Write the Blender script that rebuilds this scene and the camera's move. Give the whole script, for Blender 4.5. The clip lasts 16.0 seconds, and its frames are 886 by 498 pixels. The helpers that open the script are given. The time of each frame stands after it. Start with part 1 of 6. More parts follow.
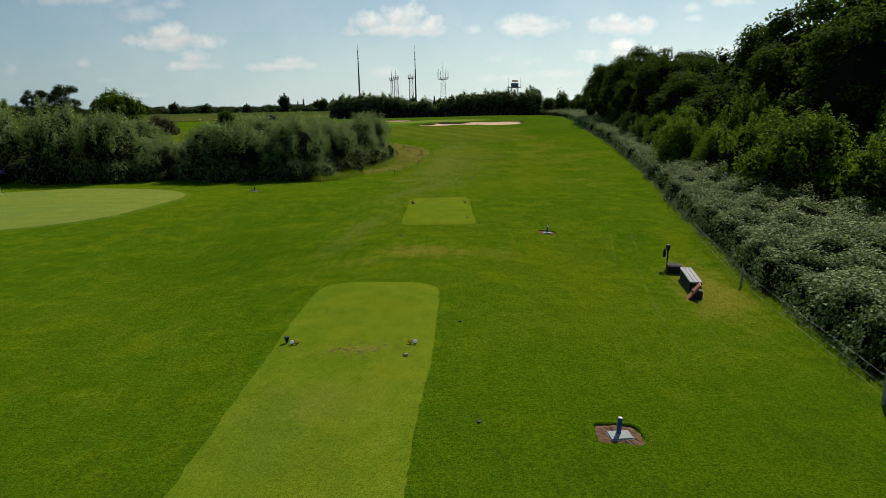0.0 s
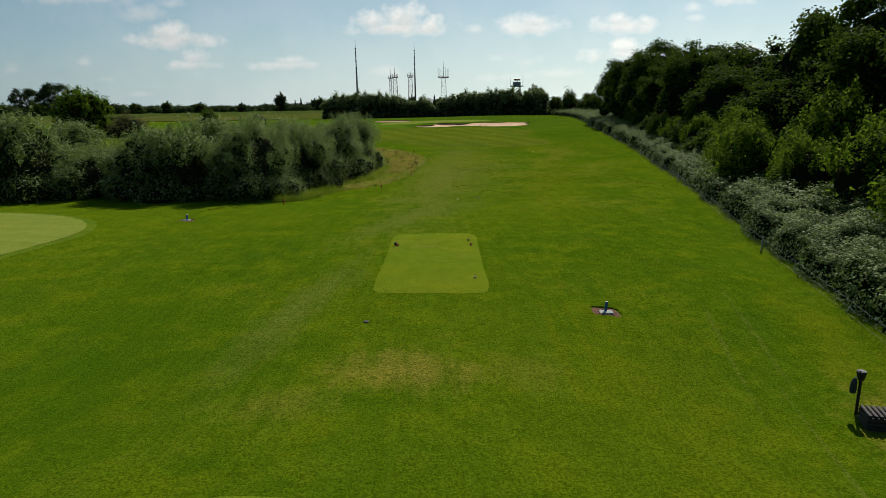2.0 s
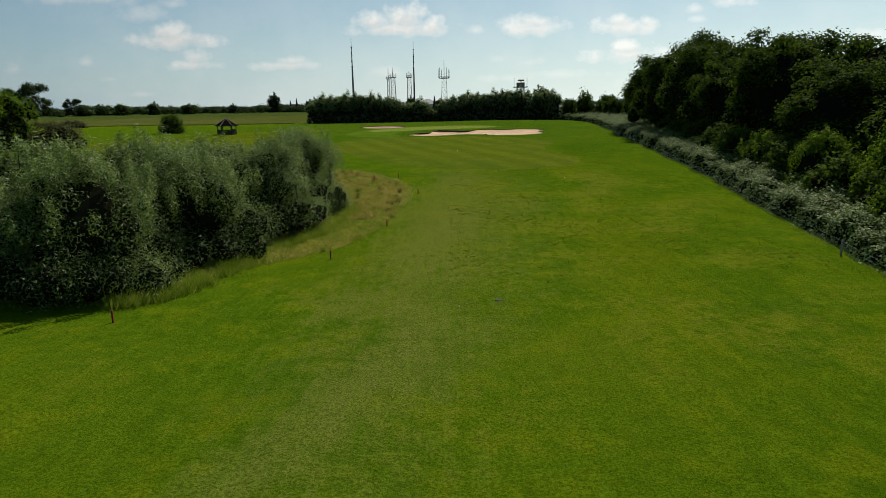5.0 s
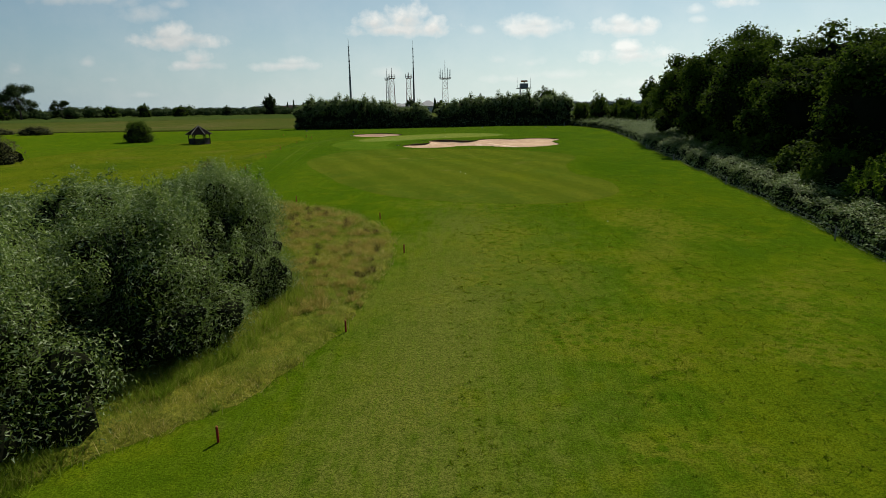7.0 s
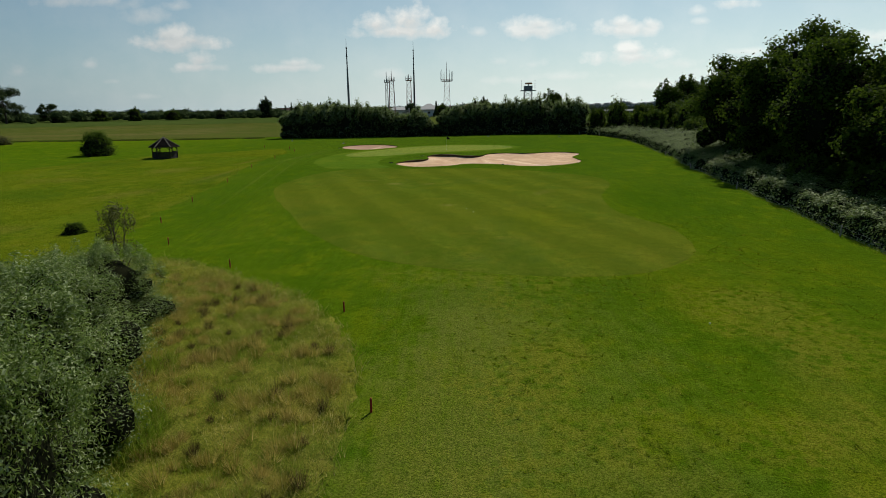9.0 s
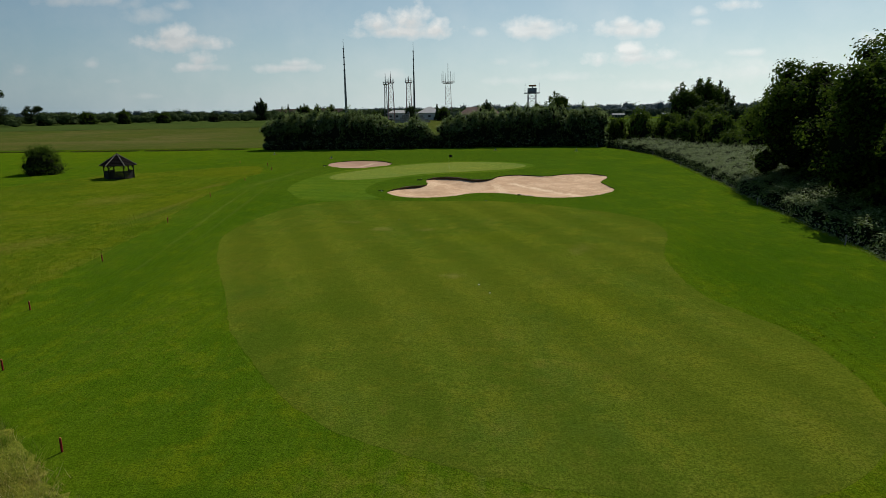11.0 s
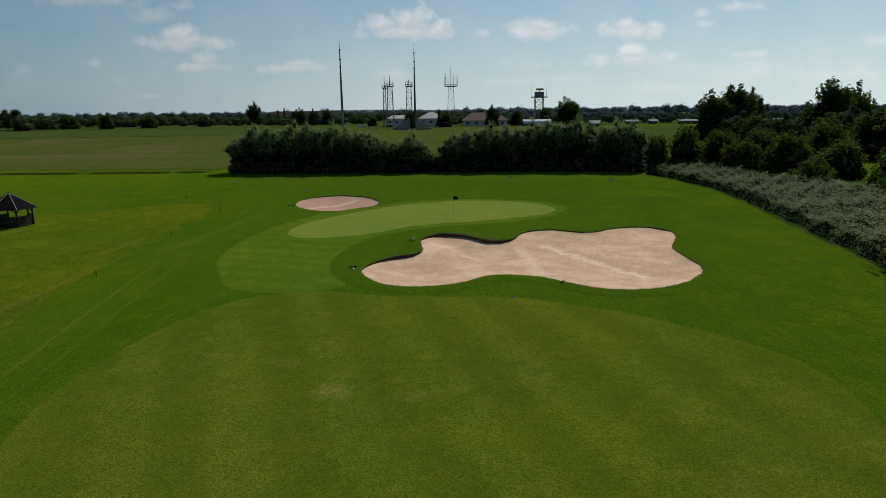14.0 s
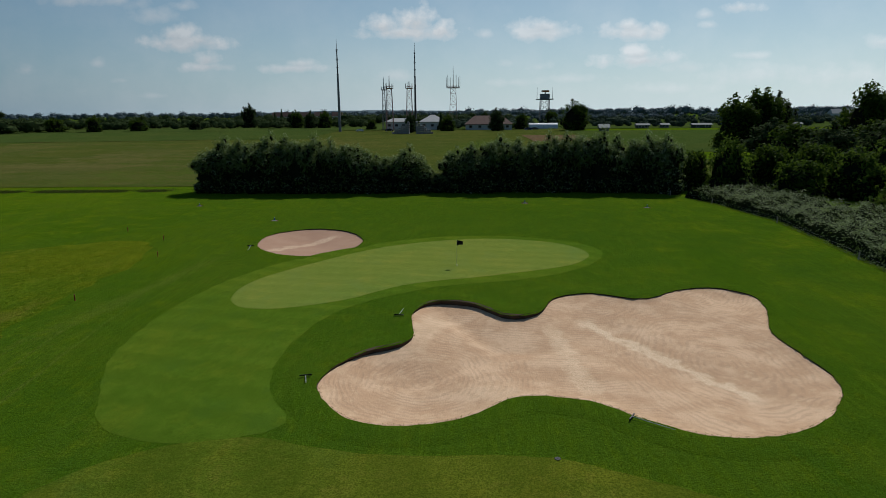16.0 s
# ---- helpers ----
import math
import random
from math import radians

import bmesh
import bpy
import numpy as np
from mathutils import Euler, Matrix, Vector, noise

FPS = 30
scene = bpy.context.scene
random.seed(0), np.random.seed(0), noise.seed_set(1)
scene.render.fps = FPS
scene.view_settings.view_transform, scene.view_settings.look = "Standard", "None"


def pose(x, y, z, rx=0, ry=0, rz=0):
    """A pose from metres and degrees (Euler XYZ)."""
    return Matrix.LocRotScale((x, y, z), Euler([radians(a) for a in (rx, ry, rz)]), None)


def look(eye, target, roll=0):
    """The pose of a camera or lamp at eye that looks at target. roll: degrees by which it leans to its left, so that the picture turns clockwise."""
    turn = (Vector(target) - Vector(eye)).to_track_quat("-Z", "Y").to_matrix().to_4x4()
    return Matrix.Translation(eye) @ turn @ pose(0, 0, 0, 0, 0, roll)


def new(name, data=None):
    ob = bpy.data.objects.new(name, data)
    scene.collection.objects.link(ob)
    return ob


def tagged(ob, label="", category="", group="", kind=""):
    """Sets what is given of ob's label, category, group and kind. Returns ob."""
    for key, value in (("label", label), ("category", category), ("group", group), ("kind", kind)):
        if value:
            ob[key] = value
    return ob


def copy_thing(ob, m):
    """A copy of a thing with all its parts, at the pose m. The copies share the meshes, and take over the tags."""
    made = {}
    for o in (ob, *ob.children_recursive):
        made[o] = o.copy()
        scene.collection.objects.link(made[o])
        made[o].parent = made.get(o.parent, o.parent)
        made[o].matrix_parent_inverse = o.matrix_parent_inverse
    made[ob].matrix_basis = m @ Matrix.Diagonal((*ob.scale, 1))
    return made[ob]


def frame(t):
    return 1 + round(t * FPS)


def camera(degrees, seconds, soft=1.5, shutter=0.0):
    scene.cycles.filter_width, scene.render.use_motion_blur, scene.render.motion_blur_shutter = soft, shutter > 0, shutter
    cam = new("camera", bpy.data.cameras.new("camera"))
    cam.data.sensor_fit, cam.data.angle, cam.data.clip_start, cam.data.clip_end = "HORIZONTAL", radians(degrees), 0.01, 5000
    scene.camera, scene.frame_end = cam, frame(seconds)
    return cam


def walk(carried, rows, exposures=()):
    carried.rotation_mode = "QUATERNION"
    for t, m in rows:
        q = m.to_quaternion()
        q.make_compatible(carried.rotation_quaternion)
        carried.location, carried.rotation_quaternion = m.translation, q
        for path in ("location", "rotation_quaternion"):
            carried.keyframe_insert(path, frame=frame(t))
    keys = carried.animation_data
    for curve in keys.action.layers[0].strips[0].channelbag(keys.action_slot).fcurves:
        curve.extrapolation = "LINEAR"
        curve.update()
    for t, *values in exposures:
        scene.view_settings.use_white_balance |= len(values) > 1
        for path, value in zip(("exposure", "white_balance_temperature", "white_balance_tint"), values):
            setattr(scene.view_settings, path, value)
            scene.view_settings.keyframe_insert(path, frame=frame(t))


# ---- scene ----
cam = camera(72.0, 16.0, soft=0.6)
PATH = [
    (0.0, 0.007, 0.001, 6.244, 77.202, 1.052, -0.189),
    (0.5, 0.058, 2.966, 6.231, 77.183, 1.051, -0.173),
    (1.0, 0.12, 6.105, 6.223, 77.171, 1.037, -0.144),
    (1.5, 0.2, 9.461, 6.25, 77.165, 1.006, -0.137),
    (2.0, 0.252, 12.902, 6.368, 77.134, 0.986, -0.137),
    (2.5, 0.327, 16.442, 6.501, 77.135, 0.975, -0.112),
    (3.0, 0.311, 20.043, 6.61, 77.142, 0.943, -0.107),
    (5.5, 0.909, 39.179, 7.406, 77.204, 0.87, -0.017),
    (6.0, 0.971, 43.178, 7.716, 77.192, 0.87, -0.003),
    (6.5, 1.024, 47.167, 8.037, 77.212, 0.883, 0.039),
    (7.0, 1.05, 51.079, 8.3, 77.23, 0.887, 0.073),
    (7.5, 1.078, 55.077, 8.603, 77.266, 0.919, 0.12),
    (8.0, 1.101, 59.128, 8.912, 77.305, 0.924, 0.164),
    (8.5, 1.113, 63.167, 9.221, 77.338, 0.89, 0.195),
    (9.0, 1.132, 67.187, 9.57, 77.367, 0.895, 0.235),
    (9.5, 1.162, 71.196, 9.923, 77.382, 0.9, 0.277),
    (12.0, 0.846, 91.091, 12.364, 77.426, 0.654, 0.37),
    (12.5, 0.835, 95.026, 12.796, 77.435, 0.628, 0.413),
    (13.0, 0.826, 98.96, 13.222, 77.466, 0.609, 0.461),
    (13.5, 0.835, 102.886, 13.66, 77.479, 0.557, 0.501),
    (14.0, 0.849, 106.826, 14.12, 77.486, 0.557, 0.545),
    (14.5, 0.854, 110.813, 14.543, 77.503, 0.552, 0.599),
    (15.0, 0.836, 114.861, 14.947, 77.51, 0.496, 0.638),
    (15.5, 0.823, 118.928, 15.312, 77.509, 0.458, 0.681),
    (16.0, 0.827, 123.001, 15.575, 77.52, 0.438, 0.738),
]
walk(cam, [(t, pose(*p)) for t, *p in PATH], [(0.0, -0.05, 6650, 9), (7.0, -0.10, 6650, 9), (9.0, -0.16, 6600, 9), (12.5, -0.36, 6350, 10), (16.0, -0.50, 6050, 10)])
from mathutils import geometry

# ---- light ----
SUN_DIR = Vector((0.50, 0.86, 1.02)).normalized()
world = bpy.data.worlds.new("sky")
scene.world = world
world.use_nodes = True
wn, wl = world.node_tree.nodes, world.node_tree.links
wn.clear()


def wmath(op, a, b=None, c=None, clamp=False):
    n = wn.new("ShaderNodeMath")
    n.operation, n.use_clamp = op, clamp
    for i, v in enumerate((a, b, c)):
        if v is None:
            continue
        if isinstance(v, (int, float)):
            n.inputs[i].default_value = v
        else:
            wl.new(v, n.inputs[i])
    return n.outputs[0]


sky = wn.new("ShaderNodeTexSky")
sky.sky_type, sky.sun_disc = "NISHITA", False
sky.sun_elevation = math.asin(SUN_DIR.z)
sky.sun_rotation = math.atan2(SUN_DIR.x, SUN_DIR.y)
sky.air_density, sky.dust_density, sky.ozone_density = 1.0, 0.4, 1.6
coord = wn.new("ShaderNodeTexCoord")
split = wn.new("ShaderNodeSeparateXYZ")
wl.new(coord.outputs["Generated"], split.inputs[0])
ahead = wmath("MAXIMUM", split.outputs[1], 0.05)
cu, cv = wmath("DIVIDE", split.outputs[0], ahead), wmath("DIVIDE", split.outputs[2], ahead)
join = wn.new("ShaderNodeCombineXYZ")
wl.new(cu, join.inputs[0])
wl.new(wmath("MULTIPLY", cv, 1.1), join.inputs[1])


def wnoise(scale, detail, rough):
    n = wn.new("ShaderNodeTexNoise")
    n.inputs["Scale"].default_value, n.inputs["Detail"].default_value, n.inputs["Roughness"].default_value = scale, detail, rough
    wl.new(join.outputs[0], n.inputs["Vector"])
    return n.outputs["Fac"]


puff, wisp = wnoise(30.0, 8.0, 0.55), wnoise(9.0, 7.0, 0.62)
# clouds: place across, place up, half width, half height, thickness
CLOUDS = [(-0.0673, 0.1241, 0.0756, 0.01, 1), (-0.1056, 0.1331, 0.0281, 0.0141, 1), (-0.0545, 0.1389, 0.0333, 0.0198, 1), (-0.0145, 0.1266, 0.0246, 0.0133, 1),
          (-0.4204, 0.1115, 0.0619, 0.0126, 0.95), (-0.4288, 0.1234, 0.0353, 0.0133, 0.9), (-0.3926, 0.1144, 0.03, 0.0142, 0.9), (-0.3843, 0.0752, 0.041, 0.0077, 0.85),
          (-0.385, 0.0855, 0.0213, 0.0127, 0.85), (-0.3567, 0.0748, 0.0196, 0.0068, 0.6), (-0.2409, 0.0721, 0.0535, 0.0077, 0.75), (-0.236, 0.078, 0.0267, 0.0077, 0.7),
          (-0.4620, 0.1530, 0.0380, 0.0130, 0.55), (-0.4847, 0.170, 0.0260, 0.0090, 0.5), (-0.5855, 0.176, 0.0454, 0.0100, 0.55)]
SMALL_CLOUDS = [(-0.5172, 0.1745, 0.0297, 0.0073, 0.55), (-0.4116, 0.1662, 0.0227, 0.0074, 0.5), (-0.5585, 0.0823, 0.0143, 0.0068, 0.5), (-0.6745, 0.0731, 0.0232, 0.0103, 0.55),
                (0.0531, 0.1205, 0.0149, 0.0067, 0.5), (0.4445, 0.1562, 0.033, 0.0074, 0.65), (0.3932, 0.1464, 0.0174, 0.0066, 0.5), (0.4005, 0.1314, 0.014, 0.0058, 0.5),
                (0.6685, 0.1029, 0.0298, 0.01, 0.6), (0.4746, 0.0851, 0.0335, 0.0059, 0.5), (-0.0898, 0.0602, 0.0375, 0.0094, 0.45), (0.084, 0.0762, 0.0151, 0.0068, 0.4),
                (-0.4782, 0.0318, 0.0306, 0.0044, 0.35), (-0.5245, 0.056, 0.0161, 0.0043, 0.35)]
EAST_CLOUDS = [(0.1383, 0.1208, 0.0562, 0.0125, 0.8), (0.1452, 0.1306, 0.0298, 0.0116, 0.8), (0.2856, 0.1217, 0.0579, 0.0116, 0.85), (0.2765, 0.1301, 0.0298, 0.0099, 0.8),
               (0.3203, 0.1277, 0.021, 0.0083, 0.7), (0.301, 0.0794, 0.069, 0.011, 0.85), (0.2943, 0.0897, 0.03, 0.0101, 0.85), (0.368, 0.0698, 0.0443, 0.0102, 0.55),
               (0.4842, 0.0577, 0.1021, 0.0171, 0.42), (0.6179, 0.0521, 0.0977, 0.0188, 0.42), (0.1374, 0.071, 0.0213, 0.0068, 0.45), (0.1912, 0.0522, 0.0588, 0.0069, 0.38),
               (0.102, 0.0476, 0.0447, 0.006, 0.35), (0.3525, 0.0358, 0.0804, 0.0078, 0.35)]
thick, shade = 0.0, 0.0
rough_edge = wmath("MULTIPLY", wmath("SUBTRACT", puff, 0.48), 2.6)
for u0, v0, a, b, strength in CLOUDS + SMALL_CLOUDS + EAST_CLOUDS:
    du = wmath("MULTIPLY", wmath("SUBTRACT", cu, u0), 1 / (1.12 * a))
    dv = wmath("MULTIPLY", wmath("SUBTRACT", cv, v0), 1 / (1.32 * b))
    low = wmath("MULTIPLY", wmath("MINIMUM", dv, 0.0), 0.9)
    r = wmath("SQRT", wmath("ADD", wmath("MULTIPLY", du, du), wmath("ADD", wmath("MULTIPLY", dv, dv), wmath("MULTIPLY", low, low))))
    body = wmath("MULTIPLY", wmath("ADD", wmath("SUBTRACT", 1.08, r), rough_edge), 1.15 if strength > 0.6 else 0.85, clamp=True)
    under = wmath("MULTIPLY", body, wmath("MULTIPLY_ADD", wmath("ADD", dv, rough_edge), -0.80, 0.42, clamp=True))
    thick = wmath("MAXIMUM", thick, wmath("MULTIPLY", body, strength))
    shade = wmath("MAXIMUM", shade, wmath("MULTIPLY", under, strength))
front = wmath("MULTIPLY", split.outputs[1], 8.0, clamp=True)
thick = wmath("MULTIPLY", thick, front)
haze = wmath("MULTIPLY", wmath("MULTIPLY", wmath("SUBTRACT", wisp, 0.42, clamp=True), 2.2), wmath("MULTIPLY", wmath("SUBTRACT", 0.35, cv, clamp=True), front), clamp=True)
thick = wmath("MAXIMUM", thick, haze)
white = wn.new("ShaderNodeMix")
white.data_type = "RGBA"
white.inputs[6].default_value, white.inputs[7].default_value = (17.5, 17.5, 16.8, 1), (9.6, 10.4, 10.6, 1)
wl.new(shade, white.inputs[0])
pale = wn.new("ShaderNodeMix")
pale.data_type = "RGBA"
side = wn.new("ShaderNodeMix")
side.data_type = "RGBA"
side.inputs[6].default_value, side.inputs[7].default_value = (2.1, 3.6, 4.9, 1), (13.6, 15.4, 15.1, 1)
sunward = wmath("ADD", wmath("MULTIPLY", split.outputs[0], 0.60), wmath("MULTIPLY", split.outputs[1], 0.80))
wl.new(wmath("MULTIPLY_ADD", sunward, 1.0, -0.12, clamp=True), side.inputs[0])
wl.new(side.outputs[2], pale.inputs[7])
wl.new(wmath("MULTIPLY", wmath("POWER", 2.718, wmath("MULTIPLY", wmath("MAXIMUM", split.outputs[2], 0.0), -6.0)), 0.92), pale.inputs[0])
clear = wn.new("ShaderNodeVectorMath")
clear.operation = "MULTIPLY"
clear.inputs[1].default_value = (0.83, 1.02, 1.05)
wl.new(sky.outputs[0], clear.inputs[0])
wl.new(clear.outputs[0], pale.inputs[6])
# clouds away from the sun are lit less
dim = wn.new("ShaderNodeMix")
dim.data_type = "RGBA"
dim.inputs[6].default_value = (4.6, 5.2, 5.6, 1)
wl.new(wmath("MULTIPLY_ADD", sunward, 0.85, 0.0, clamp=True), dim.inputs[0])
wl.new(white.outputs[2], dim.inputs[7])
veil = wn.new("ShaderNodeMix")
veil.data_type = "RGBA"
wl.new(thick, veil.inputs[0])
wl.new(pale.outputs[2], veil.inputs[6])
wl.new(dim.outputs[2], veil.inputs[7])
glow = wn.new("ShaderNodeBackground")
glow.inputs["Strength"].default_value = 0.072
wl.new(veil.outputs[2], glow.inputs["Color"])
wout = wn.new("ShaderNodeOutputWorld")
wl.new(glow.outputs[0], wout.inputs[0])

sun_lamp = bpy.data.lights.new("sun", "SUN")
sun_lamp.energy, sun_lamp.angle, sun_lamp.color = 5.0, radians(0.53), (1.0, 0.95, 0.86)
sun = new("sun", sun_lamp)
sun.matrix_world = look(SUN_DIR * 300, (0, 0, 0))


# ---- materials ----
class Mat:
    """A node material with a few short forms."""

    def __init__(self, name):
        self.m = bpy.data.materials.new(name)
        self.m.use_nodes = True
        self.n, self.l = self.m.node_tree.nodes, self.m.node_tree.links
        self.n.clear()
        self.out = self.n.new("ShaderNodeOutputMaterial")
        self.geo = self.n.new("ShaderNodeNewGeometry")
        self.place = self.geo.outputs["Position"]

    def put(self, value, socket):
        if isinstance(value, (int, float)):
            socket.default_value = value
        elif isinstance(value, tuple):
            socket.default_value = (*value, 1.0) if len(value) == 3 and len(socket.default_value) == 4 else value
        else:
            self.l.new(value, socket)

    def math(self, op, a, b=None, c=None, clamp=False):
        n = self.n.new("ShaderNodeMath")
        n.operation, n.use_clamp = op, clamp
        for i, v in enumerate((a, b, c)):
            if v is not None:
                self.put(v, n.inputs[i])
        return n.outputs[0]

    def noise(self, scale, detail=4.0, rough=0.6, vec=None, stretch=None):
        n = self.n.new("ShaderNodeTexNoise")
        n.inputs["Scale"].default_value, n.inputs["Detail"].default_value, n.inputs["Roughness"].default_value = scale, detail, rough
        vec = vec or self.place
        if stretch:
            mp = self.n.new("ShaderNodeMapping")
            mp.inputs["Scale"].default_value = stretch[:3]
            if len(stretch) > 3:
                mp.inputs["Rotation"].default_value = (0, 0, radians(stretch[3]))
            self.l.new(vec, mp.inputs["Vector"])
            vec = mp.outputs[0]
        self.l.new(vec, n.inputs["Vector"])
        return n.outputs["Fac"]

    def mix(self, fac, a, b):
        n = self.n.new("ShaderNodeMix")
        n.data_type = "RGBA"
        self.put(fac, n.inputs[0])
        self.put(a, n.inputs[6])
        self.put(b, n.inputs[7])
        return n.outputs[2]

    def band(self, v, lo, hi):
        n = self.n.new("ShaderNodeMapRange")
        n.interpolation_type = "SMOOTHSTEP"
        self.put(v, n.inputs[0])
        n.inputs[1].default_value, n.inputs[2].default_value = lo, hi
        return n.outputs[0]

    def bump(self, h, strength, dist):
        n = self.n.new("ShaderNodeBump")
        n.inputs["Strength"].default_value, n.inputs["Distance"].default_value = strength, dist
        self.put(h, n.inputs["Height"])
        return n.outputs[0]

    def finish(self, colour, rough=0.8, metal=0.0, normal=None, spec=0.3, sheen=None):
        b = self.n.new("ShaderNodeBsdfPrincipled")
        self.put(colour, b.inputs["Base Color"])
        self.put(rough, b.inputs["Roughness"])
        b.inputs["Metallic"].default_value, b.inputs["Specular IOR Level"].default_value = metal, spec
        if sheen:
            b.inputs["Sheen Weight"].default_value, b.inputs["Sheen Roughness"].default_value = sheen[0], 0.45
            b.inputs["Sheen Tint"].default_value = (*sheen[1], 1.0)
        if normal is not None:
            self.l.new(normal, b.inputs["Normal"])
        self.l.new(b.outputs[0], self.out.inputs[0])
        return self.m

    def axes(self):
        s = self.n.new("ShaderNodeSeparateXYZ")
        self.l.new(self.place, s.inputs[0])
        return s.outputs


def turf(name, dark, light, dry, dryness, relief, stripe=None, fine=1.0, wear=(), tufty=False):
    """Mown grass: patches, clumps and blades, with dry spots and perhaps mowing stripes (width, heading, strength)."""
    m = Mat(name)
    patch, clump, blade = m.noise(0.16, 3.0), m.noise(1.5, 5.0, 0.65), m.noise(16.0 * fine, 6.0, 0.75)
    streak = m.noise(2.6, 4.0, 0.6, stretch=(1.0, 0.12, 1.0, 6.0))
    grain, tuft = m.noise(46.0 * fine ** 0.5, 3.0, 0.75), m.noise(5.5 * fine, 4.0, 0.7)
    v = m.math("ADD", m.math("MULTIPLY", clump, 0.40), m.math("ADD", m.math("MULTIPLY", patch, 0.22), m.math("ADD", m.math("MULTIPLY", streak, 0.14), m.math("MULTIPLY", tuft, 0.24))))
    c = m.mix(m.band(v, 0.38, 0.62), dark, light)
    sward = m.band(m.noise(0.055, 3.0, 0.55), 0.42, 0.62)
    warm, cool, sere = m.noise(0.50, 8.0, 0.68), m.noise(0.37, 7.0, 0.66, stretch=(1.0, 0.6, 1.0, 25.0)), m.noise(0.62, 9.0, 0.74, stretch=(1.0, 0.8, 1.0, -15.0))
    c = m.mix(m.math("MULTIPLY", m.band(warm, 0.48, 0.62), 0.55 if tufty else 0.32), c, (1.75 * light[0], 1.22 * light[1], 1.1 * light[2]))
    c = m.mix(m.math("MULTIPLY", m.band(cool, 0.52, 0.66), 0.42), c, (0.85 * dark[0], 0.98 * dark[1], 1.8 * dark[2] + 0.002))
    c = m.mix(m.math("MULTIPLY", m.band(sere, 0.57, 0.70), 0.75 * dryness), c, dry)
    c = m.mix(m.math("MULTIPLY", sward, 0.35), c, (1.45 * light[0], 1.08 * light[1], light[2]))
    c = m.mix(m.math("MULTIPLY", m.band(m.math("ADD", m.math("MULTIPLY", patch, 0.5), m.math("MULTIPLY", clump, 0.5)), 0.52, 0.72), dryness), c, dry)
    for wx, wy, wide, long, heading, tone, strength in wear:
        ax = m.axes()
        a = radians(heading)
        dx, dy = m.math("SUBTRACT", ax[0], wx), m.math("SUBTRACT", ax[1], wy)
        dx = m.math("ADD", dx, m.math("MULTIPLY", m.math("SUBTRACT", patch, 0.5), 1.6 * wide))
        p = m.math("MULTIPLY", m.math("SUBTRACT", m.math("MULTIPLY", dx, math.cos(a)), m.math("MULTIPLY", dy, math.sin(a))), 1 / wide)
        q = m.math("MULTIPLY", m.math("ADD", m.math("MULTIPLY", dx, math.sin(a)), m.math("MULTIPLY", dy, math.cos(a))), 1 / long)
        r = m.math("SQRT", m.math("ADD", m.math("MULTIPLY", p, p), m.math("MULTIPLY", q, q)))
        k = m.math("ADD", m.math("SUBTRACT", 1.0, r), m.math("MULTIPLY", m.math("SUBTRACT", m.math("ADD", m.math("MULTIPLY", clump, 0.5), m.math("MULTIPLY", streak, 0.5)), 0.5), 2.2))
        c = m.mix(m.math("MULTIPLY", m.band(k, 0.0, 0.9), strength), c, tone)
    if tufty:
        cell = m.n.new("ShaderNodeTexVoronoi")
        cell.inputs["Scale"].default_value, cell.inputs["Randomness"].default_value = 2.4, 1.0
        bent = m.n.new("ShaderNodeVectorMath")
        bent.operation = "MULTIPLY_ADD"
        m.l.new(m.n.new("ShaderNodeTexNoise").outputs["Color"], bent.inputs[0])
        bent.inputs[1].default_value = (0.5, 0.5, 0.0)
        m.l.new(m.place, bent.inputs[2])
        m.l.new(bent.outputs[0], cell.inputs["Vector"])
        tufted = m.math("ADD", cell.outputs["Distance"], m.math("MULTIPLY", m.math("SUBTRACT", tuft, 0.5), 0.5))
        ax = m.axes()
        ex, ey = m.math("MULTIPLY", m.math("SUBTRACT", ax[0], 9.5), 0.085), m.math("MULTIPLY", m.math("SUBTRACT", ax[1], 78.0), 0.030)
        off = m.math("SQRT", m.math("ADD", m.math("MULTIPLY", ex, ex), m.math("MULTIPLY", ey, ey)))
        spots = m.math("MULTIPLY", m.band(m.noise(0.16, 4.0, 0.6), 0.46, 0.62), m.band(off, 1.1, 0.5))
        c = m.mix(m.math("MULTIPLY", m.band(tufted, 0.36, 0.56), m.math("MULTIPLY", spots, 0.6)), c, (0.20, 0.180, 0.022))
        c = m.mix(m.math("MULTIPLY", m.band(tufted, 0.26, 0.08), m.math("MULTIPLY", spots, 0.5)), c, tuple(0.40 * x for x in dark))
    # dark flecks paint in the shade of the gaps between blades
    c = m.mix(m.math("MULTIPLY", m.band(blade, 0.46, 0.56), 0.62), c, tuple(0.32 * x for x in dark))
    c = m.mix(m.math("MULTIPLY", m.band(grain, 0.48, 0.60), 0.32), c, tuple(1.65 * x for x in light))
    c = m.mix(m.math("MULTIPLY", m.band(tuft, 0.52, 0.62), 0.34), c, tuple(0.6 * x for x in dark))
    lines = m.noise(7.0 if wear else 2.0, 3.0, 0.6, stretch=(1.0, 0.05, 1.0, 6.0))
    c = m.mix(m.math("MULTIPLY", m.band(lines, 0.50, 0.66), 0.13 if tufty else 0.0), c, tuple(1.35 * x + 0.004 for x in light))
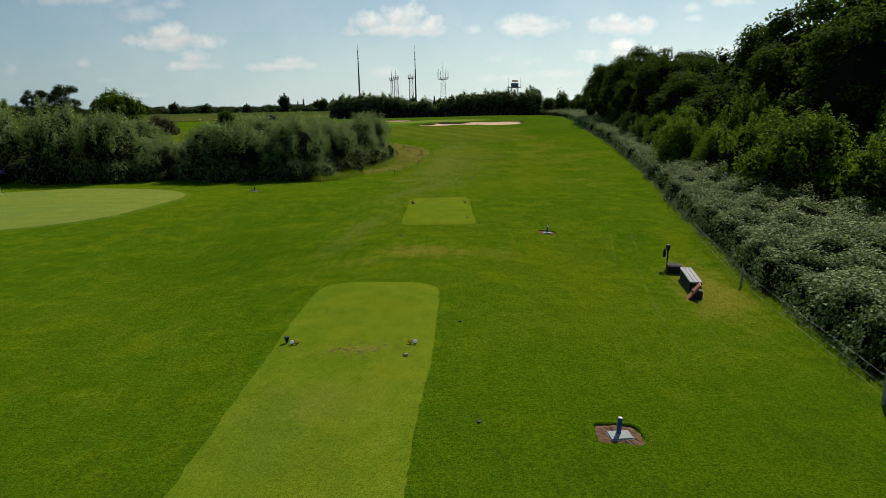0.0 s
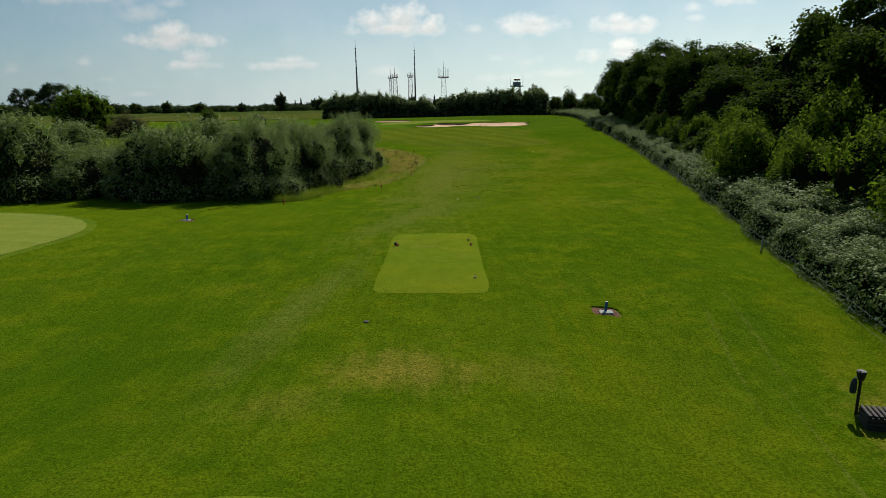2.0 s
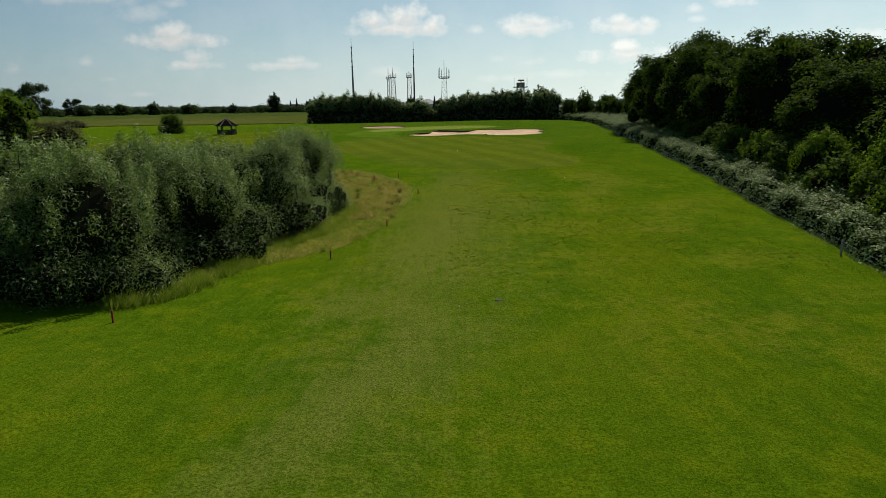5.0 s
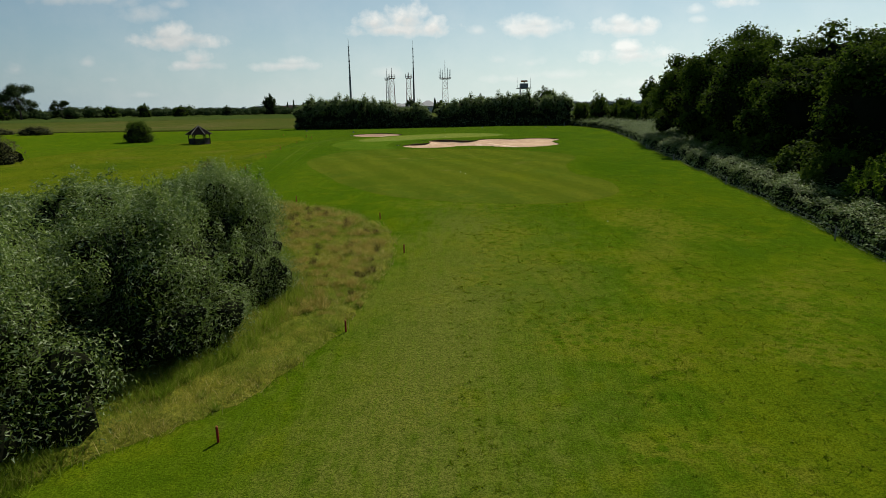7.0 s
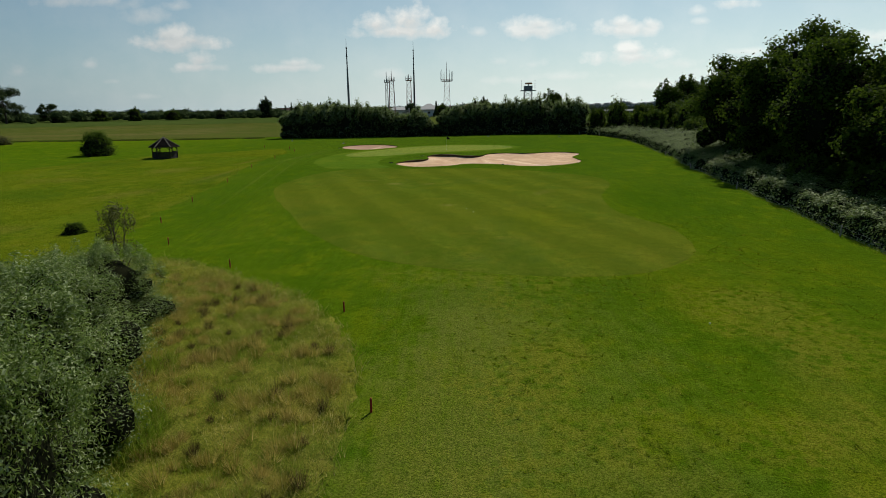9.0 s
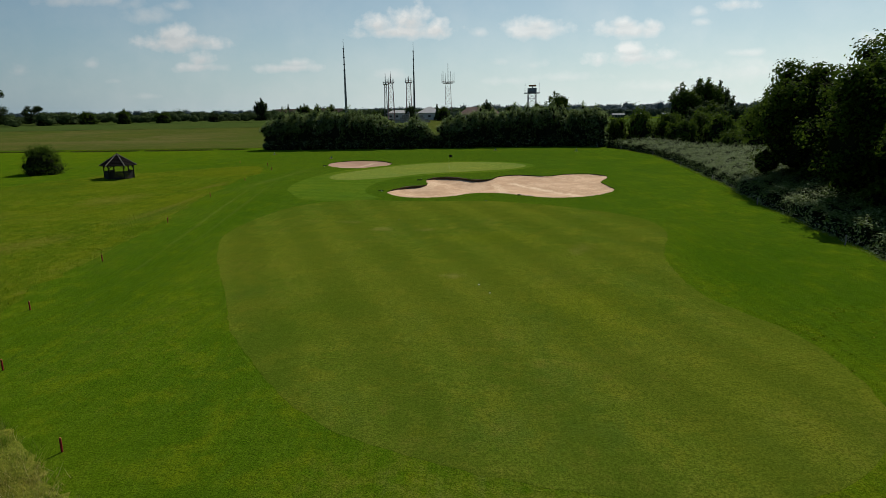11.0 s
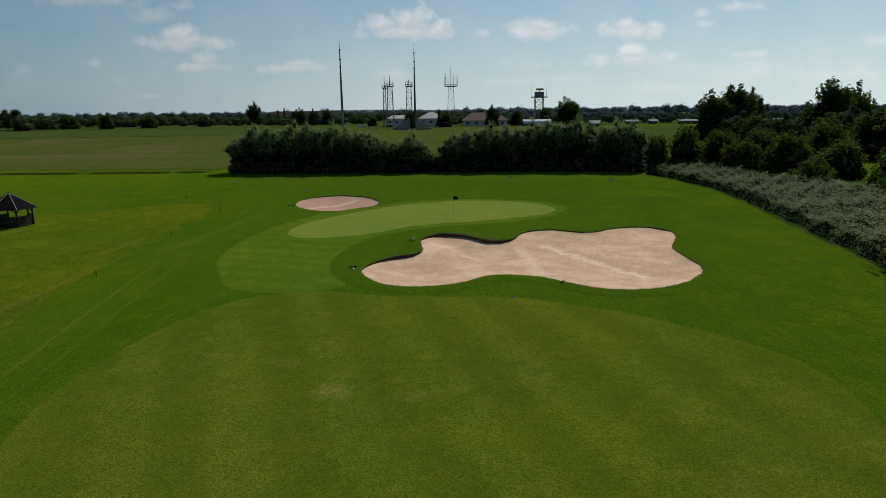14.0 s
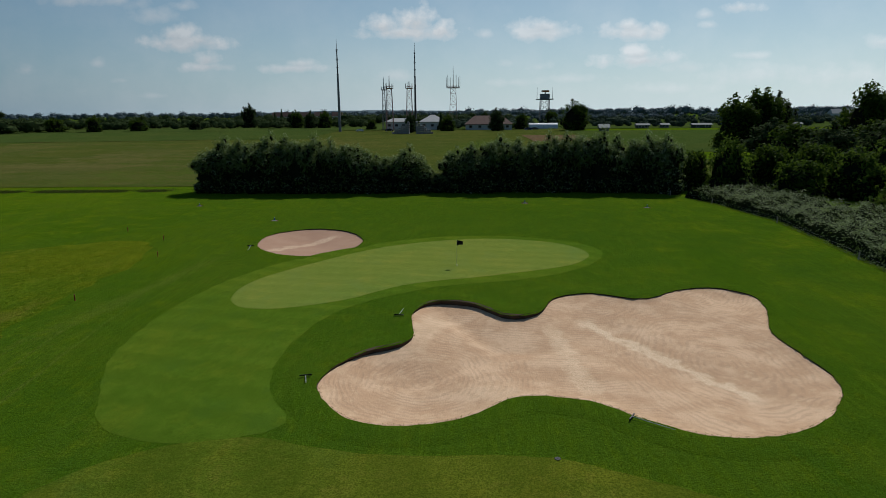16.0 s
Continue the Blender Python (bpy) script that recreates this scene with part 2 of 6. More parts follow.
    if stripe:
        width, heading, strength = stripe
        ax = m.axes()
        a = radians(heading)
        across = m.math("ADD", m.math("MULTIPLY", ax[0], math.cos(a)), m.math("MULTIPLY", ax[1], math.sin(a)))
        across = m.math("ADD", across, m.math("MULTIPLY", m.math("ADD", patch, clump), 1.5))
        wave = m.band(m.math("SINE", m.math("MULTIPLY", across, math.pi / width)), -0.8, 0.8)
        c = m.mix(m.math("MULTIPLY", wave, strength), c, tuple(0.62 * x for x in dark))
    h = m.math("ADD", m.math("MULTIPLY", blade, 0.7), m.math("ADD", m.math("MULTIPLY", tuft, 0.6), m.math("MULTIPLY", clump, 0.4)))
    return m.finish(c, 0.75, normal=m.bump(h, relief, 0.12), spec=0.0, sheen=(0.07, (0.45, 0.85, 0.03)))


def leaf(name, dark, light, gloss=0.5, through_light=0.35, spec=0.3, pale=None):
    """Leaves: each island its own tint; some light comes through."""
    m = Mat(name)
    rnd = m.geo.outputs["Random Per Island"]
    c = m.mix(m.band(rnd, 0.0, 1.0), dark, light)
    c = m.mix(m.math("MULTIPLY", m.noise(0.9, 3.0), 0.5), c, tuple(0.55 * x for x in dark))
    # some leaves go pale: light undersides, and glints put into the colour
    if pale:
        c = m.mix(m.band(m.math("FRACT", m.math("MULTIPLY", rnd, 7.31)), 0.70, 0.80), c, pale)
    b = m.n.new("ShaderNodeBsdfPrincipled")
    m.put(c, b.inputs["Base Color"])
    b.inputs["Roughness"].default_value, b.inputs["Specular IOR Level"].default_value = gloss, spec
    t = m.n.new("ShaderNodeBsdfTranslucent")
    m.put(m.mix(0.5, c, tuple(1.3 * x for x in light)), t.inputs["Color"])
    x = m.n.new("ShaderNodeMixShader")
    x.inputs[0].default_value = through_light
    m.l.new(b.outputs[0], x.inputs[1])
    m.l.new(t.outputs[0], x.inputs[2])
    m.l.new(x.outputs[0], m.out.inputs[0])
    return m.m


def plain(name, colour, rough=0.7, metal=0.0, vary=0.35, scale=6.0, relief=0.15, spec=0.3, grain=None):
    """A painted, wooden, metal or stone surface with stains and fine relief."""
    m = Mat(name)
    oc = m.n.new("ShaderNodeTexCoord").outputs["Object"]
    info = m.n.new("ShaderNodeObjectInfo").outputs["Random"]
    a = m.noise(scale, 5.0, 0.65, vec=oc, stretch=grain)
    b = m.noise(scale * 9, 4.0, 0.7, vec=oc, stretch=grain)
    c = m.mix(m.math("MULTIPLY", m.band(a, 0.35, 0.7), vary), colour, tuple(0.45 * x for x in colour))
    c = m.mix(m.math("MULTIPLY", m.band(b, 0.45, 0.75), vary * 0.6), c, tuple(min(1.0, 1.35 * x + 0.01) for x in colour))
    c = m.mix(m.math("MULTIPLY", info, vary * 0.5), c, tuple(0.6 * x for x in colour))
    return m.finish(c, rough, metal, m.bump(b, relief, 0.01), spec)


# worn and dry places in the rough: x, y, half width, half length, heading, tone, strength
YELLOW_GREEN, PALE_GREEN, DRY_GRASS, DEEP_GREEN = (0.150, 0.160, 0.006), (0.155, 0.162, 0.032), (0.26, 0.20, 0.035), (0.022, 0.070, 0.002)
MID_GREEN = (0.032, 0.076, 0.010)
WEAR = [(3.0, 8.0, 15.0, 17.0, 0.0, (0.046, 0.108, 0.003), 0.55), (-4.6, 33.0, 1.3, 9.0, 10.0, PALE_GREEN, 0.55), (-2.0, 50.0, 1.8, 12.0, 20.0, PALE_GREEN, 0.55), (0.6, 72.0, 2.6, 16.0, 8.0, PALE_GREEN, 0.8), (2.0, 92.0, 4.0, 8.0, 10.0, PALE_GREEN, 0.7), (2.0, 78.0, 8.0, 30.0, 6.0, PALE_GREEN, 0.5), (-0.5, 55.0, 5.0, 18.0, 8.0, PALE_GREEN, 0.5),
        (-1.0, 27.3, 2.6, 1.7, 0.0, DRY_GRASS, 0.8), (-3.4, 25.6, 1.6, 1.2, 0.0, DRY_GRASS, 0.35), (2.2, 27.5, 1.6, 1.6, 0.0, DRY_GRASS, 0.3), (10.2, 22.5, 1.7, 6.5, 11.0, DRY_GRASS, 0.8), (12.0, 31.0, 1.6, 6.0, 12.0, YELLOW_GREEN, 0.5),
        ]
STREAKS = [(7.6, 21.5, 0.09, 10.0, 11.5, PALE_GREEN, 0.5), (8.9, 21.0, 0.09, 9.0, 13.0, PALE_GREEN, 0.4), (8.3, 29.0, 0.12, 6.0, 13.0, PALE_GREEN, 0.4), (9.9, 31.0, 0.12, 7.0, 12.0, PALE_GREEN, 0.35), (3.5, 29.5, 0.22, 5.5, 1.0, YELLOW_GREEN, 0.5), (4.3, 29.5, 0.16, 5.0, 2.0, YELLOW_GREEN, 0.4),
        (21.0, 118.0, 5.0, 26.0, 7.0, DEEP_GREEN, 0.5), (6.0, 94.5, 11.0, 2.4, 0.0, DEEP_GREEN, 0.35), (-18.5, 118.0, 4.0, 16.0, -8.0, DEEP_GREEN, 0.5), (8.0, 148.0, 17.0, 6.0, 0.0, DEEP_GREEN, 0.35), (0.0, 196.0, 30.0, 9.0, 0.0, DEEP_GREEN, 0.25), (0.0, 172.0, 85.0, 88.0, 0.0, MID_GREEN, 0.62), (-21.0, 140.0, 0.25, 30.0, -6.0, PALE_GREEN, 0.4), (-19.4, 142.0, 0.25, 26.0, -5.0, PALE_GREEN, 0.35), (-22.0, 165.0, 1.2, 16.0, 12.0, PALE_GREEN, 0.3),
        (5.5, 24.0, 3.4, 14.0, 6.0, YELLOW_GREEN, 0.35), (10.0, 66.0, 4.2, 20.0, 8.0, YELLOW_GREEN, 0.45), (12.5, 95.0, 3.0, 7.0, 8.0, YELLOW_GREEN, 0.45), (2.0, 58.0, 2.2, 5.0, -30.0, DEEP_GREEN, 0.4),
        (-5.0, 78.0, 0.9, 22.0, 0.0, DEEP_GREEN, 0.45), (-10.0, 26.0, 4.5, 12.0, 0.0, DEEP_GREEN, 0.5), (-0.5, 72.0, 5.0, 26.0, 6.0, (0.160, 0.150, 0.030), 0.40), (13.0, 84.0, 2.5, 7.0, 20.0, DRY_GRASS, 0.22), (6.5, 80.0, 1.8, 5.0, -10.0, DRY_GRASS, 0.2), (15.0, 92.0, 2.0, 4.0, 30.0, DRY_GRASS, 0.2), (18.0, 120.0, 3.0, 14.0, 10.0, DEEP_GREEN, 0.45), (-18.5, 140.0, 2.6, 26.0, 0.0, DEEP_GREEN, 0.35), (22.0, 165.0, 4.0, 30.0, 8.0, DEEP_GREEN, 0.3)]
SCARS = [(-2.3, 15.1, 1.1, 0.4, 0.0, (0.24, 0.17, 0.05), 0.55), (-2.6, 12.2, 1.5, 1.6, 0.0, (0.20, 0.18, 0.03), 0.4), (-2.5, 8.5, 1.2, 2.5, 0.0, YELLOW_GREEN, 0.35), (-0.3, 41.2, 0.9, 0.35, 0.0, (0.24, 0.17, 0.05), 0.35), (-2.0, 19.0, 1.6, 1.2, 0.0, YELLOW_GREEN, 0.3)]
BARE = [(-4.5, 131.5, 1.6, 0.9, 0.0, (0.26, 0.21, 0.06), 0.5), (-7.5, 134.5, 1.4, 0.8, 20.0, (0.26, 0.21, 0.06), 0.4), (-0.8, 131.0, 1.2, 0.8, -20.0, (0.26, 0.21, 0.06), 0.45), (4.0, 128.0, 6.0, 3.0, 0.0, YELLOW_GREEN, 0.35),
        (8.0, 112.0, 4.0, 6.0, 15.0, YELLOW_GREEN, 0.4), (1.0, 118.0, 1.0, 0.8, 0.0, (0.26, 0.21, 0.06), 0.4), (-6.0, 112.0, 3.0, 7.0, 20.0, DEEP_GREEN, 0.35), (10.0, 124.0, 1.2, 2.4, 30.0, (0.26, 0.21, 0.06), 0.3)]
ROUGH = turf("rough_grass", (0.037, 0.084, 0.0026), (0.086, 0.143, 0.0050), (0.18, 0.15, 0.014), 0.5, 0.7, None, 1.0, WEAR + STREAKS, True)
FAIRWAY = turf("fairway_grass", (0.060, 0.098, 0.007), (0.106, 0.136, 0.013), (0.18, 0.140, 0.026), 0.45, 0.45, (2.2, 20.0, 0.30), 0.8, BARE)
APRON = turf("apron_grass", (0.060, 0.116, 0.008), (0.096, 0.154, 0.013), (0.1560, 0.1680, 0.0240), 0.15, 0.25, (1.1, 75.0, 0.20), 2.0)
GREEN = turf("putting_grass", (0.132, 0.186, 0.028), (0.172, 0.224, 0.042), (0.20, 0.200, 0.06), 0.2, 0.12, (0.9, 82.0, 0.16), 3.0)
TEE = turf("tee_grass", (0.088, 0.136, 0.007), (0.134, 0.184, 0.013), (0.24, 0.185, 0.045), 0.35, 0.25, None, 2.0, SCARS)
SERE = [(-42, 128, 9, 6, 10, (0.040, 0.086, 0.006), 0.6), (-26.5, 141, 2.2, 9, 4, (0.048, 0.084, 0.016), 0.6), (-34, 166, 5, 7, 0, (0.10, 0.155, 0.010), 0.5), (-50, 160, 7, 9, 0, (0.034, 0.076, 0.006), 0.55), (-29, 117, 3, 7, 15, (0.105, 0.150, 0.010), 0.5), (-38, 140, 3, 6, 30, (0.12, 0.13, 0.012), 0.5), (-31, 128, 2.5, 6, 20, (0.20, 0.15, 0.03), 0.5), (-36, 150, 4, 7, 0, (0.20, 0.15, 0.03), 0.45), (-29, 160, 1.5, 6, 5, (0.20, 0.15, 0.03), 0.5), (-45, 140, 5, 4, 0, (0.20, 0.15, 0.03), 0.4), (-33, 112, 4, 3, 0, (0.20, 0.15, 0.03), 0.4), (-27, 145, 0.7, 12, 3, (0.20, 0.15, 0.03), 0.5)]
MEADOW = turf("meadow_grass", (0.044, 0.084, 0.004), (0.114, 0.150, 0.008), (0.20, 0.17, 0.03), 0.6, 1.0, None, 0.6, SERE)
STRAW = turf("tall_dry_grass", (0.080, 0.115, 0.010), (0.180, 0.195, 0.030), (0.32, 0.26, 0.07), 0.6, 1.0, None, 0.7)
TRACTS = [(-110, 262, 90, 14, 0.0, (0.150, 0.108, 0.046), 0.6), (-70, 240, 60, 7, 2.0, (0.135, 0.120, 0.040), 0.5), (-90, 290, 60, 16, 80.0, (0.17, 0.125, 0.055), 0.55), (-150, 330, 70, 14, 84.0, (0.16, 0.115, 0.05), 0.5), (-40, 350, 50, 14, 80.0, (0.16, 0.12, 0.05), 0.45), (-180, 400, 90, 16, 86.0, (0.045, 0.085, 0.010), 0.6), (-60, 250, 70, 8, 88.0, (0.060, 0.105, 0.012), 0.5), (10, 330, 14, 60, 10.0, (0.070, 0.120, 0.014), 0.5)]
FIELD = turf("field_grass", (0.044, 0.064, 0.010), (0.084, 0.092, 0.024), (0.165, 0.118, 0.052), 1.0, 0.8, (9.0, 88.0, 0.15), 0.3, TRACTS)
# blue raised in this green to paint in some distance haze
FIELD_GREEN = turf("far_meadow_grass", (0.034, 0.060, 0.013), (0.058, 0.080, 0.022), (0.11, 0.095, 0.04), 0.5, 0.8, None, 0.3)
SOIL_FIELD = turf("ploughed_soil", (0.105, 0.064, 0.040), (0.150, 0.095, 0.062), (0.18, 0.12, 0.08), 0.3, 0.6, None, 0.3)
WILLOW = leaf("willow_leaves", (0.036, 0.072, 0.008), (0.190, 0.268, 0.056), 0.55, 0.40, 0.08, (0.32, 0.38, 0.20))
BRIGHT = leaf("hazel_leaves", (0.034, 0.074, 0.004), (0.150, 0.240, 0.016), 0.7, 0.44, 0.02)
OAK = leaf("oak_leaves", (0.018, 0.040, 0.004), (0.076, 0.122, 0.012), 0.7, 0.38, 0.02)
BRAMBLE = leaf("bramble_leaves", (0.032, 0.066, 0.006), (0.175, 0.252, 0.052), 0.55, 0.25, 0.05, (0.29, 0.36, 0.16))
HEDGE = leaf("hedge_leaves", (0.036, 0.066, 0.011), (0.190, 0.258, 0.074), 0.7, 0.46, 0.03, (0.34, 0.39, 0.23))
SCRUB = leaf("scrub_leaves", (0.022, 0.048, 0.004), (0.100, 0.155, 0.018), 0.7, 0.38, 0.02)
FAR_LEAF = leaf("distant_leaves", (0.032, 0.054, 0.018), (0.068, 0.096, 0.032), 0.8, 0.25, 0.02)
# near black: the shade inside the crowns is put into this colour
TWIG_SHADE = plain("shaded_twigs", (0.014, 0.016, 0.008), 0.95, 0, 0.5, 2.0, 0.9, 0.0)
BARK = plain("bark", (0.075, 0.058, 0.042), 0.9, 0, 0.6, 3.0, 0.8)


# ---- shapes ----
PROFILE = [(-60, 0.2), (0, 0.05), (20, 0.05), (45, 0.05), (64, -0.1), (75, 0.1), (86, 0.6), (100, 1.4), (116, 1.9), (140, 2.45), (152, 3.0), (172, 3.3),
           (190, 3.8), (206, 4.1), (225, 4.1), (300, 4.3), (450, 6.9), (800, 9.0), (2000, 11.0), (5000, 12.0)]
BUMPS = [(9.5, 25, 7, 10, -0.75), (15, 42, 6, 12, -0.55), (-11, 28, 6, 12, -0.5), (-22, 44, 9, 9, 0.35), (16, 204, 16, 14, 0.3), (-38, 165, 14, 22, -0.6),
         (-60, 180, 25, 30, -0.4), (-28, 112, 14, 16, -0.35), (14, 72, 8, 16, 0.3), (-6, 64, 5, 9, -0.2), (-2.0, 16, 2.6, 8.5, 0.12), (30, 165, 10, 20, -0.4)]
PY, PZ = np.array([p[0] for p in PROFILE], float), np.array([p[1] for p in PROFILE], float)


def height(x, y):
    """The lie of the land."""
    x, y = np.asarray(x, float), np.asarray(y, float)
    w = np.clip(np.abs(y) * 0.04, 3.0, 60.0)
    z = sum(np.interp(y + k * w, PY, PZ) for k in (-1.5, -0.75, 0.0, 0.75, 1.5)) / 5
    for bx, by, sx, sy, h in BUMPS:
        z = z + h * np.exp(-((x - bx) / sx) ** 2 - ((y - by) / sy) ** 2)
    return z


def gz(x, y):
    return float(height(x, y))


def mesh_object(name, verts, faces, mat, parent=None, label="", smooth=False):
    me = bpy.data.meshes.new(name)
    me.from_pydata([tuple(v) for v in verts] if not isinstance(verts, np.ndarray) else verts.tolist(), [], faces.tolist() if isinstance(faces, np.ndarray) else faces)
    for one in (mat if isinstance(mat, (list, tuple)) else (mat,)):
        me.materials.append(one)
    if smooth:
        me.polygons.foreach_set("use_smooth", [True] * len(me.polygons))
    me.update()
    ob = new(name, me)
    ob.parent = parent
    if label:
        ob["label"] = label
    return ob


def part(name, bm, mat, parent=None, label="", smooth=False):
    """Link a bmesh as one mesh object, under a thing where one is given."""
    me = bpy.data.meshes.new(name)
    bmesh.ops.recalc_face_normals(bm, faces=bm.faces)
    bm.to_mesh(me)
    bm.free()
    me.materials.append(mat)
    if smooth:
        me.polygons.foreach_set("use_smooth", [True] * len(me.polygons))
    ob = new(name, me)
    ob.parent = parent
    if label:
        ob["label"] = label
    return ob


def box(bm, cx, cy, cz, sx, sy, sz, bevel=0.0, turn=None):
    m = Matrix.Translation((cx, cy, cz))
    if turn is not None:
        m = m @ turn
    made = bmesh.ops.create_cube(bm, size=1.0, matrix=m @ Matrix.Diagonal((sx, sy, sz, 1)))
    if bevel:
        edges = {e for v in made["verts"] for e in v.link_edges}
        bmesh.ops.bevel(bm, geom=list(edges), offset=bevel, segments=2, affect="EDGES")


def tube(bm, points, radii, sides=8):
    """A tapered tube along points, closed at both ends."""
    rings, prev = [], None
    for i, p in enumerate(points):
        p = Vector(p)
        a, b = Vector(points[max(i - 1, 0)]), Vector(points[min(i + 1, len(points) - 1)])
        d = (b - a).normalized()
        u = d.orthogonal().normalized() if prev is None else (prev - d * prev.dot(d)).normalized()
        prev, v = u, d.cross(u)
        rings.append([bm.verts.new(p + radii[i] * (math.cos(k * math.tau / sides) * u + math.sin(k * math.tau / sides) * v)) for k in range(sides)])
    for r, s in zip(rings, rings[1:]):
        for k in range(sides):
            bm.faces.new((r[k], r[(k + 1) % sides], s[(k + 1) % sides], s[k]))
    bm.faces.new(rings[0][::-1])
    bm.faces.new(rings[-1])


def outline(points, n=120):
    """A smooth closed curve through points, evenly stepped."""
    p = np.array(points, float)
    k = len(p)
    out = []
    for i in range(k):
        a, b, c, d = p[i - 1], p[i], p[(i + 1) % k], p[(i + 2) % k]
        t1 = np.linalg.norm(b - a) ** 0.5
        t2 = t1 + np.linalg.norm(c - b) ** 0.5
        t3 = t2 + np.linalg.norm(d - c) ** 0.5
        for t in np.linspace(t1, t2, 24, endpoint=False):
            a1, a2, a3 = (t1 - t) / t1 * a + t / t1 * b, (t2 - t) / (t2 - t1) * b + (t - t1) / (t2 - t1) * c, (t3 - t) / (t3 - t2) * c + (t - t2) / (t3 - t2) * d
            b1, b2 = (t2 - t) / t2 * a1 + t / t2 * a2, (t3 - t) / (t3 - t1) * a2 + (t - t1) / (t3 - t1) * a3
            out.append((t2 - t) / (t2 - t1) * b1 + (t - t1) / (t2 - t1) * b2)
    out = np.array(out + [out[0]])
    run = np.r_[0, np.cumsum(np.linalg.norm(np.diff(out, axis=0), axis=1))]
    s = np.linspace(0, run[-1], n, endpoint=False)
    return np.stack([np.interp(s, run, out[:, 0]), np.interp(s, run, out[:, 1])], 1)


def inside(curve, x, y):
    """Which of the points lie in a closed curve."""
    x, y = np.asarray(x, float), np.asarray(y, float)
    hit = np.zeros(x.shape, bool)
    for (ax, ay), (bx, by) in zip(curve, np.roll(curve, -1, 0)):
        cross = (ay > y) != (by > y)
        if ay != by:
            hit ^= cross & (x < (bx - ax) * (y - ay) / (by - ay) + ax)
    return hit


def lumpy(x, y, size):
    return np.sin(x / size * 1.9 + 1.3 * np.sin(y / size * 1.1)) * np.sin(y / size * 1.7 + 1.7 * np.sin(x / size * 0.9))


def lawn(name, points, mat, lift, step=0.8, n=140, ragged=0.04, sink=None, lumps=0.0):
    """A sheet of turf in a smooth outline, laid on the land."""
    c = outline(points, n)
    rng = np.random.default_rng(len(points) * 7 + n)
    c = c + rng.normal(0, ragged, c.shape)
    (x0, y0), (x1, y1) = c.min(0), c.max(0)
    X, Y = np.meshgrid(np.arange(x0, x1, step), np.arange(y0, y1, step))
    X, Y = X.ravel() + rng.uniform(-0.2, 0.2, X.size) * step, Y.ravel() + rng.uniform(-0.2, 0.2, X.size) * step
    far = np.min(np.hypot(X[:, None] - c[None, :, 0], Y[:, None] - c[None, :, 1]), axis=1) > step * 0.5
    keep = inside(c, X, Y) & far
    pts = np.concatenate([c, np.stack([X[keep], Y[keep]], 1)])
    vs, _, fs, _, _, _ = geometry.delaunay_2d_cdt([Vector(p) for p in pts], [], [list(range(n))], 1, 1e-6)
    vs = np.array([tuple(v) for v in vs])
    z = height(vs[:, 0], vs[:, 1]) + lift + lumps * (1.0 + lumpy(vs[:, 0], vs[:, 1], 0.55) + 0.5 * lumpy(vs[:, 1], vs[:, 0], 1.3))
    z[:n] = height(vs[:n, 0], vs[:n, 1]) + lift - (lift * 0.85 if sink is None else sink)
    return mesh_object(name, np.column_stack([vs, z]), [tuple(f) for f in fs], mat, smooth=True)


# ---- ground ----
BUNKER = [(-5.6, 149.8), (-5.5, 151.6), (-4.1, 154.0), (-1.6, 155.8), (-1.7, 160.3), (-0.4, 162.6), (2.0, 162.3), (4.4, 159.8), (6.2, 160.2), (8.0, 163.4), (10.4, 164.4), (13.9, 163.2),
          (17.1, 165.3), (19.8, 166.0), (21.8, 164.6), (21.5, 161.6), (19.6, 157.0), (19.6, 153.7), (19.6, 151.0), (18.8, 149.2), (16.5, 146.8), (14.0, 145.7), (11.3, 145.7), (9.2, 146.9),
          (7.4, 148.4), (5.0, 149.1), (3.4, 148.8), (1.8, 147.4), (-0.2, 146.6), (-2.1, 146.5), (-3.9, 147.2)]
POT = [(-17.7, 179.6), (-17.7, 184.4), (-14.3, 187.0), (-10.5, 186.0), (-7.9, 181.8), (-8.5, 177.8), (-11.6, 175.4), (-14.9, 176.3)]
BUNKERS = [(outline(BUNKER, 186), (6.5, 155.2), 0.55), (outline(POT, 96), (-12.8, 181.0), 0.45)]


def spread(a, b, step):
    return list(np.arange(a, b, step))


gx = np.array([-2600, -1700, -1100, -700, -450, -300, -220, -160] + spread(-120, -50, 5.0) + spread(-50, -22, 1.4) + spread(-22, 26, 0.5) + spread(26, 60, 1.7) + spread(60, 120, 6.0) + [130, 170, 230, 320, 480, 760, 1200, 1800, 2600], float)
gy = np.array([-120, -60, -30] + spread(-16, 8, 3.0) + spread(8, 144, 0.8) + spread(144, 190, 0.45) + spread(190, 240, 2.0) + spread(240, 480, 14.0) + [500, 560, 640, 760, 920, 1150, 1500, 2000, 2700, 3600, 4600], float)
GX, GY = np.meshgrid(gx, gy)
GZ = height(GX, GY)
for curve, mid, depth in BUNKERS:
    nrm = curve - np.roll(curve, 1, 0)
    out = np.stack([nrm[:, 1], -nrm[:, 0]], 1) / np.linalg.norm(nrm, axis=1)[:, None]
    if inside(curve, np.array([curve[0, 0] + 0.3 * out[0, 0]]), np.array([curve[0, 1] + 0.3 * out[0, 1]]))[0]:
        out = -out
    GZ = np.where(inside(curve + out * 0.55, GX, GY), GZ - 2.5, GZ)
gverts = np.stack([GX, GY, GZ], -1).reshape(-1, 3)
nx, ny = len(gx), len(gy)
idx = np.arange(nx * ny).reshape(ny, nx)
gfaces = np.stack([idx[:-1, :-1], idx[:-1, 1:], idx[1:, 1:], idx[1:, :-1]], -1).reshape(-1, 4)
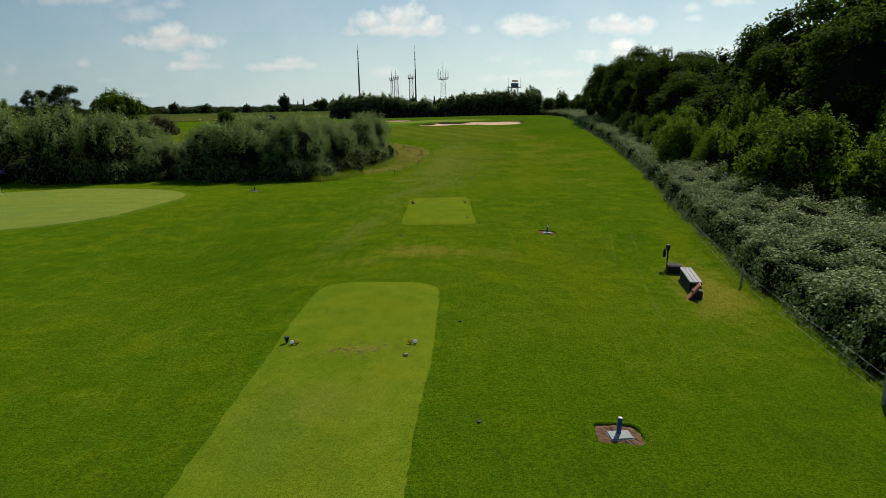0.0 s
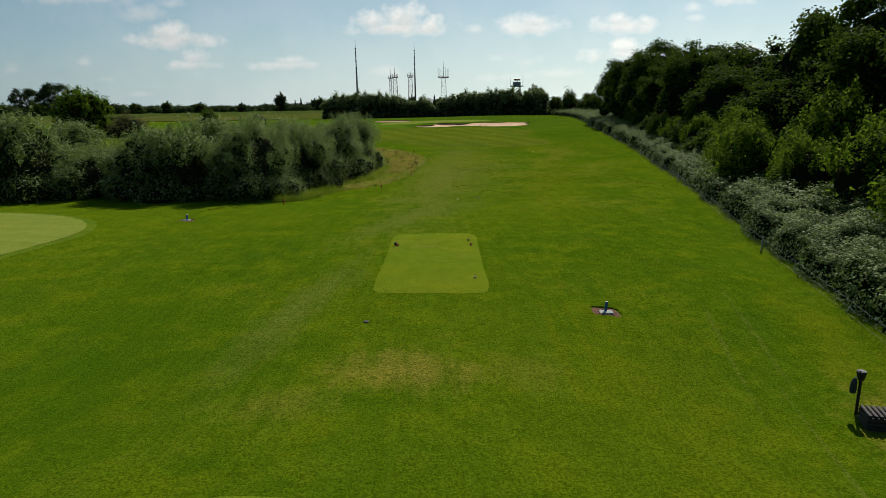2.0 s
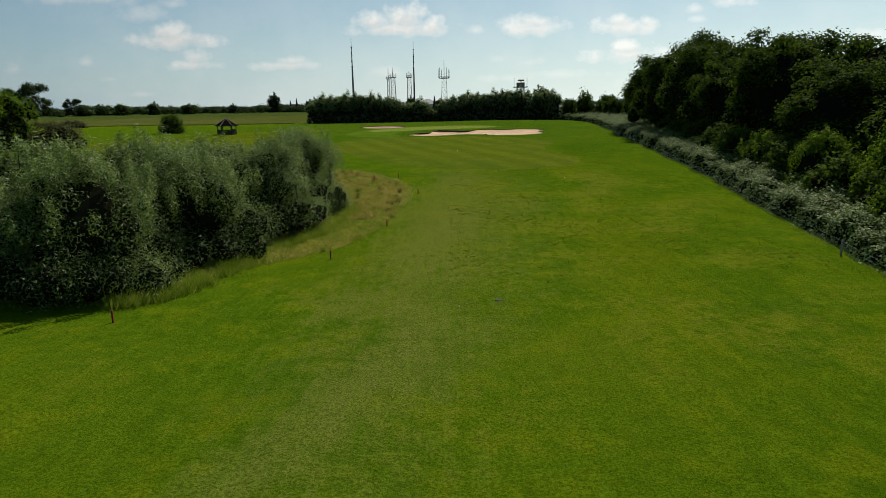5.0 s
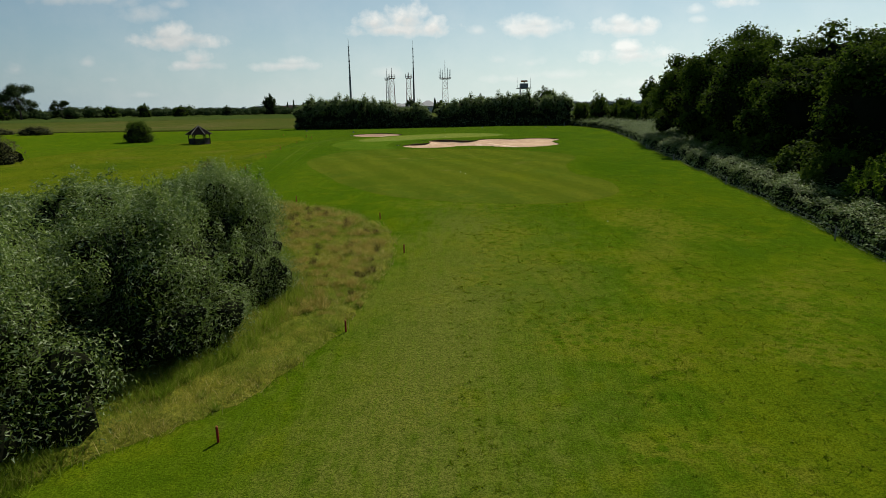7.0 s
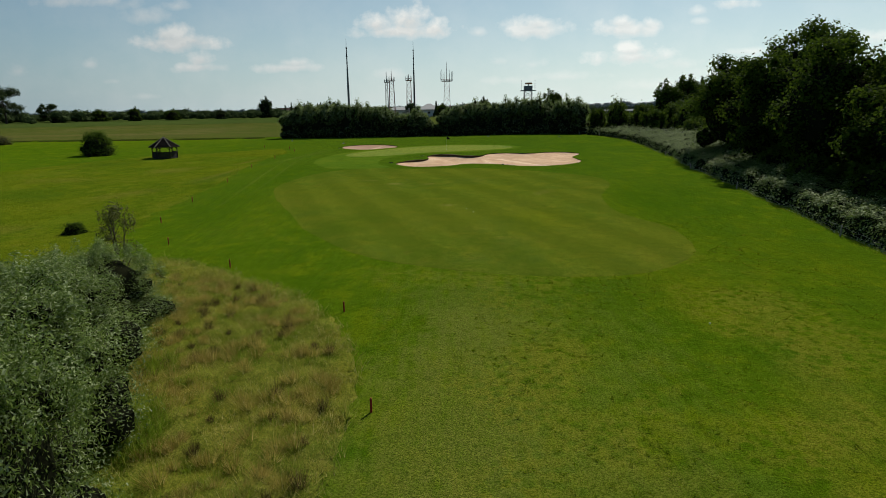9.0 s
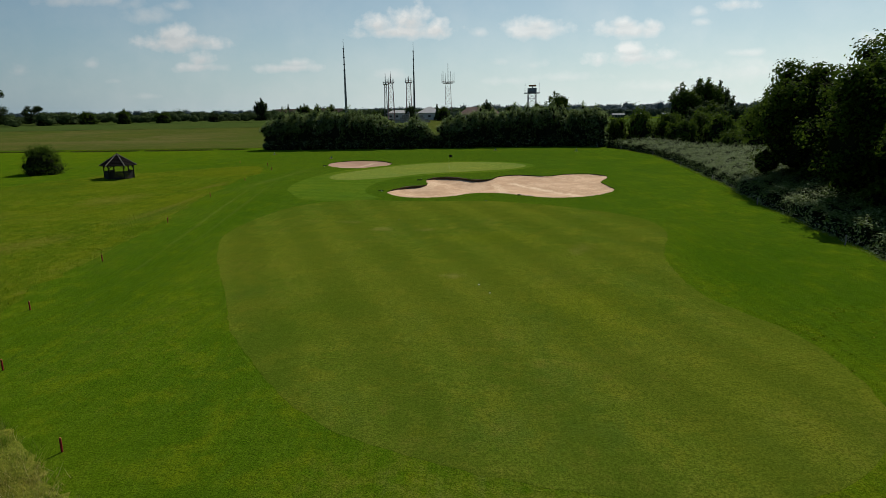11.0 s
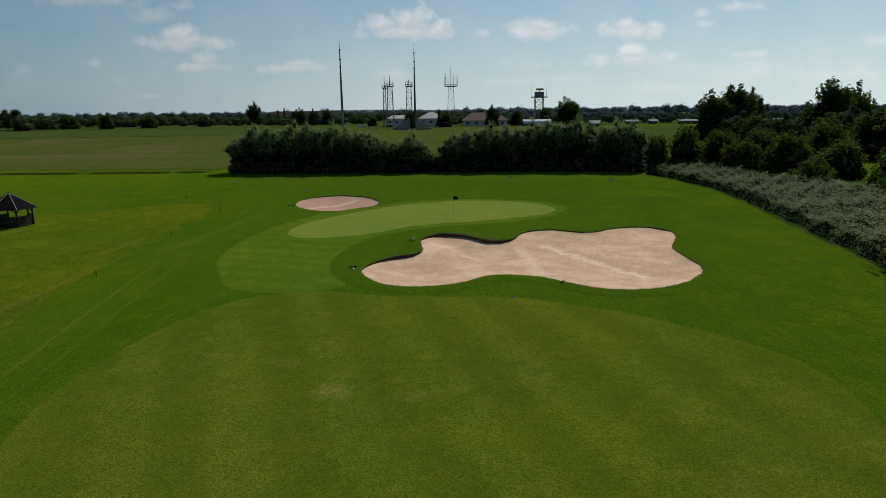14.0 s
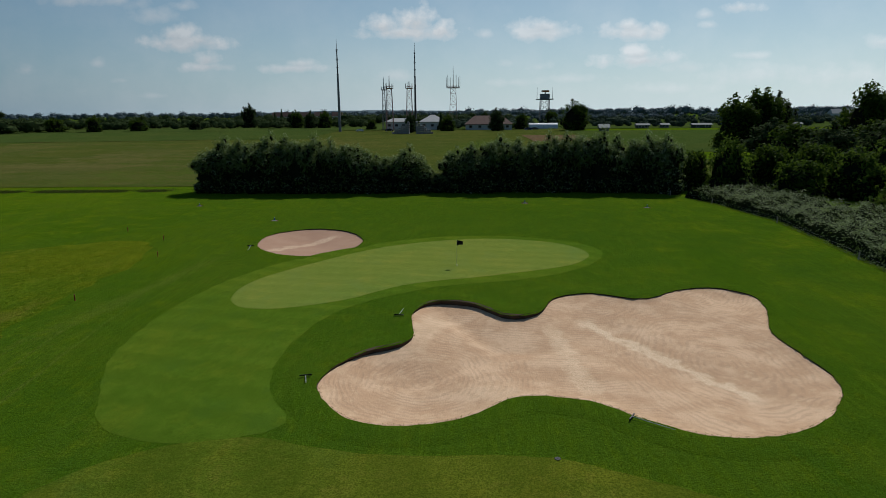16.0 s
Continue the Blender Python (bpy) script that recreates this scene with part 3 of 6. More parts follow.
ground = tagged(mesh_object("ground", gverts, gfaces, ROUGH, smooth=True), "mown green rough grass over gently rising land", "ground", kind="structure")

SAND = Mat("bunker_sand")
sx = SAND.axes()
drift, speck, patchy = SAND.noise(0.55, 5.0, 0.6), SAND.noise(24.0, 5.0, 0.7), SAND.noise(0.8, 4.0, 0.65)
wobble = SAND.noise(0.35, 3.0, 0.5)


def swirl(x0, y0, squash, pitch):
    """Rake lines drawn in rings about a point."""
    dx, dy = SAND.math("SUBTRACT", sx[0], x0), SAND.math("MULTIPLY", SAND.math("SUBTRACT", sx[1], y0), squash)
    r = SAND.math("SQRT", SAND.math("ADD", SAND.math("MULTIPLY", dx, dx), SAND.math("MULTIPLY", dy, dy)))
    return r, SAND.math("SINE", SAND.math("MULTIPLY", SAND.math("ADD", r, SAND.math("MULTIPLY", wobble, 1.6)), math.tau / pitch))


ra, wa = swirl(-0.6, 151.8, 0.85, 0.30)
rb, wb = swirl(15.4, 153.6, 0.6, 0.34)
rc, wc = swirl(8.0, 175.0, 1.0, 0.32)
rakes = SAND.mix(SAND.band(ra, 6.4, 5.4), wc, wa)
rakes = SAND.mix(SAND.band(rb, 6.6, 5.6), rakes, wb)
col = SAND.mix(SAND.band(drift, 0.38, 0.66), (0.52, 0.335, 0.200), (0.64, 0.440, 0.280))
col = SAND.mix(SAND.math("MULTIPLY", SAND.band(speck, 0.45, 0.7), 0.25), col, (0.34, 0.235, 0.15))
scuff = SAND.noise(2.6, 5.0, 0.7)
col = SAND.mix(SAND.math("MULTIPLY", SAND.band(scuff, 0.54, 0.66), 0.30), col, (0.68, 0.51, 0.33))
col = SAND.mix(SAND.math("MULTIPLY", SAND.band(scuff, 0.44, 0.34), 0.30), col, (0.36, 0.245, 0.15))
col = SAND.mix(SAND.math("MULTIPLY", SAND.band(rakes, -0.3, 0.8), SAND.math("MULTIPLY", SAND.band(patchy, 0.40, 0.55), 0.25)), col, (0.33, 0.215, 0.135))
col = SAND.mix(SAND.math("MULTIPLY", SAND.band(sx[1], 168.0, 172.0), 0.75), col, (0.33, 0.195, 0.135))
# loose, paler sand along trodden lines: from, to, half width, strength
for ax, ay, bx, by, half, much in ((9.2, 159.9, 15.2, 149.6, 0.38, 0.95), (7.0, 158.8, 7.4, 149.8, 0.5, 0.55), (1.6, 150.0, 4.2, 149.4, 0.8, 0.35), (-2.2, 154.6, 0.2, 160.6, 0.9, 0.4), (-16.5, 177.6, -11.0, 184.6, 0.45, 0.5)):
    ln = math.hypot(bx - ax, by - ay)
    ux, uy = (bx - ax) / ln, (by - ay) / ln
    px, py = SAND.math("SUBTRACT", sx[0], ax), SAND.math("SUBTRACT", sx[1], ay)
    along = SAND.math("ADD", SAND.math("MULTIPLY", px, ux), SAND.math("MULTIPLY", py, uy))
    off = SAND.math("ABSOLUTE", SAND.math("ADD", SAND.math("SUBTRACT", SAND.math("MULTIPLY", px, uy), SAND.math("MULTIPLY", py, ux)), SAND.math("MULTIPLY", SAND.math("SUBTRACT", patchy, 0.5), 2.2)))
    over = SAND.math("MAXIMUM", SAND.math("MULTIPLY", along, -1.0), SAND.math("SUBTRACT", along, ln))
    k = SAND.math("MULTIPLY", SAND.band(off, half * 1.5, half * 0.4), SAND.band(over, 0.8, -0.8))
    col = SAND.mix(SAND.math("MULTIPLY", SAND.math("MULTIPLY", k, SAND.band(speck, 0.62, 0.40)), much), col, (0.84, 0.66, 0.45))
SAND = SAND.finish(col, 0.95, normal=SAND.bump(SAND.math("ADD", SAND.math("MULTIPLY", rakes, 0.07), SAND.math("MULTIPLY", speck, 0.8)), 0.6, 0.05), spec=0.1)
EDGE = plain("bunker_edge_soil", (0.085, 0.055, 0.032), 0.95, 0, 0.6, 2.0, 0.9)


def bunker(curve, mid, depth, label):
    """A bunker: sand in a bowl, a cut soil edge, and the turf collar round it."""
    root = tagged(new("bunker"), label, "bunker", kind="structure")
    n, mid = len(curve), np.array(mid, float)
    rng = np.random.default_rng(n)
    lie = height(curve[:, 0], curve[:, 1])
    way = np.roll(curve, -2, 0) - np.roll(curve, 2, 0)
    north = np.stack([way[:, 1], -way[:, 0]], 1) / np.linalg.norm(way, axis=1)[:, None]
    if inside(curve, np.array([curve[3, 0] + 0.2 * north[3, 0]]), np.array([curve[3, 1] + 0.2 * north[3, 1]]))[0]:
        north = -north
    back = np.clip(north[:, 1], 0, 1) ** 0.7 * (np.interp(curve[:, 0], [-5.0, -3.5, 5.0, 9.0], [0.8, 1.0, 1.0, 0.20]) if depth > 0.5 else 0.24) + np.clip(north[:, 0], 0, 1) * 0.12
    back = sum(np.roll(back, q) for q in range(-2, 3)) / 5
    lip = 0.27 * back + 0.02 * rng.random(n)
    (x0, y0), (x1, y1) = curve.min(0), curve.max(0)
    step = 0.42
    X, Y = np.meshgrid(np.arange(x0, x1, step), np.arange(y0, y1, step))
    X, Y = X.ravel() + rng.uniform(-0.1, 0.1, X.size), Y.ravel() + rng.uniform(-0.1, 0.1, X.size)
    gap = np.hypot(X[:, None] - curve[None, :, 0], Y[:, None] - curve[None, :, 1])
    keep = inside(curve, X, Y) & (gap.min(1) > step * 0.45)
    pts = np.concatenate([curve, np.stack([X[keep], Y[keep]], 1)])
    vs, _, fs, _, _, _ = geometry.delaunay_2d_cdt([Vector(p) for p in pts], [], [list(range(n))], 1, 1e-6)
    vs = np.array([tuple(q) for q in vs])
    gap = np.hypot(vs[:, 0][:, None] - curve[None, :, 0], vs[:, 1][:, None] - curve[None, :, 1])
    soft = np.exp(-(gap / 1.2) ** 2) + 1e-9
    lips, d = (soft * lip[None, :]).sum(1) / soft.sum(1), gap.min(1)
    lips = np.where(d < 0.05, lip[gap.argmin(1)], lips)
    z = height(vs[:, 0], vs[:, 1]) - lips - depth * (1 - np.exp(-d / 2.2)) + 0.05 * np.sin(vs[:, 0] * 0.8 + 0.5 * vs[:, 1]) * np.clip(d / 2, 0, 1)
    mesh_object("sand", np.column_stack([vs, z]), [tuple(q) for q in fs], SAND, root, "pale tan raked sand", smooth=True)
    verts, faces = [], []
    for lev, (push, drop) in enumerate(((0.03, 0.9), (0.06, 0.45), (0.03, 0.0), (0.14, -0.05))):
        nrm = np.roll(curve, -1, 0) - np.roll(curve, 1, 0)
        o = np.stack([nrm[:, 1], -nrm[:, 0]], 1) / np.linalg.norm(nrm, axis=1)[:, None]
        if inside(curve, np.array([curve[3, 0] + 0.2 * o[3, 0]]), np.array([curve[3, 1] + 0.2 * o[3, 1]]))[0]:
            o = -o
        xy = curve + o * (push + 0.035 * rng.normal(size=(n, 1)))
        z = lie - (lip + 0.3) * drop + ((0.05 * back - 0.045) + 0.02 * rng.random(n) if drop <= 0 else 0.0)
        verts += [(*q, h) for q, h in zip(xy, z - min(drop, 0) * 0.6 * back)]
    for r in range(3):
        a, b = r * n, (r + 1) * n
        faces += [(a + k, a + (k + 1) % n, b + (k + 1) % n, b + k) for k in range(n)]
    mesh_object("cut_edge", verts, faces, EDGE, root, "dark cut soil edge under the turf")
    verts, faces = [], []
    for push, lift in ((-0.02, 0.008), (0.12, 0.03), (0.5, 0.03), (1.0, 0.02), (1.6, 0.012), (1.75, -0.02)):
        xy = curve + o * (push + (0.03 * rng.normal(size=(n, 1)) if push < 0.2 else 0))
        verts += [(*q, h) for q, h in zip(xy, height(xy[:, 0], xy[:, 1]) + lift)]
    for r in range(5):
        a, b = r * n, (r + 1) * n
        faces += [(a + k, a + (k + 1) % n, b + (k + 1) % n, b + k) for k in range(n)]
    mesh_object("turf_collar", verts, faces, ROUGH, root, smooth=True)
    return root


bunker(*BUNKERS[0], "large cloverleaf bunker of pale raked sand before the green")
bunker(*BUNKERS[1], "small oval bunker of pinkish sand beside the green")

FAIR = [(-15.6, 125.9), (-11.4, 115.5), (-8.6, 108.9), (-3.6, 101.8), (1.4, 98.9), (6.6, 97.5), (11.0, 97.7), (14.4, 100.1), (16.0, 103.2), (16.2, 108.5), (14.4, 114.0), (15.0, 121.5), (17.8, 129.5),
        (17.6, 134.5), (12.5, 140.2), (8.0, 142.8), (4.8, 144.1), (-2.5, 144.4), (-8.5, 145.6), (-13.7, 142.8), (-16.7, 132.0)]
tagged(lawn("fairway", FAIR, FAIRWAY, 0.03, 0.9, 220), "closely mown fairway with faint mowing stripes", "fairway", kind="structure")
APR = [(-16.0, 149.8), (-17.6, 153.8), (-17.9, 161.2), (-16.0, 169.1), (-11.3, 176.0), (-1.4, 182.4), (6.5, 182.8), (12.5, 180.0), (14.3, 176.5), (12.0, 171.8), (7.3, 168.3), (-0.8, 165.7), (-6.5, 160.8), (-8.4, 153.0), (-7.6, 149.2), (-6.3, 146.6), (-10.5, 145.2), (-14.0, 146.4)]
tagged(lawn("apron", APR, APRON, 0.034, 0.8, 200), "mown apron of light green grass round the putting green", "apron", kind="structure")
GRN = [(-14.5, 163.4), (-14.4, 167.3), (-10.7, 173.0), (-4.5, 179.0), (4.2, 181.6), (11.0, 179.4), (12.9, 175.8), (11.1, 172.3), (4.4, 169.0), (-2.5, 166.5), (-6.8, 162.8), (-11.0, 161.2), (-13.2, 161.6)]
tagged(lawn("putting_green", GRN, GREEN, 0.047, 0.8, 180, 0.02, 0.008), "pale green closely cut putting green", "putting green", kind="structure")
LEFT = [(-18.5, 44.5), (-19.0, 40.5), (-20.5, 36.2), (-24.5, 33.2), (-31.0, 32.0), (-38.0, 35.0), (-42.0, 43.0), (-40.0, 51.0), (-33.0, 54.8), (-25.0, 52.3), (-20.2, 48.2)]
tagged(lawn("practice_apron", LEFT, APRON, 0.03, 0.9, 140), "collar of light mown grass round the practice green", "apron", kind="structure")
tagged(lawn("practice_green", [(-30 + (x + 30) * 0.955, 43.5 + (y - 43.5) * 0.955) for x, y in LEFT], GREEN, 0.042, 0.9, 140, 0.02, 0.006), "smooth pale green practice putting green", "putting green", kind="structure")


def tee(points, label):
    return tagged(lawn("tee_box", points, TEE, 0.035, 0.5, 200, 0.015), label, "tee box", kind="structure")


tee([(-4.75, 6.0), (-4.7, 9.0), (-4.66, 15.0), (-4.62, 20.4), (-4.45, 21.6), (-3.7, 22.1), (-2.0, 21.9), (-0.8, 21.75), (-0.28, 21.3), (-0.2, 20.2), (-0.36, 14.4), (-0.6, 11.5), (-0.75, 8.0), (-0.8, 6.0), (-0.9, 3.2), (-1.6, 2.6), (-4.0, 2.6), (-4.65, 3.2)],
    "rectangular raised tee box of worn light grass")
tee([(-2.38, 34.6), (-2.36, 37.5), (-2.34, 41.0), (-2.3, 43.7), (-2.05, 44.2), (-1.0, 44.3), (0.6, 44.3), (1.6, 44.2), (1.85, 43.7), (1.87, 41.0), (1.87, 37.5), (1.88, 34.5), (1.7, 33.9), (0.6, 33.8), (-1.0, 33.8), (-2.2, 34.0)],
    "small rectangular tee box of light mown grass")
TALL = [(-9.6, 63.5), (-7.8, 65.4), (-5.2, 68.2), (-3.7, 71.6), (-2.6, 76.2), (-2.2, 81.0), (-2.0, 85.6), (-3.0, 90.1), (-6.3, 95.4), (-10.2, 98.4), (-15.0, 102.0), (-20.0, 101.5), (-21.0, 92.0), (-18.0, 78.0), (-15.0, 66.0), (-13.5, 58.5), (-11.5, 58.0)]
tagged(lawn("tall_grass_strip", TALL, STRAW, 0.02, 0.28, 260, 0.12, lumps=0.09), "strip of long straw-coloured grass along the bushes", "long grass", kind="structure")
MEAD = [(-19.5, 102.5), (-22.5, 113.0), (-23.5, 123.0), (-24.0, 134.0), (-25.6, 147.0), (-27.0, 164.0), (-27.0, 176.5), (-30.5, 183.0), (-40.0, 181.0), (-52.0, 172.0), (-58.0, 150.0), (-62.0, 120.0), (-52.0, 92.0), (-34.0, 84.0), (-23.0, 94.0)]
tagged(lawn("meadow", MEAD, MEADOW, 0.02, 1.6, 160, 0.25), "uncut yellow-green meadow beyond the marker stakes", "meadow", kind="structure")


def field(name, x0, x1, y0, y1, mat, label, lift=0.06, skew=0.0):
    xs, ys = np.linspace(x0, x1, 30), np.linspace(y0, y1, 50)
    X, Y = np.meshgrid(xs, ys)
    Y = Y + skew * (X - x0)
    i = np.arange(X.size).reshape(X.shape)
    f = np.stack([i[:-1, :-1], i[:-1, 1:], i[1:, 1:], i[1:, :-1]], -1).reshape(-1, 4)
    return tagged(mesh_object(name, np.stack([X, Y, height(X, Y) + lift], -1).reshape(-1, 3), f, mat, smooth=True), label, "field", kind="structure")


field("grass_field", -420, 64, 224, 470, FIELD, "wide field of dry brownish grass behind the hedge", 0.05)
field("far_meadow", -500, -60, 330, 520, FIELD_GREEN, "strip of greener meadow at the far side of the field", 0.14, 0.12)
field("distant_fields", -1500, 1500, 466, 1150, FIELD_GREEN, "distant dull green fields before the woods", 0.24)
field("ploughed_field", 32, 55, 356, 398, SOIL_FIELD, "bare reddish brown ploughed field", 0.17)
field("green_crop_field", 58, 330, 300, 440, FIELD_GREEN, "dark green crop field", 0.15)


# ---- plants ----
def leaf_mesh(rng, pts, nrm, length, width, droop=0.0, broad=False):
    """Small pointed leaves at pts that face nrm; broad ones are four-cornered and folded along the midrib."""
    n = len(pts)
    t = rng.normal(size=(n, 3))
    t[:, 2] -= droop
    t -= nrm * (t * nrm).sum(1, keepdims=True)
    t /= np.linalg.norm(t, axis=1, keepdims=True) + 1e-9
    b = np.cross(nrm, t)
    s = rng.uniform(0.6, 1.35, (n, 1))
    L, W = length * s / 2, width * s / 2
    if broad:
        v = np.stack([pts - t * L, pts + b * W + nrm * W * 0.3 - t * L * 0.1, pts + t * L, pts - b * W + nrm * W * 0.3 - t * L * 0.1], 1).reshape(-1, 3)
        i = 4 * np.arange(n)[:, None]
        return v, np.concatenate([i + np.array([0, 1, 2]), i + np.array([0, 2, 3])], 1).reshape(-1, 3)
    v = np.stack([pts - t * L + b * W, pts - t * L * 0.8 - b * W, pts + t * L + nrm * L * 0.15], 1).reshape(-1, 3)
    f = np.arange(3 * n).reshape(n, 3)
    return v, f


def crown_points(rng, clumps, n, shell=0.22, up=0.25):
    """Points in the outer layer of overlapping clumps, and the way they face."""
    c = np.array(clumps, float)
    w = (c[:, 3] * c[:, 4] + c[:, 4] * c[:, 5] + c[:, 3] * c[:, 5]) * rng.uniform(0.5, 1.3, len(c)) * np.clip(0.3 + 1.4 * (c[:, 2] - c[:, 2].min()) / np.ptp(c[:, 2]), 0.60, 1.0)
    k = rng.choice(len(c), n, p=w / w.sum())
    d = rng.normal(size=(n, 3))
    d[:, 2] += up
    d /= np.linalg.norm(d, axis=1, keepdims=True)
    r = 1.0 - np.abs(rng.normal(0, shell, (n, 1)))
    r += (rng.random((n, 1)) < 0.09) * rng.uniform(0, 0.28, (n, 1))
    p = c[k, :3] + d * c[k, 3:6] * r + rng.normal(0, 0.2, (n, 3)) * c[k, 3:4]
    nn = d * 1.0 + rng.normal(0, 0.45, (n, 3)) + np.array([0, 0, 0.30])
    nn /= np.linalg.norm(nn, axis=1, keepdims=True)
    return p, nn


def crown_clumps(rng, height_, radius, base, count, lean=0.0, tight=0.34, plume=0.07):
    """Clumps spread through a crown of that height and radius, from base upwards, with upright shoots on top."""
    out, tree = [], base > 1.0
    for i in range(count):
        f = rng.random()
        z = base + (height_ - base) * ((0.10 if tree else 0.05) + (0.82 if tree else 0.77) * f)
        girth = radius * (math.sin(math.pi * min(0.95, 0.18 + 0.74 * f)) ** 0.7 if tree else (1.0 - 0.9 * f ** 2.0) ** 0.6 * min(1.0, 0.86 + 0.8 * f))
        a, q = rng.uniform(0, math.tau), girth * math.sqrt(rng.uniform(0.15, 1.0)) * 0.95
        s = radius * tight * rng.uniform(0.5, 1.45)
        out.append((q * math.cos(a) + lean * z, q * math.sin(a), z, s, s * rng.uniform(0.8, 1.2), s * rng.uniform(0.7, 1.25)))
    for i in range(0 if tree else count // 3):
        a, s = (i + rng.random() * 0.6) * math.tau / (count // 3), radius * tight * rng.uniform(0.8, 1.3)
        q = radius * rng.uniform(0.55, 0.85)
        out.append((q * math.cos(a), q * math.sin(a), height_ * rng.uniform(0.04, 0.20), s, s, s * 1.1))
    for i in range(0 if tree else count * 3 // 4):
        a, q = rng.uniform(0, math.tau), radius * math.sqrt(rng.random()) * 0.95
        z = height_ * (1.0 - 0.45 * (q / radius) ** 2) * rng.uniform(0.80, 1.0)
        out.append((q * math.cos(a), q * math.sin(a), z, radius * plume, radius * plume, height_ * rng.uniform(0.07, 0.17)))
    return out


def lumpy_ball(detail):
    bm = bmesh.new()
    bmesh.ops.create_icosphere(bm, subdivisions=detail, radius=1.0)
    bm.verts.index_update()
    v, f = np.array([tuple(q.co) for q in bm.verts]), np.array([[q.index for q in g.verts] for g in bm.faces])
    bm.free()
    return v, f


def crown_cores(rng, clumps, share, heart=None, least=0.7):
    """Lumpy solid cores in place of twigs, one in each clump, and a heart that blocks the sun within the crown."""
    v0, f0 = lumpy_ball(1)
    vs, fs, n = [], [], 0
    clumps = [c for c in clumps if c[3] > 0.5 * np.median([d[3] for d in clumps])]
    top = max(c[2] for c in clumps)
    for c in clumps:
        # cores swell towards the foot, so a bush's base comes out black
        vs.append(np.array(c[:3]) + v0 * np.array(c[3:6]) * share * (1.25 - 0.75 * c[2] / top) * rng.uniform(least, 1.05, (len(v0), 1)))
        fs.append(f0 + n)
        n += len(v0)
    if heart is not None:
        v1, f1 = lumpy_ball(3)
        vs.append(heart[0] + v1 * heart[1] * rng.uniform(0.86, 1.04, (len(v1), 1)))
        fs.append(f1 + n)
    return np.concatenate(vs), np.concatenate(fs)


def limbs(rng, height_, radius, thick, clumps, stems=1, crown_base=0.25):
    bm = bmesh.new()
    for s in range(stems):
        a = rng.uniform(0, math.tau)
        off = 0.0 if stems == 1 else radius * 0.16
        x0, y0 = off * math.cos(a), off * math.sin(a)
        top = (x0 * 3 + rng.normal(0, 0.15), y0 * 3 + rng.normal(0, 0.15), height_ * 0.78)
        pts = [(x0, y0, -0.3), (x0 * 1.3, y0 * 1.3, height_ * 0.15), (x0 * 2 + rng.normal(0, 0.1), y0 * 2 + rng.normal(0, 0.1), height_ * 0.45), top]
        tube(bm, pts, [thick * 1.25, thick, thick * 0.62, thick * 0.15], 7)
        for c in clumps[s::stems * 2]:
            z = max(crown_base * height_, c[2] * rng.uniform(0.45, 0.7))
            f = z / height_
            b = (x0 * (1 + 2 * f), y0 * (1 + 2 * f), z)
            m = ((b[0] + c[0]) / 2, (b[1] + c[1]) / 2, (b[2] + c[2]) / 2 + 0.1 * radius)
            tube(bm, [b, m, c[:3]], [thick * 0.36, thick * 0.22, thick * 0.05], 5)
    return bm


def grow(name, seed, height_, radius, base, count, leaves, size, mat, thick, stems=1, tight=0.34, filler=1200, droop=0.0, lean=0.0, shell=0.22, core=0.6, broad=False, plume=0.07, heart=0.70):
    """One plant: an empty at its foot over trunk and crown."""
    rng = np.random.default_rng(seed)
    root = new(name)
    clumps = crown_clumps(rng, height_, radius, base, count, lean, tight, plume)
    part("trunk", limbs(rng, height_, radius, thick, clumps, stems), BARK, root)
    p, nn = crown_points(rng, clumps, leaves, shell)
    middle = None
    if heart:
        low = base if base > 1.0 else 0.0
        middle = (np.array([lean * height_ * 0.4, 0, low + (height_ - low) * (0.47 if low else 0.38)]), np.array([radius * heart, radius * heart, (height_ - low) * (0.38 if low else 0.42)]))
        out = (((p - middle[0]) / middle[1]) ** 2).sum(1) > 0.82
        p, nn = p[out], nn[out]
    v, f = leaf_mesh(rng, p, nn, size[0], size[1], droop, broad)
    v2, f2 = crown_cores(rng, clumps, core, middle)
    crown = mesh_object("crown", np.concatenate([v, v2]), np.concatenate([f, f2 + len(v)]), (mat, TWIG_SHADE), root)
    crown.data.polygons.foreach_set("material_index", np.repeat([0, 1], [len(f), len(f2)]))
    return root


def stand(proto, places, label, category, group=""):
    """Set a plant and its copies at places (x, y, scale, height scale)."""
    rng = random.Random(len(places) * 31 + len(label))
    first = True
    for x, y, s, h in places:
        m = Matrix.Translation((x, y, gz(x, y) - 0.05)) @ Matrix.Rotation(rng.uniform(0, math.tau), 4, "Z")
        ob = proto if first else copy_thing(proto, m)
        ob.matrix_basis = m @ Matrix.Diagonal((s, s * rng.uniform(0.92, 1.08), h, 1))
        tagged(ob, label, category, group)
        first = False


def deal(protos, places, label, category, group=""):
    for k, p in enumerate(protos):
        stand(p, places[k::len(protos)], label, category, group)


willows = [grow("willow_bush", 11 + k, 6.0, 3.5, 0.2, 56, 76000, (0.125, 0.042), WILLOW, 0.09, 5, 0.25, 3500, -0.5, 0, 0.26, 0.70, heart=0.60) for k in range(2)]
back_willows = [grow("willow_bush", 15 + k, 6.0, 3.5, 0.2, 46, 22000, (0.21, 0.07), WILLOW, 0.09, 5, 0.25, 1500, -0.5, 0, 0.26, 0.70, heart=0.62) for k in range(2)]
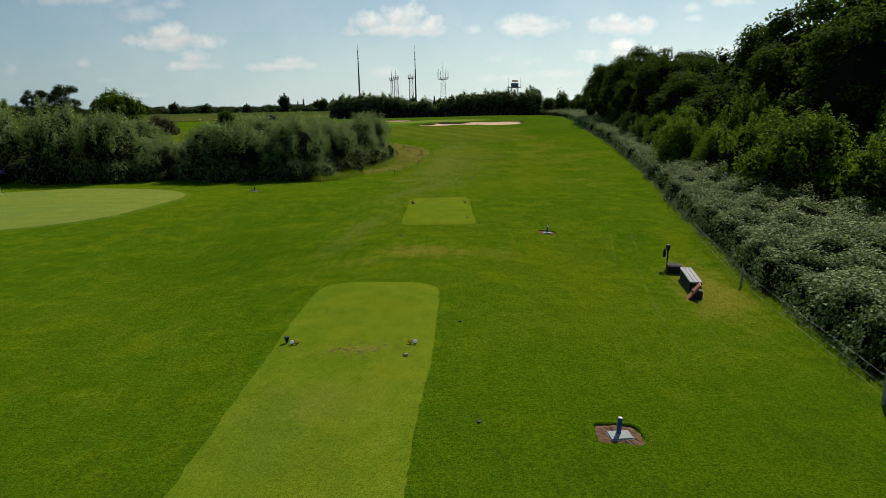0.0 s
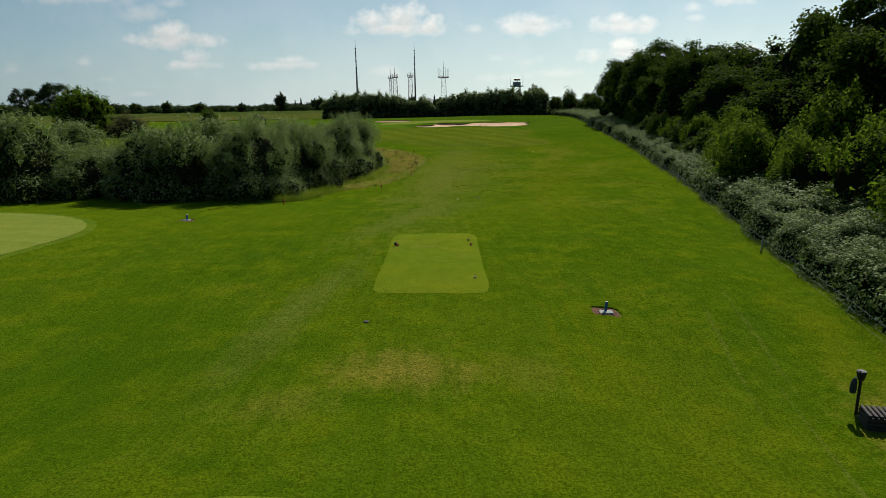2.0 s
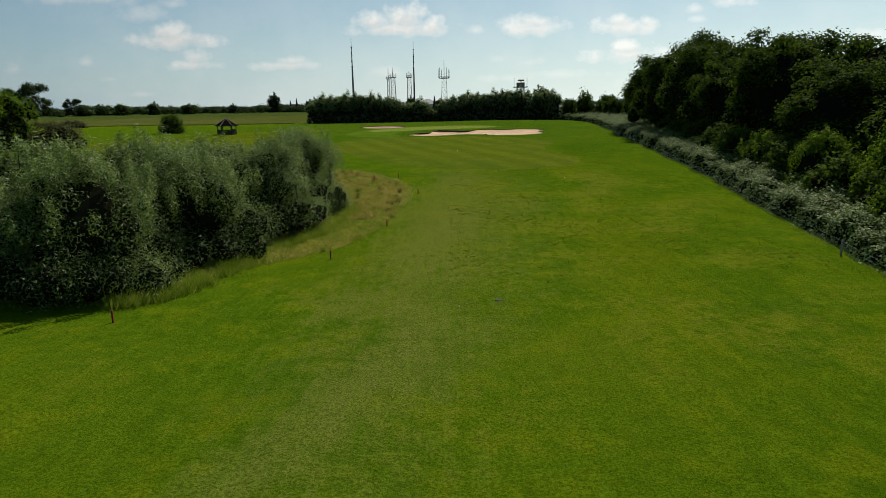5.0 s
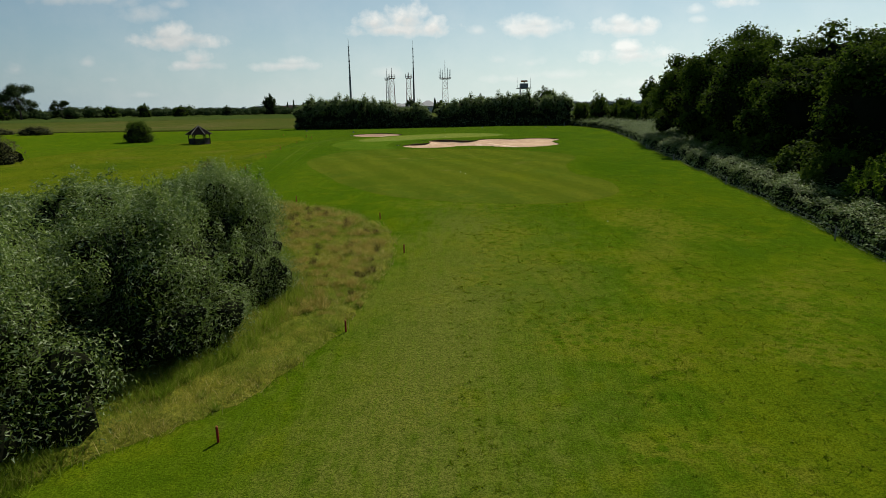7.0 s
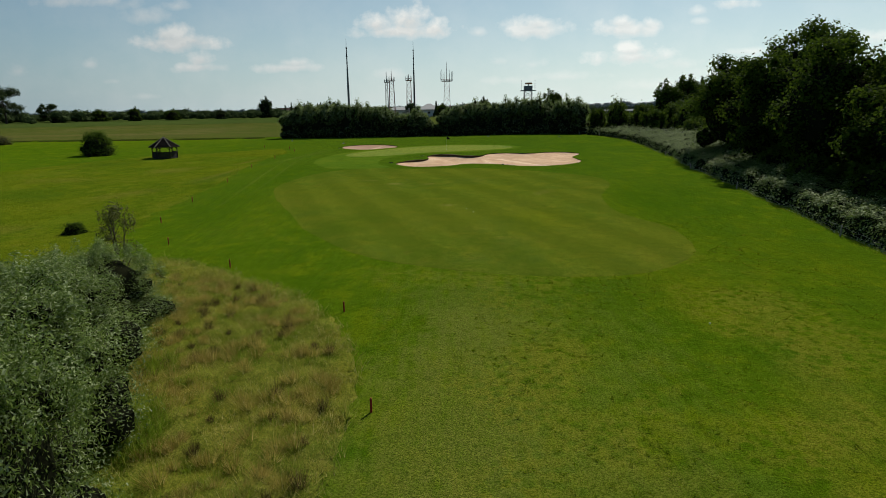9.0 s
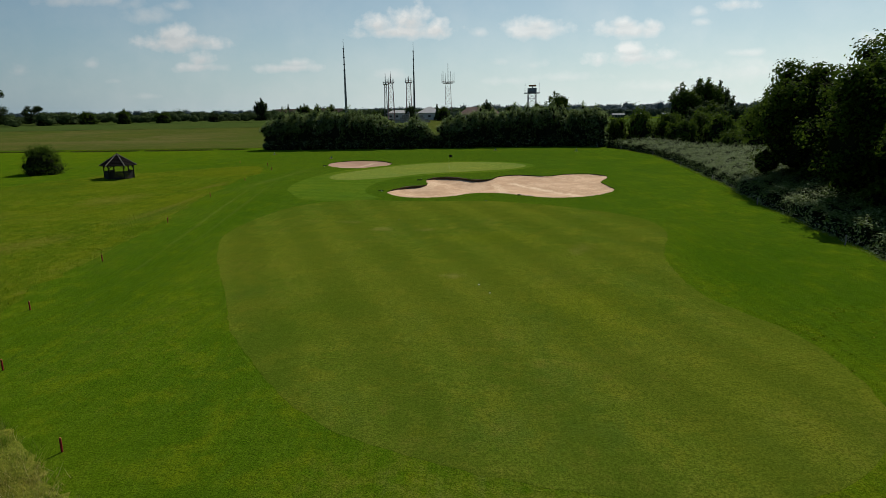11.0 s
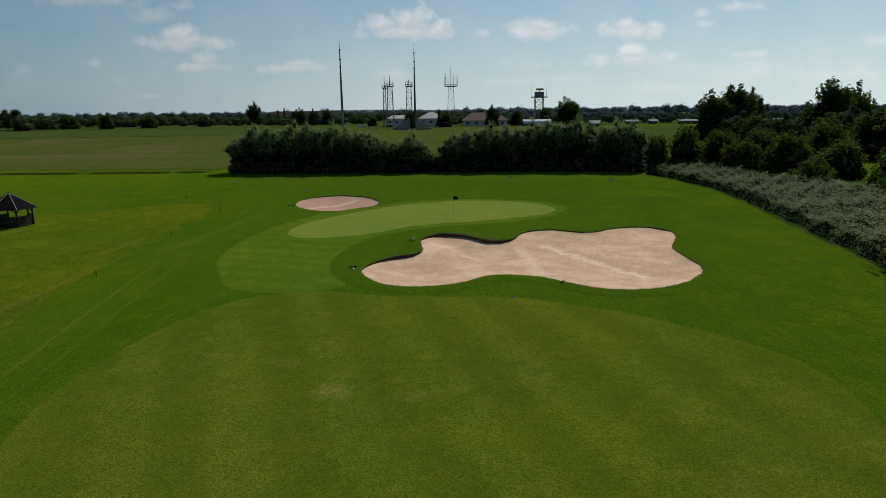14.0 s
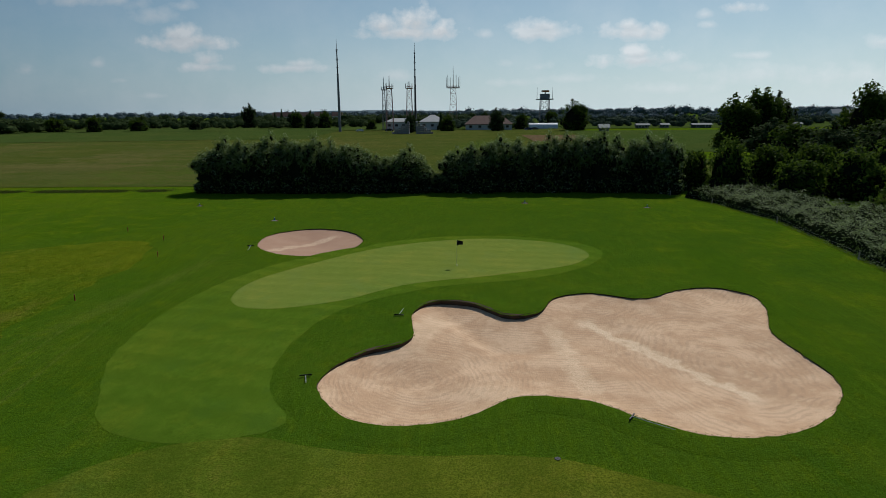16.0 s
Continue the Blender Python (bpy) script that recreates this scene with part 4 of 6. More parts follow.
deal(willows, [(-14.4, 60.6, 1.1, 1.02), (-12.3, 66.2, 1.12, 0.98), (-9.9, 72.6, 1.06, 1.0), (-8.8, 77.8, 0.86, 0.98), (-11.0, 82.0, 1.0, 0.90), (-13.4, 87.2, 1.0, 0.72), (-14.0, 92.4, 0.85, 0.60), (-19.6, 88.0, 0.9, 0.62)],
     "silvery green willow bush with dense narrow leaves", "bush", "willow thicket")
deal(back_willows, [(-18.0, 73.5, 1.1, 1.02), (-20.0, 66.0, 1.1, 1.04), (-19.6, 60.4, 1.0, 0.98), (-22.6, 61.2, 1.1, 0.94), (-28.4, 62.6, 0.95, 0.66), (-33.2, 62.0, 1.1, 1.16), (-38.6, 62.5, 1.2, 1.32), (-26.5, 70.5, 1.2, 0.82), (-17.0, 81.0, 1.15, 0.88),
                    (-45.5, 63.5, 1.3, 1.3), (-33.0, 72.0, 1.2, 0.66), (-27.5, 79.0, 1.1, 0.55), (-43.0, 72.0, 1.3, 1.05), (-37.5, 75.5, 1.2, 0.98), (-24.0, 75.0, 1.1, 0.86), (-22.0, 83.0, 1.0, 0.66)],
     "silvery green willow bush with dense narrow leaves", "bush", "willow thicket")

oaks = [grow("oak_tree", 31 + k, 15.0, 5.6, 1.2, 64, 13500, (0.34, 0.24), OAK, 0.28, 1, 0.21, core=0.78, broad=True) for k in range(3)]
deal(oaks, [(40, 151, 1.0, 0.95), (45, 143, 1.1, 1.1), (37.5, 136, 0.9, 0.9), (47, 132, 1.0, 0.82), (36.5, 125, 0.9, 0.9), (43, 119, 1.1, 1.0), (36, 112, 0.9, 0.78), (43, 107, 1.1, 0.88), (35, 100, 0.9, 0.85),
            (41, 94, 1.1, 0.87), (34, 87, 0.9, 0.65), (41, 81, 1.1, 1.07), (34, 75, 0.9, 0.62), (40, 68, 1.15, 1.15), (33.5, 62, 0.9, 0.82), (39, 56, 1.2, 1.18), (32.5, 48, 0.95, 0.85), (38, 42, 1.25, 1.28),
            (32, 33, 0.95, 0.9), (38, 27, 1.25, 1.25), (30, 18, 1.0, 0.95), (36, 9, 1.25, 1.2), (28, 2, 1.0, 1.0)],
     "tall dark green oak tree in the wood's edge", "tree", "wood edge")

hazels = [grow("hazel_bush", 51 + k, 5.6, 3.2, 0.1, 42, 20000, (0.19, 0.13), BRIGHT, 0.06, 6, 0.27, 1200, core=0.8) for k in range(2)]
deal(hazels, [(22.4, 57.5, 0.85, 0.92), (23.5, 52.0, 0.7, 0.8), (25.8, 66.0, 0.8, 0.9), (23.4, 45.0, 1.0, 1.05), (21.9, 36.5, 1.15, 1.05), (23.2, 29.5, 1.1, 1.05), (24.0, 22.0, 1.1, 1.05), (22.5, 13.0, 1.1, 1.0), (28.5, 57.0, 1.1, 1.35),
              (29.0, 72.0, 1.0, 1.1), (28.5, 80.0, 0.8, 0.9), (29.5, 90.0, 0.8, 0.75), (30.5, 97.0, 0.7, 0.7), (20.5, 4.0, 1.1, 1.0), (30.5, 38.0, 1.1, 1.5)],
     "bright yellow-green hazel bush above the brambles", "bush", "bushes behind the fence")

hedge_trees = [grow("hedge_shrub", 71 + k, 7.8, 2.6, 0.1, 40, 9000, (0.30, 0.13), HEDGE, 0.10, 5, 0.28, 1300, -0.4, core=0.85, plume=0.26) for k in range(3)]
row = []
for k, x in enumerate(np.arange(-36.2, 34, 2.35)):
    h = float(np.interp(x, [-37, -34, -16, -13.5, -11, -8.8, -6, -3.9, -2, -0.5, 1.5, 6, 20, 34], [0.80, 1.02, 1.04, 0.86, 0.70, 0.66, 0.84, 0.72, 0.36, 0.40, 0.78, 0.96, 1.06, 1.04])) * (1.0 + 0.05 * math.sin(k * 2.1) + 0.03 * math.sin(k * 5.3))
    row.append((float(x), 217.0 - 0.06 * (x + 40) + 0.5 * math.sin(k * 1.7), 1.02 if h > 0.7 else 0.72, h))
deal(hedge_trees, row, "tall shaggy grey-green hedge shrub on the course's far edge", "shrub", "far hedge")

FENCE = [(2.0, -16.0), (5.6, -2.0), (9.4, 12.0), (11.56, 22.8), (15.5, 41.4), (20.0, 64.0), (23.8, 86.0), (25.9, 105.0), (28.4, 124.5), (30.4, 140.8), (33.6, 158.5), (35.5, 174.0), (36.3, 189.0), (34.2, 201.0), (31.5, 208.5)]
FX, FY = np.array([p[0] for p in FENCE]), np.array([p[1] for p in FENCE])


def fence_x(y):
    return float(np.interp(y, FY, FX))


# near black: shade among the stems is put into this sheet's colour
STEM_SHADE = plain("bramble_stems", (0.007, 0.011, 0.004), 0.95, 0, 0.5, 2.0, 0.9, 0.0)


def bramble(y0, y1, width, high, dens, seed):
    """A bank of brambles along the fence."""
    rng = np.random.default_rng(seed)
    leaf_size = 0.105 if y0 < 40 else 0.15
    root = tagged(new("bramble_thicket"), "bank of brambles with pale glossy leaves behind the fence", "bramble", "brambles along the fence")
    us, vs = np.linspace(0, 1, 14), np.linspace(y0 - 0.6, y1 + 0.6, int((y1 - y0) * 1.4) + 4)
    ph = rng.uniform(0, 6, 6)

    def top(u, y):
        x = np.interp(y, FY, FX) + 0.55 + 0.28 * np.sin(y * 0.9 + ph[0]) * np.sin(y * 0.37) + u * width
        rise = np.clip(u * width / 0.28, 0, 1) ** 0.4
        lump = 0.34 * np.sin(x * 2.1 + ph[1]) * np.sin(y * 1.7 + ph[2]) + 0.22 * np.sin(x * 4.3 + y * 3.1 + ph[3]) + 0.16 * np.sin(y * 0.8 + ph[4])
        return x, height(x, y) + rise * (high * (0.72 + 0.3 * u) + lump)

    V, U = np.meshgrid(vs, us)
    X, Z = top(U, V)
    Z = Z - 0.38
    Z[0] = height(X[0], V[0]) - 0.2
    i = np.arange(X.size).reshape(X.shape)
    f = np.stack([i[:-1, :-1], i[:-1, 1:], i[1:, 1:], i[1:, :-1]], -1).reshape(-1, 4)
    mesh_object("stem_tangle", np.stack([X, V, Z], -1).reshape(-1, 3), f, STEM_SHADE, root, "sheet in the stems' place, coloured near black for their shade", smooth=True)
    n = int((y1 - y0) * (width + 1.2) * dens * 1.5 * (0.135 / leaf_size) ** 2)
    u, y = rng.random(n) ** 1.15, rng.uniform(y0, y1, n)
    x, z = top(u, y)
    keep = (u * width > 0.35) | (rng.random(n) < 0.75)
    u, y, x, z = u[keep], y[keep], x[keep], z[keep]
    n = len(u)
    edge = (u * width < 0.35)
    z = z + rng.normal(0, 0.10, n) - np.where(edge, rng.uniform(0, 0.8, n) * high * 0.8, 0) + (rng.random(n) < 0.03) * rng.uniform(0, 0.5, n)
    z = np.maximum(z, height(x, y) + 0.04)
    x = x + rng.normal(0, 0.08, n) - np.where(edge, 0.12, 0)
    nn = rng.normal(0, 0.30, (n, 3)) + np.stack([np.where(edge, -0.7, 0), 0 * u, np.where(edge, 0.4, 1.0)], 1)
    nn /= np.linalg.norm(nn, axis=1, keepdims=True)
    v, fl = leaf_mesh(rng, np.stack([x, y, z], 1), nn, leaf_size, leaf_size * 0.8)
    mesh_object("leaves", v, fl, BRAMBLE, root)
    return root


seed = 200
for y0, y1, width, high, dens in ((-4, 6, 7.0, 1.4, 45), (6, 14, 8.0, 1.4, 190), (14, 22, 8.5, 1.5, 190), (22, 30, 7.0, 1.5, 170), (30, 38, 5.5, 1.5, 160), (38, 47, 5.0, 1.5, 150), (47, 58, 3.6, 1.4, 150), (58, 70, 3.2, 1.3, 150), (70, 82, 4.0, 1.4, 140),
                                  (82, 94, 5.0, 1.5, 130), (94, 106, 5.5, 1.6, 130), (106, 118, 6.0, 1.6, 120), (118, 130, 5.5, 1.6, 110), (130, 142, 6.5, 1.6, 100), (142, 154, 8.0, 1.6, 90), (154, 166, 11.0, 1.6, 80), (166, 178, 14.0, 1.7, 70), (178, 192, 14.0, 1.7, 45), (192, 206, 9.0, 1.6, 45)):
    bramble(y0, y1, width, high, dens, seed)
    seed += 1

# shrubs and trees beyond the brambles, towards the far hedge
scrub = [grow("scrub_bush", 91 + k, 5.0, 3.0, 0.1, 32, 3500, (0.38, 0.26), SCRUB if k else OAK, 0.07, 5, 0.28, 900, core=0.8) for k in range(2)]
FAR_SCRUB = [(47, 160, 0.9, 0.7), (52, 168, 1.1, 0.9), (55, 178, 1.1, 0.8), (50, 190, 1.0, 0.8), (46, 203, 1.1, 1.2), (41, 212, 1.1, 1.5), (48, 214, 1.2, 1.5), (55, 206, 1.2, 1.3), (62, 190, 1.3, 1.3), (60, 200, 1.2, 1.1), (56, 216, 1.3, 1.5), (66, 214, 1.4, 1.6), (70, 178, 1.5, 1.6), (72, 200, 1.5, 1.4),
            (80, 190, 1.7, 1.8), (84, 210, 1.6, 1.7), (64, 165, 1.4, 1.4)]
NEAR_SCRUB = [(24.8, 63.5, 0.8, 0.85), (26.4, 69.5, 0.85, 0.8), (27.2, 75.5, 0.8, 0.75), (28.6, 83.0, 0.85, 0.9), (29.8, 89.5, 0.8, 0.7), (30.4, 95.5, 0.85, 0.85), (31.2, 103.0, 0.8, 0.75), (32.4, 111.0, 0.9, 0.9), (34.0, 122.0, 0.8, 0.7), (37.5, 216, 0.9, 1.3), (58, 152, 1.5, 1.6), (41, 147.5, 1.25, 1.35), (36, 131, 0.8, 0.8), (35, 118, 0.8, 0.7), (34, 106, 0.8, 0.8), (33.5, 94, 0.8, 0.8), (32.5, 82, 0.9, 0.9), (31.5, 70, 0.9, 0.9), (40, 126, 1.1, 1.2), (39, 113, 1.1, 1.2), (39, 100, 1.1, 1.2), (38, 88, 1.1, 1.2), (37, 76, 1.1, 1.2), (36, 60, 1.1, 1.3), (34, 52, 1.2, 1.4), (34, 24, 1.2, 1.2), (31, 12, 1.2, 1.2)]
deal(scrub, FAR_SCRUB + NEAR_SCRUB,     "dark green scrub bush beyond the brambles", "bush", "scrub beyond the brambles")


# ---- small plants and turf ----
def blades(rng, x, y, count, tall, wide, lean, thin=0.006):
    """Tufts of thin upright blades at (x, y)."""
    n = len(x)
    k = np.repeat(np.arange(n), count)
    m = len(k)
    scale = rng.uniform(0.55, 1.3, n)[k]
    px, py = x[k] + rng.normal(0, wide * 1.6, m) * scale, y[k] + rng.normal(0, wide * 1.6, m) * scale
    h = tall * scale * rng.uniform(0.5, 1.15, m)
    a = rng.uniform(0, math.tau, m)
    ox, oy = lean * h * rng.normal(0, 1, m), lean * h * rng.normal(0, 1, m)
    z = height(px, py)
    w = thin * rng.uniform(0.6, 1.4, m)
    bx, by = np.cos(a) * w, np.sin(a) * w
    base = z - 0.01
    v = np.stack([np.stack([px - bx, py - by, base], 1), np.stack([px + bx, py + by, base], 1), np.stack([px + ox, py + oy, z + h], 1)], 1).reshape(-1, 3)
    return v, np.arange(3 * m).reshape(m, 3)


def blade_material(name, a, b, c):
    m = Mat(name)
    rnd = m.geo.outputs["Random Per Island"]
    patch = m.noise(0.75, 4.0, 0.65)
    col = m.mix(m.band(m.math("ADD", m.math("MULTIPLY", rnd, 0.28), m.math("MULTIPLY", patch, 0.72)), 0.36, 0.62), a, b)
    col = m.mix(m.math("MULTIPLY", m.band(rnd, 0.75, 1.0), 0.8), col, c)
    d = m.n.new("ShaderNodeBsdfDiffuse")
    t = m.n.new("ShaderNodeBsdfTranslucent")
    m.put(col, d.inputs["Color"])
    m.put(col, t.inputs["Color"])
    x = m.n.new("ShaderNodeMixShader")
    x.inputs[0].default_value = 0.5
    m.l.new(d.outputs[0], x.inputs[1])
    m.l.new(t.outputs[0], x.inputs[2])
    m.l.new(x.outputs[0], m.out.inputs[0])
    return m.m


def scatter(rng, curve, n):
    (x0, y0), (x1, y1) = curve.min(0), curve.max(0)
    x, y = rng.uniform(x0, x1, n * 3), rng.uniform(y0, y1, n * 3)
    k = inside(curve, x, y)
    return x[k][:n], y[k][:n]


STRAW_BLADE = blade_material("straw_blades", (0.190, 0.225, 0.024), (0.39, 0.350, 0.076), (0.60, 0.52, 0.23))
GREEN_BLADE = blade_material("green_blades", (0.120, 0.205, 0.012), (0.250, 0.310, 0.034), (0.44, 0.42, 0.13))
TURF_BLADE = blade_material("turf_blades", (0.080, 0.160, 0.003), (0.150, 0.230, 0.006), (0.22, 0.23, 0.03))

rng3 = np.random.default_rng(77)


def tussocks(rng, x, y, count, tall, spread, thin):
    """Tufts whose blades arch outwards from one root."""
    n = len(x)
    k = np.repeat(np.arange(n), count)
    m = len(k)
    size = rng.uniform(0.55, 1.35, n)[k]
    comb, push = rng.uniform(0, math.tau, n)[k], rng.uniform(0.0, 0.5, n)[k]
    a, r = rng.uniform(0, math.tau, m), np.sqrt(rng.random(m))
    h = tall * size * (1.05 - 0.6 * r ** 2) * rng.uniform(0.6, 1.2, m)
    rx, ry = x[k] + 0.45 * spread * size * r * np.cos(a), y[k] + 0.45 * spread * size * r * np.sin(a)
    tx = x[k] + spread * size * r * 1.25 * np.cos(a) + push * h * np.cos(comb) + rng.normal(0, 0.05, m)
    ty = y[k] + spread * size * r * 1.25 * np.sin(a) + push * h * np.sin(comb) + rng.normal(0, 0.05, m)
    w, b = thin * rng.uniform(0.6, 1.4, m), rng.uniform(0, math.tau, m)
    z = height(rx, ry)
    v = np.stack([np.stack([rx - np.cos(b) * w, ry - np.sin(b) * w, z], 1), np.stack([rx + np.cos(b) * w, ry + np.sin(b) * w, z], 1), np.stack([tx, ty, z + 0.12 + h], 1)], 1).reshape(-1, 3)
    return v, np.arange(3 * m).reshape(m, 3)


tall = outline(TALL, 160)
x, y = scatter(rng3, tall, 11000)
straw = lumpy(x, y, 2.2) + 0.7 * lumpy(x + 3, y - 7, 0.9) + np.where(y > 72, 0.25, -0.1)
k = straw > 0.15
v, f = blades(rng3, x[k], y[k], 17, 0.34, 0.12, 0.65, 0.009)
tagged(mesh_object("long_grass", v, f, STRAW_BLADE), "long straw-coloured grass beside the bushes", "grass", kind="stuff")
v, f = blades(rng3, x[~k], y[~k], 17, 0.28, 0.13, 0.65, 0.009)
tagged(mesh_object("long_green_grass", v, f, GREEN_BLADE), "green undergrowth between the straw-coloured tussocks", "grass", kind="stuff")
inner = outline([(-3.0, 75), (-2.7, 80), (-2.7, 85.5), (-3.7, 90), (-6.8, 94.6), (-10.5, 97.6), (-15, 99), (-12, 92), (-9.5, 86), (-6.5, 80), (-5.5, 75)], 120)
tx, ty = scatter(rng3, inner, 190)
v, f = tussocks(rng3, tx, ty, 170, 0.36, 0.36, 0.0075)
tagged(mesh_object("tussock_grass", v, f, blade_material("tussock_blades", (0.22, 0.185, 0.035), (0.42, 0.34, 0.085), (0.62, 0.50, 0.20))), "shaggy straw-brown tussocks of dead grass", "grass", kind="stuff")
tx, ty = scatter(rng3, inner, 50)
v, f = tussocks(rng3, tx, ty, 120, 0.42, 0.26, 0.008)
tagged(mesh_object("withered_weeds", v, f, blade_material("withered_stalks", (0.050, 0.040, 0.014), (0.105, 0.080, 0.028), (0.20, 0.15, 0.06))), "dark brown withered weeds among the long grass", "weeds", kind="stuff")
tx, ty = scatter(rng3, tall, 420)
v, f = tussocks(rng3, tx, ty, 90, 0.30, 0.32, 0.0075)
tagged(mesh_object("green_tussocks", v, f, GREEN_BLADE), "fresh green tussocks in the long grass", "grass", kind="stuff")
x, y = scatter(rng3, outline(MEAD, 160), 15000)
k = (lumpy(x, y, 3.0) > -0.2) | (x > -27)
v, f = blades(rng3, x[k], y[k], 4, 0.16, 0.14, 0.6, 0.012)
tagged(mesh_object("meadow_grass", v, f, blade_material("meadow_blades", (0.080, 0.150, 0.004), (0.165, 0.225, 0.008), (0.28, 0.25, 0.05))), "uncut yellow-green meadow grass", "grass", kind="stuff")

y = rng3.uniform(57.5, 90, 1500)
x = np.interp(y, [57, 59, 64.3, 68, 72, 77, 81, 85, 90], [-12.6, -10.4, -9.3, -7.9, -6.2, -5.7, -6.8, -8.5, -10.0]) + rng3.normal(0.0, 0.25, 1500)
k = lumpy(x, y, 1.8) > -0.1
v, f = blades(rng3, x[k], y[k], 14, 0.62, 0.10, 0.5, 0.010)
tagged(mesh_object("sedge_grass", v, f, blade_material("sedge_blades", (0.11, 0.19, 0.010), (0.24, 0.31, 0.030), (0.36, 0.36, 0.08))), "tall yellow-green sedge along the bushes' foot", "grass", kind="stuff")

# short turf in the rough, thick and thin by patches
n = 90000
y = 8.5 + 122 * rng3.random(n) ** 1.25
x = rng3.uniform(-16, 26, n)
ok = (x < np.interp(y, FY, FX) - 0.1) & (lumpy(x, y, 0.9) + 0.6 * lumpy(x + 9, y - 4, 3.1) + rng3.normal(0, 0.5, n) > -0.1)
for shape in (TALL, FAIR, [(-4.75, 3.0), (-4.62, 20.4), (-4.45, 21.6), (-3.7, 22.1), (-0.8, 21.75), (-0.28, 21.3), (-0.2, 20.2), (-0.9, 3.2)],
              [(-2.38, 34.0), (-2.34, 43.9), (1.87, 43.9), (1.88, 34.0)]):
    ok &= ~inside(outline(shape, 90) if len(shape) > 6 else np.array(shape), x, y)
v, f = blades(rng3, x[ok], y[ok], 4, 0.045, 0.08, 0.8, 0.006)
tagged(mesh_object("turf_tufts", v, f, TURF_BLADE), "short uneven tufts in the mown rough", "grass", kind="stuff")

# coarser tufts that stand out of the mown rough
x, y = rng3.uniform(1.0, 21.0, 16000), rng3.uniform(60.0, 112.0, 16000)
ok = (x < np.interp(y, FY, FX) - 0.5) & ~inside(outline(FAIR, 90), x, y) & (0.5 * lumpy(x, y, 3.4) + rng3.normal(0, 0.6, 16000) > 0.75)
v, f = tussocks(rng3, x[ok], y[ok], 12, 0.03, 0.16, 0.012)
v[2::3, 2] -= 0.085
tagged(mesh_object("coarse_tufts", v, f, blade_material("coarse_blades", (0.090, 0.160, 0.004), (0.170, 0.220, 0.010), (0.28, 0.26, 0.05))), "coarse dark green tufts in the mown rough", "grass", kind="stuff")

# ragged grass hanging over the bunkers' cut edges
fx, fy = [], []
for curve, mid, depth in BUNKERS:
    for a, b in zip(curve, np.roll(curve, -1, 0)):
        for q in rng3.random(3):
            fx.append(a[0] + (b[0] - a[0]) * q), fy.append(a[1] + (b[1] - a[1]) * q)
fx, fy = np.array(fx), np.array(fy)
k = (lumpy(fx, fy, 0.7) > -0.25) | (rng3.random(len(fx)) < 0.4)
v, f = blades(rng3, fx[k], fy[k] + 0.04, 10, 0.035, 0.04, 1.0, 0.010)
v[:, 2] += 0.015
tagged(mesh_object("bunker_fringe", v, f, blade_material("fringe_blades", (0.080, 0.125, 0.008), (0.160, 0.155, 0.030), (0.26, 0.19, 0.08))), "ragged grass and roots over the bunkers' edges", "grass", kind="stuff")

# long grass under the fence wires
y = rng3.uniform(4, 205, 9000)
x = np.interp(y, FY, FX) + rng3.normal(0.22, 0.16, 9000)
v, f = blades(rng3, x, y, 5, 0.13, 0.12, 0.6, 0.007)
tagged(mesh_object("verge_grass", v, f, blade_material("verge_blades", (0.10, 0.18, 0.006), (0.20, 0.29, 0.015), (0.30, 0.30, 0.05))), "long bright grass left standing under the fence", "grass", kind="stuff")
x = rng3.uniform(-130, -44, 5000)
y = 218.4 + 0.02 * (x + 44) + rng3.normal(0, 0.35, 5000)
k = lumpy(x, y, 2.5) > -0.35
v, f = blades(rng3, x[k], y[k], 5, 0.26, 0.4, 0.8, 0.04)
tagged(mesh_object("ditch_grass", v, f, blade_material("ditch_blades", (0.035, 0.060, 0.008), (0.08, 0.10, 0.02), (0.16, 0.14, 0.05))), "dark long grass along a ditch", "grass", kind="stuff")

TWIG_LEAF = leaf("twiggy_leaves", (0.050, 0.058, 0.016), (0.125, 0.130, 0.034), 0.5, 0.4, 0.1)
stand(grow("thorn_shrub", 141, 3.4, 1.3, 0.6, 26, 2200, (0.12, 0.07), TWIG_LEAF, 0.04, 5, 0.24, core=0.15, heart=0.0), [(-19.2, 104.0, 1.0, 1.0)], "sparse brownish thorn shrub in the meadow's edge", "shrub")
stand(grow("round_bush", 142, 4.4, 2.8, 0.1, 34, 9000, (0.2, 0.13), SCRUB, 0.07, 6, 0.3, 1200), [(-61.0, 176.5, 1.0, 1.0), (-26.0, 110.6, 0.28, 0.2)], "round dark green bush standing in the grass", "bush")
stand(grow("thorn_bush", 143, 4.4, 4.2, 0.1, 40, 8000, (0.24, 0.15), TWIG_LEAF, 0.07, 6, 0.3, 1200), [(-60.0, 133.0, 1.0, 0.95), (-100, 205, 0.9, 0.5), (-112, 208, 0.8, 0.4)], "broad brownish green thorn bush", "bush")
stand(grow("maple_tree", 144, 10.5, 5.0, 0.6, 50, 12000, (0.34, 0.24), BRIGHT, 0.25, 1, 0.24, 1500, core=0.8, plume=0.12), [(-67.4, 131.0, 1.05, 0.90), (-92.0, 128.0, 0.95, 0.8)], "broad green maple tree behind the willows", "tree")
stand(grow("ash_tree", 145, 20.0, 9.0, 4.0, 34, 7000, (0.8, 0.5), FAR_LEAF, 0.45, 1, 0.2, 700, heart=0.0), [(-266.0, 445.0, 1.25, 1.1), (-290.0, 452.0, 1.1, 0.95), (-255.0, 470.0, 0.8, 0.6)], "tall open-crowned ash tree across the field", "tree")


